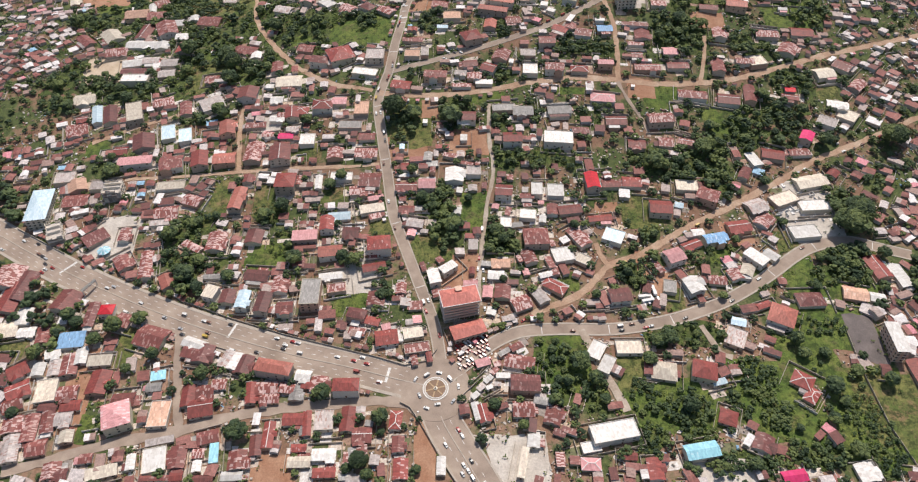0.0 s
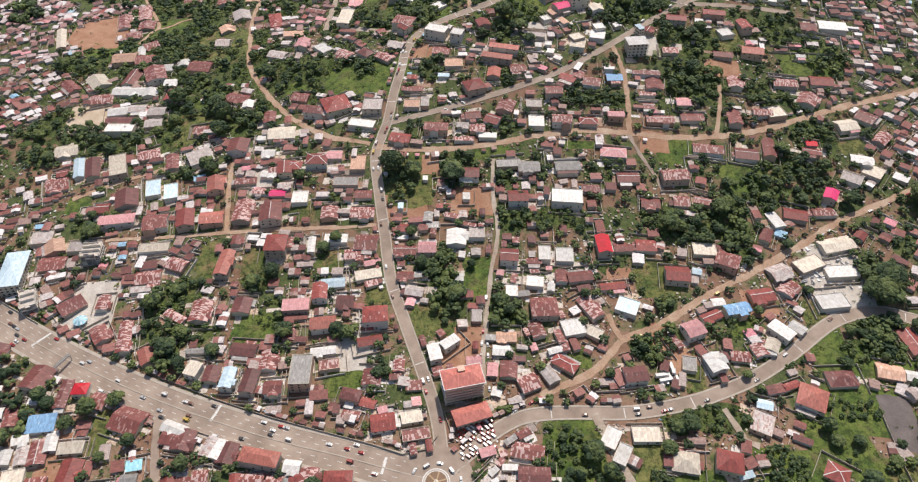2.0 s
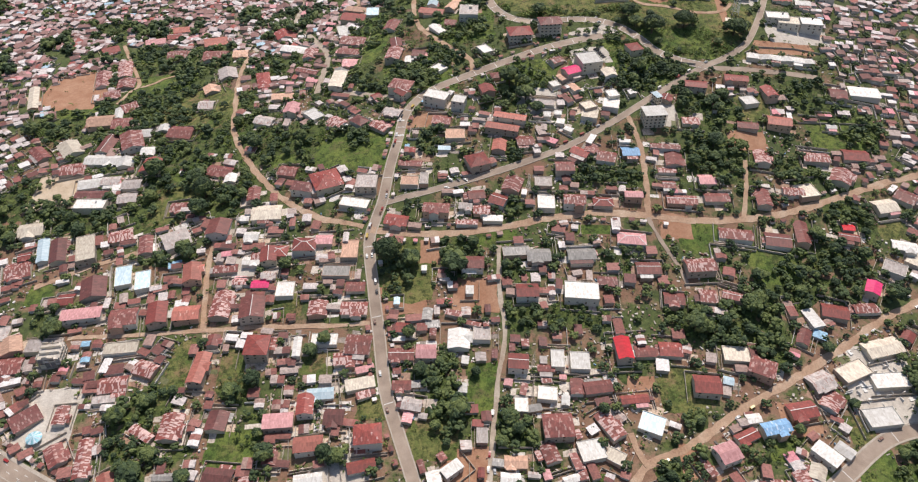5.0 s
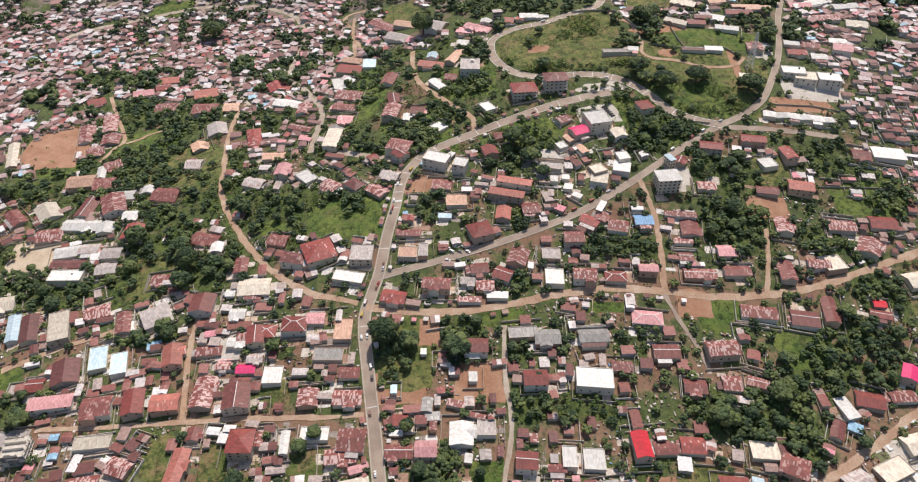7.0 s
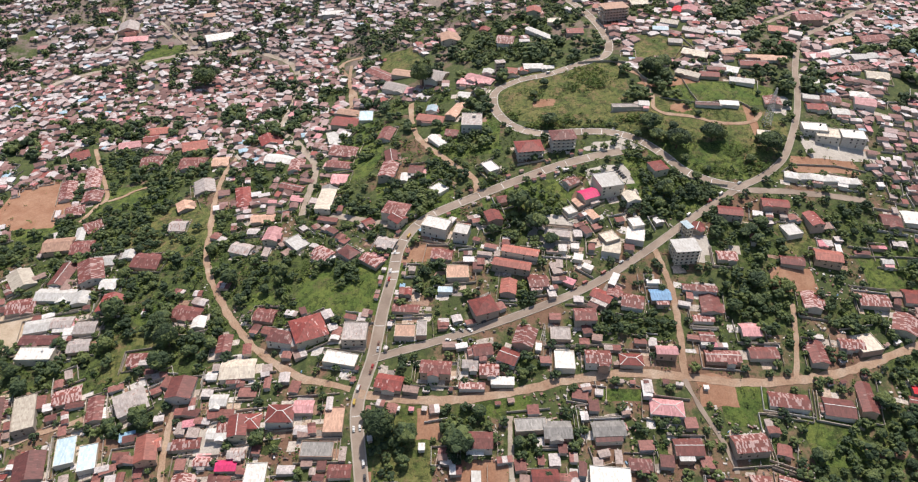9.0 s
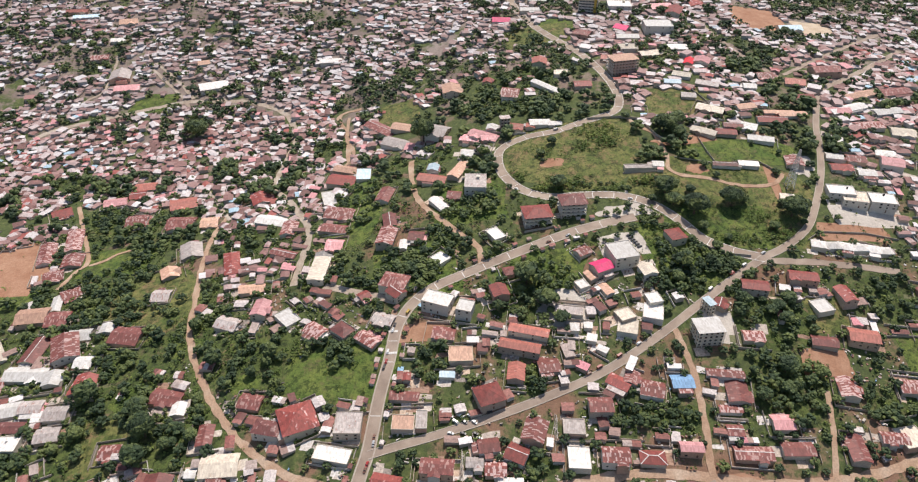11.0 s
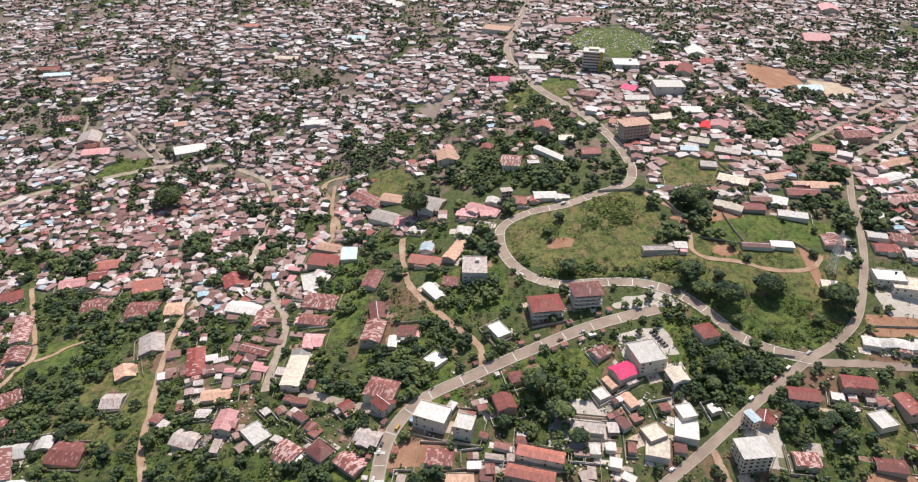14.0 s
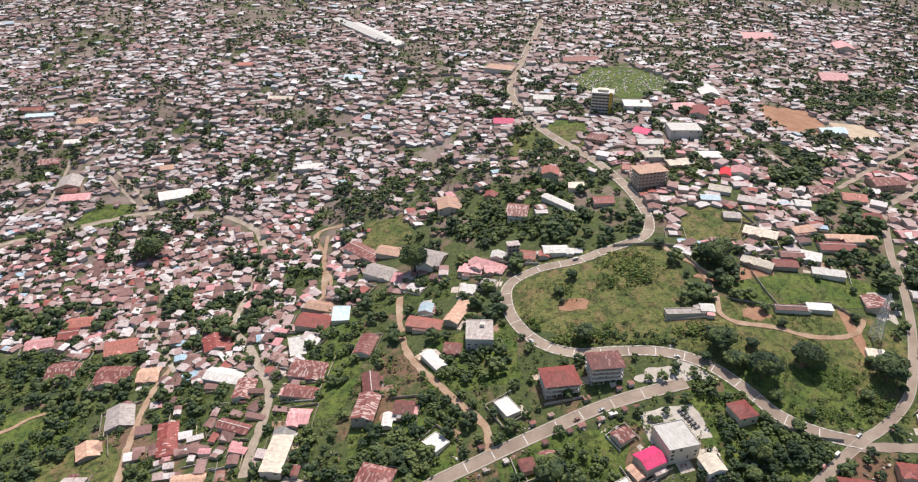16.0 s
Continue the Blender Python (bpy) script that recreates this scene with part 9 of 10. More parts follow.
# ---- yard walls round the plots ----
fence_run([(267.5, 310.1), (267.4, 271.0), (269.8, 233.5), (276.0, 206.7)], 1.8)
fence_run([(-202.7, 336.9), (-161.0, 319.3), (-121.7, 305.4), (-88.5, 295.6), (-56.2, 286.3), (-36.4, 279.5), (-21.1, 282.6), (-15.1, 291.1)], 1.6)
fence_run([(-353.1, 410.7), (-328.8, 396.9), (-305.3, 383.5)], 1.6)
fence_run([(-38.3, 252.6), (-31.8, 249.0), (-24.9, 238.6), (-18.3, 227.2), (-9.6, 211.6), (-1.9, 199.6)], 1.8)
fence_run([(-181.3, 301.6), (-142.5, 288.2), (-109.5, 278.1)], 1.4)
fence_run([(109.9, 883.3), (138.0, 881.6), (155.0, 876.7), (160.5, 861.3), (165.7, 848.6), (172.1, 839.7)], 2.4)
fence_run([(200.5, 844.8), (202.9, 824.5), (206.4, 809.3)], 2.0)
fence_run([(220.7, 809.5), (242.0, 811.7), (249.2, 804.7), (254.5, 796.4)], 2.0)
fence_run([(211.7, 896.8), (226.5, 902.7), (234.7, 885.1)], 1.8)
fence_run([(239.6, 892.9), (247.5, 876.0), (249.6, 858.2)], 1.8)
fence_run([(174.1, 817.2), (191.9, 812.3), (203.0, 809.3)], 1.2)
fence_run([(186.6, 938.5), (211.0, 932.5), (218.3, 918.9), (224.0, 902.1), (227.3, 886.3)], 2.0)
fence_run([(162.3, 720.4), (173.6, 715.1), (184.1, 707.4), (206.4, 705.4)], 2.0)
fence_run([(254.8, 723.1), (266.7, 731.9), (302.0, 732.2), (326.2, 727.1)], 1.6)
fence_run([(280.4, 641.5), (322.9, 642.8), (350.7, 642.0)], 1.6)

rng = random.Random(12)
PLOTS = 0
for hx, hy, a, b, t in list(TAKEN):
    if PLOTS >= 300 or rng.random() < 0.15 or hy > 800:
        continue
    c, s = math.cos(t), math.sin(t)
    mx, my = a + rng.uniform(2.0, 6.0), b + rng.uniform(2.0, 6.0)
    ring = [(-mx, -my), (mx, -my), (mx, my), (-mx, my)]
    ring = [(hx + c * u - s * w, hy + s * u + c * w) for u, w in ring]
    k0, long = rng.randrange(4), rng.choice((3, 3, 4))
    best = []
    for turn in range(4):
        run = [ring[(k0 + turn) % 4]]
        for k in range(1, long):
            p, q = run[-1], ring[(k0 + turn + k) % 4]
            if not all(clear(p[0] + (q[0] - p[0]) * e / 6, p[1] + (q[1] - p[1]) * e / 6, 0.5) for e in range(7)):
                break
            run.append(q)
        if len(run) > len(best):
            best = run
    run = best
    if len(run) < 2:
        continue
    fence_run(run)
    PLOTS += 1

# ---- the town's lesser buildings, too many to count ----
def is_open(x, y, edge=1.0):
    return any(((x - a) / rx) ** 2 + ((y - b) / ry) ** 2 < edge for a, b, rx, ry in OPEN)


CELL, ROAD_CELL, TREE_CELL = {}, {}, {}
for h in TAKEN:
    CELL.setdefault((int(h[0] // 40), int(h[1] // 40)), []).append(h)
for line, half in ROAD_LINES:
    for p in line:
        ROAD_CELL.setdefault((int(p[0] // 40), int(p[1] // 40)), []).append((p[0], p[1], half))
for a, b, r in TREE_SPOTS:
    TREE_CELL.setdefault((int(a // 40), int(b // 40)), []).append((a, b, r))


def around(cells, x, y):
    i, j = int(x // 40), int(y // 40)
    return [q for a in (i - 1, i, i + 1) for b in (j - 1, j, j + 1) for q in cells.get((a, b), ())]


def free(x, y, r, trees=0.7):
    """Whether a spot of radius r is off houses, roads and tree trunks."""
    for hx, hy, a, b, t in around(CELL, x, y):
        u, w = (x - hx) * math.cos(t) + (y - hy) * math.sin(t), -(x - hx) * math.sin(t) + (y - hy) * math.cos(t)
        if abs(u) < a + r and abs(w) < b + r:
            return False
    return all((x - a) ** 2 + (y - b) ** 2 > (r + half) ** 2 for a, b, half in around(ROAD_CELL, x, y)) and all((x - a) ** 2 + (y - b) ** 2 > (0.4 * r + trees * q) ** 2 for a, b, q in around(TREE_CELL, x, y))


def settlement(name, label, spots, seed, roofs, skirt=1.5):
    """Many small houses in one mesh: walls and a sloping or ridged roof each."""
    rnd = random.Random(seed)
    v, f, which = [], [], []
    for x, y, w, d, rot, top in spots:
        z = gz(x, y)
        c, s = math.cos(rot), math.sin(rot)
        rise, over = rnd.uniform(0.12, 0.3) * d / 2, 0.4
        lw, ld = w / 2, d / 2
        loc = [(-lw, -ld, -skirt), (lw, -ld, -skirt), (lw, ld, -skirt), (-lw, ld, -skirt), (-lw, -ld, top), (lw, -ld, top), (lw, ld, top), (-lw, ld, top)]
        k = len(v)
        v += [(x + c * a - s * b, y + s * a + c * b, z + q) for a, b, q in loc]
        f += [tuple(k + i for i in q) for q in ((0, 1, 5, 4), (1, 2, 6, 5), (2, 3, 7, 6), (3, 0, 4, 7))]
        which += [1] * 4
        lw, ld = lw + over, ld + over
        style = rnd.random()
        if style < 0.3:
            parts = [([(-lw, -ld, top), (lw, -ld, top), (lw, ld, top + rise), (-lw, ld, top + rise)], [(0, 1, 2, 3)])]
        else:
            # one tint over the whole roof, or a roof patched from several sheets
            n = 1 if style < 0.62 or w < 4 else 2 if style < 0.82 or w < 7 or y > 1050 else 3
            parts = []
            for i in range(n):
                a, b = -lw + 2 * lw * i / n, -lw + 2 * lw * (i + 1) / n
                loc = [(a, -ld, top), (b, -ld, top), (b, 0, top + rise), (a, 0, top + rise), (b, ld, top), (a, ld, top)]
                parts.append((loc, [(0, 1, 2, 3), (3, 2, 4, 5)]))
        for loc, fc in parts:
            k = len(v)
            v += [(x + c * a - s * b, y + s * a + c * b, z + q + 0.05) for a, b, q in loc]
            f += [tuple(k + i for i in q) for q in fc]
            which += [0] * len(fc)
    return tagged(new(name, mesh(name, v, f, [roofs, FAR_WALL], which)), label, "houses", kind="stuff")


def bare_hill(x, y):
    """The wooded and grassy slopes inside the bends of the hill road."""
    return (-90 < x < 330 and 680 < y < 866) or (-80 < x < 158 and 866 < y < 1000 and noise.noise(Vector((x * 0.015, y * 0.015, 9))) > -0.2)


rng = random.Random(21)
spots, woods, bushes = [], [], []
y = 190.0
while y < 2700:
    near = y < 1250
    gap = 8.6 if y < 800 else 8.3 if near else 10.0 if y < 1600 else 14.0
    x = -320.0 - 0.74 * y
    while x < 320 + 0.74 * y:
        x += gap * rng.uniform(0.85, 1.3)
        px = x + rng.uniform(-2.6, 2.6)
        py = y + rng.uniform(-3.6, 3.6) + 9.0 * noise.noise(Vector((px * 0.018, y * 0.011, 4.0)))
        inside = py < 800 and abs(px) < 0.62 * py + 90
        green = noise.noise(Vector((px * 0.0085, py * 0.0065, 1.7))) + 0.55 * noise.noise(Vector((px * 0.028, py * 0.028, 5.0)))
        green += 0.5 * math.exp(-(((px + 260) / 130) ** 2 + ((py - 790) / 120) ** 2)) + 0.3 * math.exp(-(((px - 330) / 120) ** 2 + ((py - 650) / 110) ** 2))
        if py < 760 and not inside:
            green += 0.14
        if py > 1000 and px > 250:
            green += 0.13
        if px < -150 and 860 < py < 1000:
            green -= 0.2
        if px < 0 and 640 < py < 860:
            green += 0.24
        if inside:
            green += 0.34 * math.exp(-(((px - 250) / 190) ** 2 + ((py - 520) / 170) ** 2)) - 0.25 * math.exp(-(((px + 240) / 190) ** 2 + ((py - 460) / 150) ** 2))
        if is_open(px, py, 0.95):
            continue
        turn = 0.5 * noise.noise(Vector((px * 0.0045, py * 0.0045, 8.0))) + (1.5708 if rng.random() < 0.45 else 0) + rng.gauss(0, 0.38)
        wooded = any(((px - a) / rx) ** 2 + ((py - b) / ry) ** 2 < 1.0 for a, b, rx, ry in FOREST)
        if wooded and rng.random() < (0.9 if py < 690 else 0.6):
            if free(px, py, 0.8, 0.25):
                bushes.append((px, py, rng.uniform(1.2, 2.8)))
            continue
        if inside:
            beside = around(CELL, px, py)
            if beside:
                turn = min(beside, key=lambda h: (h[0] - px) ** 2 + (h[1] - py) ** 2)[4] + (1.5708 if rng.random() < 0.4 else 0) + rng.gauss(0, 0.1)
            w, d = rng.triangular(3.6, 13.0, 6.0), rng.uniform(3.2, 7.0)
            leafy_side = px > 90 and 390 < py < 535
            if leafy_side:
                w, d = rng.triangular(5.0, 14.0, 8.0), rng.uniform(4.5, 8.0)
            if green < 0.42 and not bare_hill(px, py) and rng.random() < (0.30 if leafy_side else 0.56 if py < 640 else 0.6) and free(px, py, 0.42 * min(w, d) + 0.5):
                spots.append((px, py, w, d, turn, rng.uniform(2.0, 3.0)))
            elif free(px, py, 1.0, 0.3):
                if rng.random() < (0.55 if green > 0.35 or leafy_side else 0.3):
                    GROVE_SPOTS.append((px, py, rng.uniform(2.0, 4.2)))
                else:
                    bushes.append((px, py, rng.uniform(1.0, 2.4)))
            continue
        lane = abs(noise.noise(Vector((px * 0.0065, py * 0.0065, 3.3)))) < 0.022
        if lane:
            continue
        clump = noise.noise(Vector((px * 0.021, py * 0.019, 40.0)))
        if py > 1000:
            clump = 0.8 * noise.noise(Vector((px * 0.062, py * 0.042, 40.0))) + 0.45 * noise.noise(Vector((px * 0.008, py * 0.006, 12.0)))
        if clump > (0.24 if py < 1000 else 0.17 if px < 150 else 0.07) and rng.random() < 0.62 and free(px, py, 2.0):
            woods.append((px, py, rng.triangular(3.0, 8.5, 5.5) if py < 1000 else rng.triangular(3.4, 8.0, 5.0)))
        elif not bare_hill(px, py) and green < (0.36 if py < 880 else 0.42) and rng.random() < 0.95 and free(px, py, 3.0):
            two = rng.random() < 0.12
            k = 1.0 if near else 1.2 if y < 1600 else 1.4
            spots.append((px, py, k * rng.triangular(4.5, 15.0, 7.5), k * rng.uniform(4.5, 8.5), turn, rng.uniform(3.4, 4.8) if two else rng.uniform(1.2, 2.4)))
            if rng.random() < (0.3 if near else 0.32) + 0.5 * green:
                woods.append((px + rng.uniform(3, 7), py + rng.uniform(2, 5), k * (rng.triangular(1.6, 4.8, 2.6) if near else rng.triangular(2.0, 6.2, 3.2))))
        elif (green > 0.24 or bare_hill(px, py)) and rng.random() < (0.62 if green > 0.24 else 0.3) and free(px, py, 2.0):
            woods.append((px, py, rng.triangular(2.2, 7.5, 4.0)))
    y += gap * (0.84 if y < 800 else 0.74)
spots.sort(key=lambda q: max(q[1], 430.0) + 0.8 * abs(q[0]))
NEAR_HUTS = 95
for i, q in enumerate(spots[:NEAR_HUTS]):
    shack(*q, 900 + i)
spots = spots[NEAR_HUTS:]
settlement("small_houses", "small rust-roofed and white-roofed houses and shacks", [q for q in spots if q[1] < 720], 5, FAR_ROOF)
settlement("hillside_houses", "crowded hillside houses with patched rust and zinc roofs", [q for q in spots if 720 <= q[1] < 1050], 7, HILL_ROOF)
settlement("distant_houses", "dense far quarter of pale, haze-tinted and rust-roofed houses", [q for q in spots if q[1] >= 1050], 6, HAZED_ROOF)


def woodland(name, label, spots, seed, clumps, leaf=None, coarse=False):
    rnd = random.Random(seed)
    kinds = [leafy(random.Random(seed + k), 4.0, 7.0, clumps, coarse=coarse) for k in range(9)]
    kinds = [(np.array(v), np.array(f)) for v, f in kinds]
    vs, fs, n = [], [], 0
    for x, y, r in spots:
        v, f = kinds[rnd.randrange(9)]
        a, k = rnd.uniform(0, 6.28), r / 4.0
        c, s = math.cos(a) * k, math.sin(a) * k
        vs.append(np.column_stack([v[:, 0] * c - v[:, 1] * s + x, v[:, 0] * s + v[:, 1] * c + y, v[:, 2] * k + gz(x, y) - 1.2 * k]))
        fs.append(f + n)
        n += len(v)
    v, f = np.concatenate(vs), np.concatenate(fs)
    return tagged(new(name, mesh(name, v.tolist(), f.tolist(), leaf or LEAF)), label, "trees", kind="stuff")


# thickets on the grassy hill: centre, reach, number, size of the bushes
THICKETS = [
    (114, 860, 17, 19, 46, 1.2, 3.0),
    (121, 842, 9, 10, 16, 1.4, 3.0),
    (101, 837, 10, 7, 12, 1.0, 2.2),
    (68, 786, 27, 5, 34, 1.2, 2.6),
    (42, 804, 7, 8, 14, 1.2, 2.6),
    (110, 778, 15, 3, 14, 1.0, 2.0),
    (64, 836, 8, 12, 10, 1.0, 2.4),
    (229, 740, 17, 12, 30, 0.8, 2.0),
    (238, 727, 11, 8, 24, 1.2, 2.6),
    (220, 751, 16, 5, 16, 0.8, 1.8),
    (144, 788, 9, 6, 14, 1.6, 3.2),
    (191, 751, 12, 10, 12, 0.8, 2.0),
    (219, 795, 19, 8, 10, 0.6, 1.4),
    (200, 722, 15, 5, 18, 1.0, 2.4),
    (82, 830, 17, 18, 14, 0.6, 1.4),
]
for cx, cy, rx, ry, n, r0, r1 in THICKETS:
    for _ in range(int(n * 2.6)):
        x, y = cx + rng.gauss(0, 0.55) * rx, cy + rng.gauss(0, 0.55) * ry
        if free(x, y, 0.8, 0.2):
            bushes.append((x, y, rng.triangular(r0, r1)))
for _ in range(700):
    x, y = rng.uniform(-75, 150), rng.uniform(685, 800)
    if free(x, y, 0.8, 0.2) and noise.noise(Vector((x * 0.03, y * 0.03, 16.0))) > -0.12:
        bushes.append((x, y, rng.uniform(1.0, 2.6)))
woodland("slope_woods", "scattered green trees on the nearer slopes", [q for q in woods if q[1] < 980], 27, 6)
woodland("far_woods", "scattered dark green trees among the houses on the slope", [q for q in woods if 980 <= q[1] < 1250], 9, 5, coarse=True)
woodland("distant_woods", "small dark trees scattered through the distant quarter", [q for q in woods if q[1] >= 1250], 19, 2, coarse=True)
woodland("grove_trees", "groves of broad leafy green trees on the slopes", GROVE_SPOTS, 17, 10)
# undergrowth at the feet of the groves and along the lanes
for a, b, r in TREE_SPOTS:
    for _ in range(1):
        x, y = a + rng.gauss(0, r * 0.9), b + rng.gauss(0, r * 0.9)
        if free(x, y, 0.8, 0.0):
            bushes.append((x, y, rng.uniform(0.8, 2.0)))
for _ in range(2600):
    x, y = rng.uniform(-70, 340), rng.uniform(690, 940)
    if free(x, y, 0.6, 0.2) and noise.noise(Vector((x * 0.035, y * 0.05, 6.0))) + 0.5 * noise.noise(Vector((x * 0.12, y * 0.15, 2.0))) > 0.16:
        bushes.append((x, y, rng.triangular(0.4, 1.7, 0.7)))
for _ in range(4300):
    y = rng.uniform(190, 1000)
    x = rng.uniform(-1, 1) * (0.66 * y + 100)
    if free(x, y, 0.6, 0.2) and noise.noise(Vector((x * 0.03, y * 0.03, 2.0))) > -0.1:
        bushes.append((x, y, rng.uniform(0.5, 1.7)))
# lighter shrubs and fruit trees between the western groves
for _ in range(5200):
    x, y = rng.uniform(-420, -60), rng.uniform(590, 880)
    if free(x, y, 0.7, 0.1) and not is_open(x, y) and noise.noise(Vector((x * 0.045, y * 0.045, 9.0))) > 0.02:
        bushes.append((x, y, rng.triangular(0.8, 2.9, 1.4)))
for _ in range(46):
    x, y = rng.uniform(-330, -70), rng.uniform(600, 830)
    if free(x, y, 1.5, 0.1) and not is_open(x, y):
        tree(x, y, rng.uniform(2.6, 3.8), palm=True)
woodland("undergrowth", "low green bushes and scrub", bushes, 14, 3, BUSH, True)

# ---- low block walls between the lesser plots ----
v, f = [], []
for x, y, w, d, t in [(q[0], q[1], q[2], q[3], q[4]) for q in spots if q[1] < 900] + [(h[0], h[1], 2 * h[2], 2 * h[3], h[4]) for h in TAKEN if h[1] < 900]:
    if rng.random() < 0.45:
        continue
    c, s = math.cos(t), math.sin(t)
    mx, my = w / 2 + rng.uniform(1.2, 4.5), d / 2 + rng.uniform(1.2, 4.5)
    ring = [(-mx, -my), (mx, -my), (mx, my), (-mx, my)]
    k0 = rng.randrange(4)
    for k in range(rng.choice((1, 2, 2, 3))):
        (a, b), (e, g) = ring[(k0 + k) % 4], ring[(k0 + k + 1) % 4]
        p, q = (x + c * a - s * b, y + s * a + c * b), (x + c * e - s * g, y + s * e + c * g)
        if not all(free(p[0] + (q[0] - p[0]) * u, p[1] + (q[1] - p[1]) * u, 0.3, 0.0) for u in (0, 0.25, 0.5, 0.75, 1)):
            continue
        h, run = rng.uniform(1.2, 2.1), math.hypot(q[0] - p[0], q[1] - p[1])
        nx_, ny_ = -(q[1] - p[1]) / run * 0.14, (q[0] - p[0]) / run * 0.14
        m = len(v)
        for (i, j) in (p, q):
            v += [(i + nx_, j + ny_, gz(i, j) - 0.9), (i + nx_, j + ny_, gz(i, j) + h), (i - nx_, j - ny_, gz(i, j) + h), (i - nx_, j - ny_, gz(i, j) - 0.9)]
        f += [(m + i, m + i + 1, m + i + 5, m + i + 4) for i in range(3)] + [(m + 3, m + 2, m + 1, m), (m + 4, m + 5, m + 6, m + 7)]
tagged(new("plot_walls", mesh("plot_walls", v, f, FAR_WALL)), "weathered block walls between small house plots", "walls", kind="stuff")

# ---- floors of concrete, swept earth and kitchen plots beside the houses ----
v, f = [], []
for i, (hx, hy, a, b, t) in enumerate(TAKEN):
    if hy > 860:
        continue
    for _ in range(rng.choice((1, 2, 3, 3)) + 4 * (hx < 0 and hy < 620)):
        w, d = rng.uniform(3, a + 5), rng.uniform(2.5, 7.5)
        side = rng.choice((0, 1, 2, 3))
        u, q = ((rng.uniform(-a, a), (b + d / 2) * (1 if side else -1)) if side < 2 else ((a + w / 2) * (1 if side > 2 else -1), rng.uniform(-b, b)))
        c, s = math.cos(t), math.sin(t)
        cx, cy = hx + c * u - s * q, hy + s * u + c * q
        if is_open(cx, cy) or any((cx - p) ** 2 + (cy - r) ** 2 < (half + 0.5 * max(w, d)) ** 2 for p, r, half in around(ROAD_CELL, cx, cy)):
            continue
        k, lift = len(v), 0.07 + 0.005 * (len(v) // 9 % 24)
        for j in (-0.5, 0, 0.5):
            for g in (-0.5, 0, 0.5):
                px, py = cx + c * w * g - s * d * j + rng.uniform(-0.4, 0.4), cy + s * w * g + c * d * j + rng.uniform(-0.4, 0.4)
                v.append((px, py, gz(px, py) + lift))
        f += [(k + e + 3 * r, k + e + 1 + 3 * r, k + e + 4 + 3 * r, k + e + 3 + 3 * r) for r in (0, 1) for e in (0, 1)]
tagged(new("yard_floors", mesh("yard_floors", v, f, PATCHES)), "concrete and swept earth yard floors beside houses", "yard", kind="stuff")

# ---- stalls along the carriageway and at the market ----
stalls = []
for line, off, step_ in ((HW, 15.2, 4.2), (HW, -15.2, 4.6), (LINES["north_road"], 7.2, 6.5), (LINES["north_road"], -7.2, 7.5), (LINES["east_road"][:40], 7.4, 6.0), (LINES["cross_track"], 6.0, 9.0), (LINES["cross_track"], -6.0, 9.0)):
    n, d = normals(line), np.gradient(line, axis=0)
    s = np.r_[0, np.cumsum(np.linalg.norm(np.diff(line, axis=0), axis=1))]
    for e in np.arange(6.0, s[-1] - 6, step_):
        i = int(np.searchsorted(s, e))
        p = line[i] + n[i] * (off + rng.uniform(-0.3, 1.2) * (1 if off > 0 else -1))
        if p[1] < 760 and noise.noise(Vector((p[0] * 0.03, p[1] * 0.03, 30.0))) > -0.05 and rng.random() < 0.75 and free(p[0], p[1], 1.0, 0.6):
            stalls.append((p[0], p[1], rng.uniform(2.0, 4.4), rng.uniform(1.8, 2.8), math.atan2(d[i, 1], d[i, 0]), rng.uniform(1.8, 2.4)))
settlement("roadside_stalls", "low roadside stalls with rust-red and pale sheet awnings", stalls, 31, FAR_ROOF, 0.8)

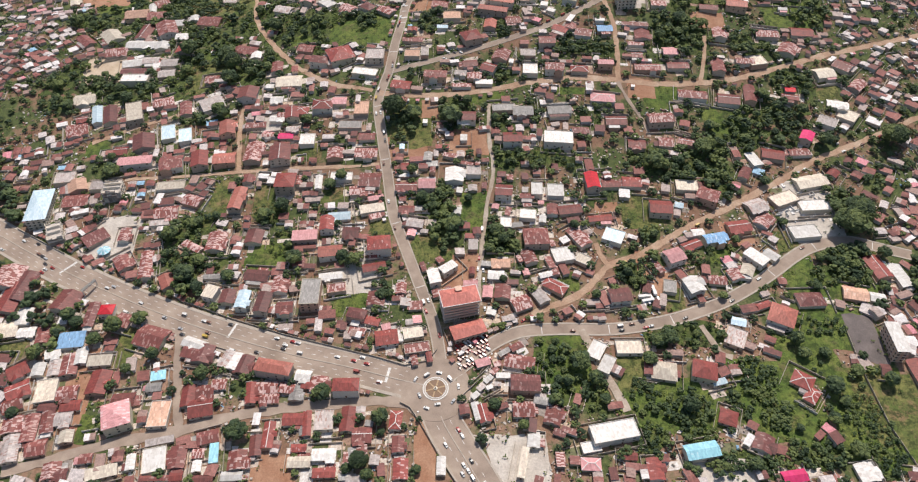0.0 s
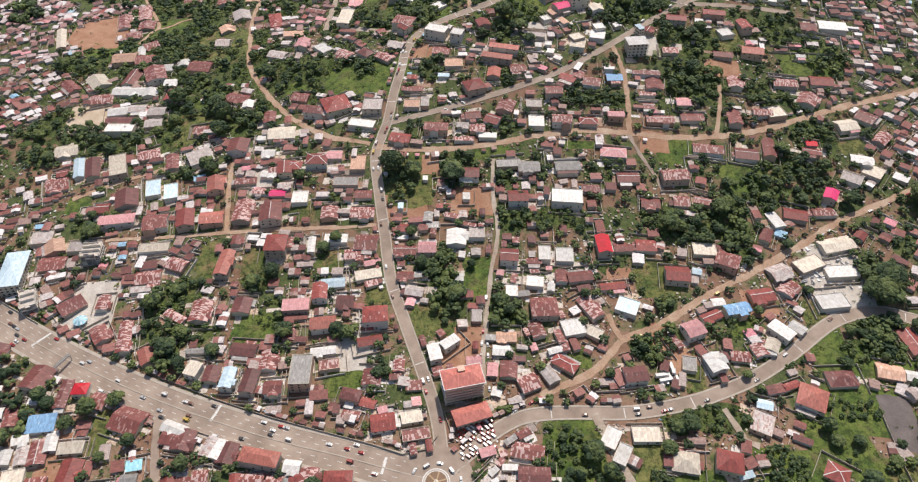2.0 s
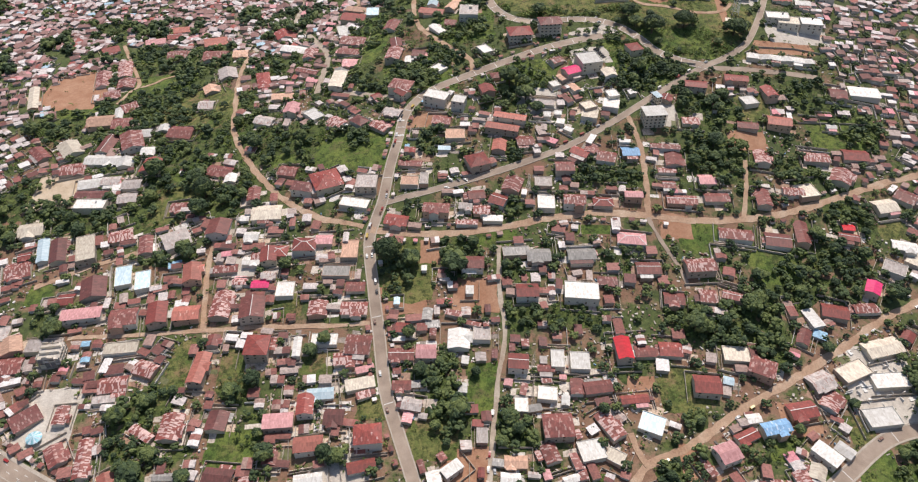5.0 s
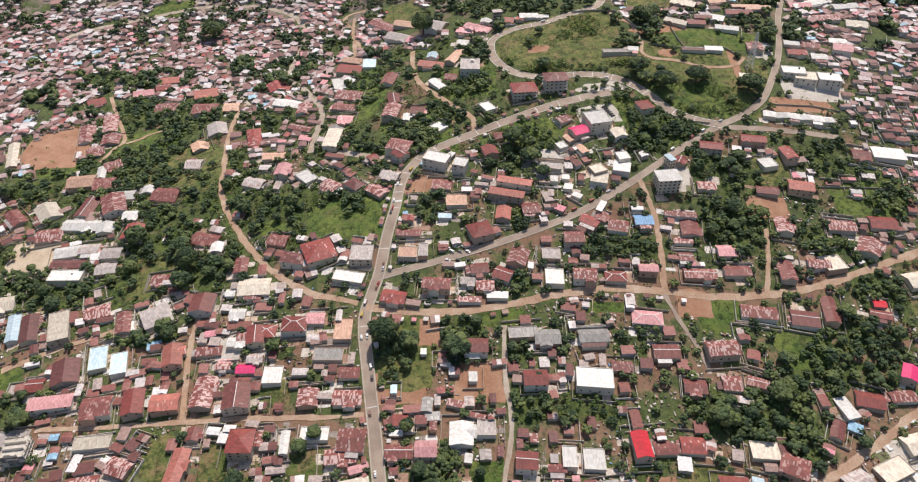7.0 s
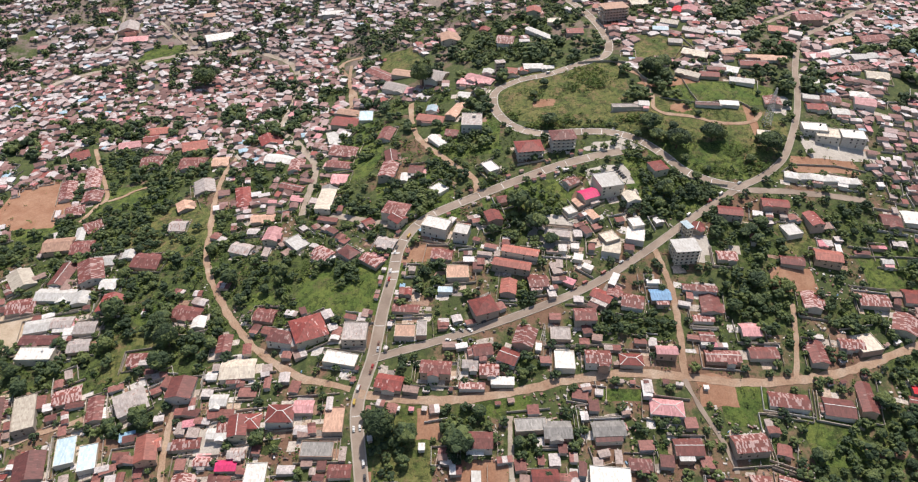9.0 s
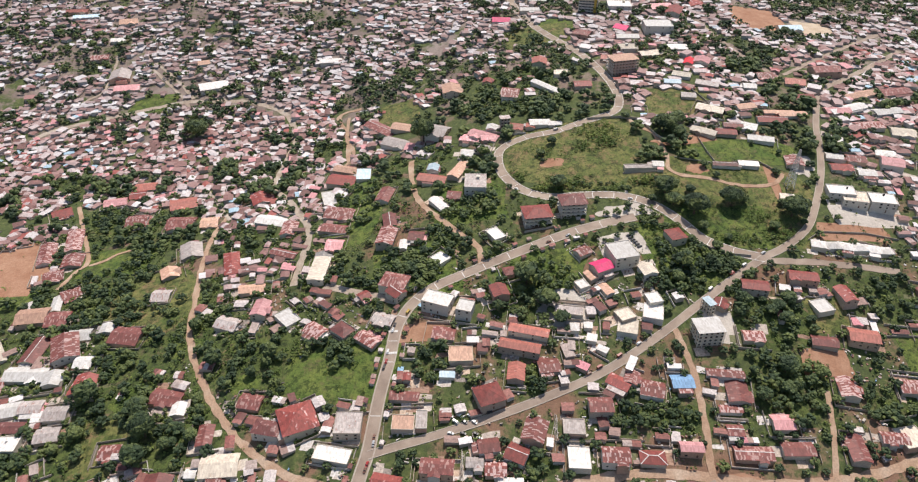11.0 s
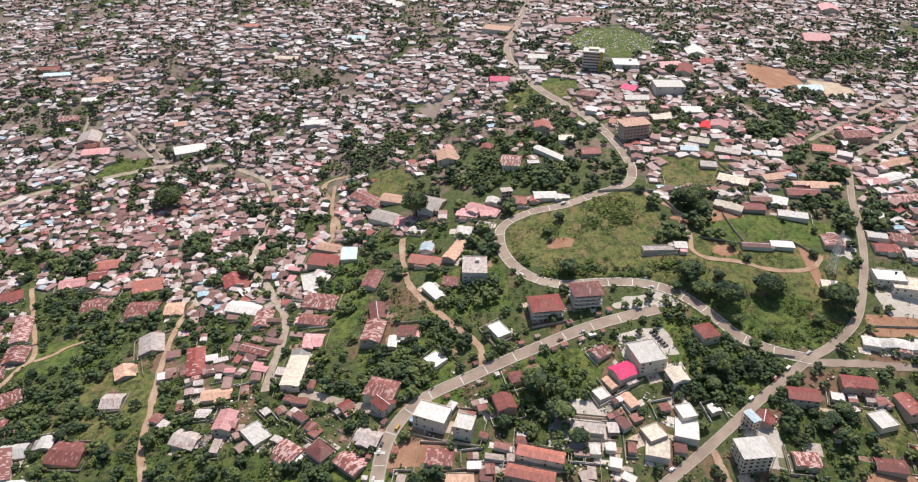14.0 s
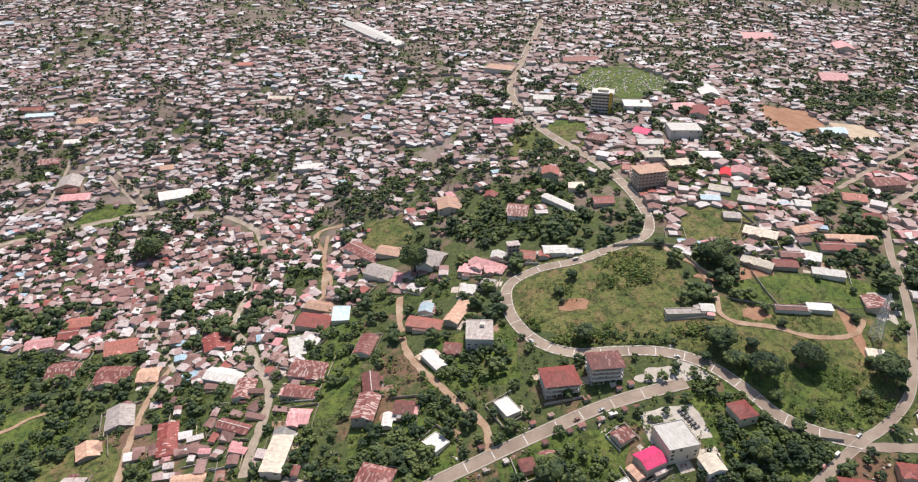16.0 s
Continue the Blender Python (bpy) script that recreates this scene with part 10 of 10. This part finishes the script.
# ---- odds and ends in the yards: crates, tanks, timber, wash lines ----
v, f = [], []
for _ in range(22000):
    y = rng.uniform(190, 720)
    x = rng.uniform(-1, 1) * (0.66 * y + 90)
    if is_open(x, y) or any(((x - a) / rx) ** 2 + ((y - b) / ry) ** 2 < 1.0 for a, b, rx, ry in FOREST):
        continue
    if noise.noise(Vector((x * 0.025, y * 0.025, 12.0))) < -0.15 or not free(x, y, 0.9, 0.5):
        continue
    a, w, d, h = rng.uniform(0, 3.14), rng.triangular(0.4, 3.2, 0.9), rng.uniform(0.4, 1.6), rng.triangular(0.15, 1.5, 0.4)
    c, s, z = math.cos(a), math.sin(a), gz(x, y)
    q, g = box(-w / 2, -d / 2, -0.3, w / 2, d / 2, h, len(v))
    v += [(x + c * i - s * j, y + s * i + c * j, z + k) for i, j, k in q]
    f += g
tagged(new("yard_clutter", mesh("yard_clutter", v, f, CLUTTER)), "crates, sheets, tanks and rubble scattered in the yards", "clutter", kind="stuff")

# ---- half-built pale walls and slabs in the compound above the road ----
v, f = [], []
for _ in range(90):
    x, y = 275 + rng.gauss(0, 13), 415 + rng.gauss(0, 9)
    if not free(x, y, 0.5, 0.3):
        continue
    a, w, d, h = 0.25 + rng.choice((0, 1.57)) + rng.gauss(0, 0.1), rng.uniform(2.0, 7.0), rng.choice((0.3, 0.3, 2.5)), rng.uniform(0.5, 2.2)
    c, s, z = math.cos(a), math.sin(a), gz(x, y)
    q, g = box(-w / 2, -d / 2, -0.6, w / 2, d / 2, h if d < 1 else 0.35, len(v))
    v += [(x + c * i - s * j, y + s * i + c * j, z + k) for i, j, k in q]
    f += g
tagged(new("half_built_walls", mesh("half_built_walls", v, f, WHITE_TRIM)), "half-built pale block walls and slabs in a yard", "walls", kind="stuff")

# ---- burial ground on the far slope ----
v, f = [], []
for _ in range(300):
    a, q = rng.uniform(0, 6.2832), math.sqrt(rng.random())
    x, y = 185 + math.cos(a) * q * 54, 1226 + math.sin(a) * q * 45
    if not free(x, y, 1.0, 0.5):
        continue
    z, w, d = gz(x, y), rng.uniform(0.5, 0.8), rng.uniform(1.0, 1.5)
    q, g = box(x - w, y - d, z - 0.3, x + w, y + d, z + rng.uniform(0.5, 1.1), len(v))
    v += q
    f += g
tagged(new("gravestones", mesh("gravestones", v, f, CONCRETE)), "rows of small pale gravestones on a grassy slope", "graves", kind="stuff")
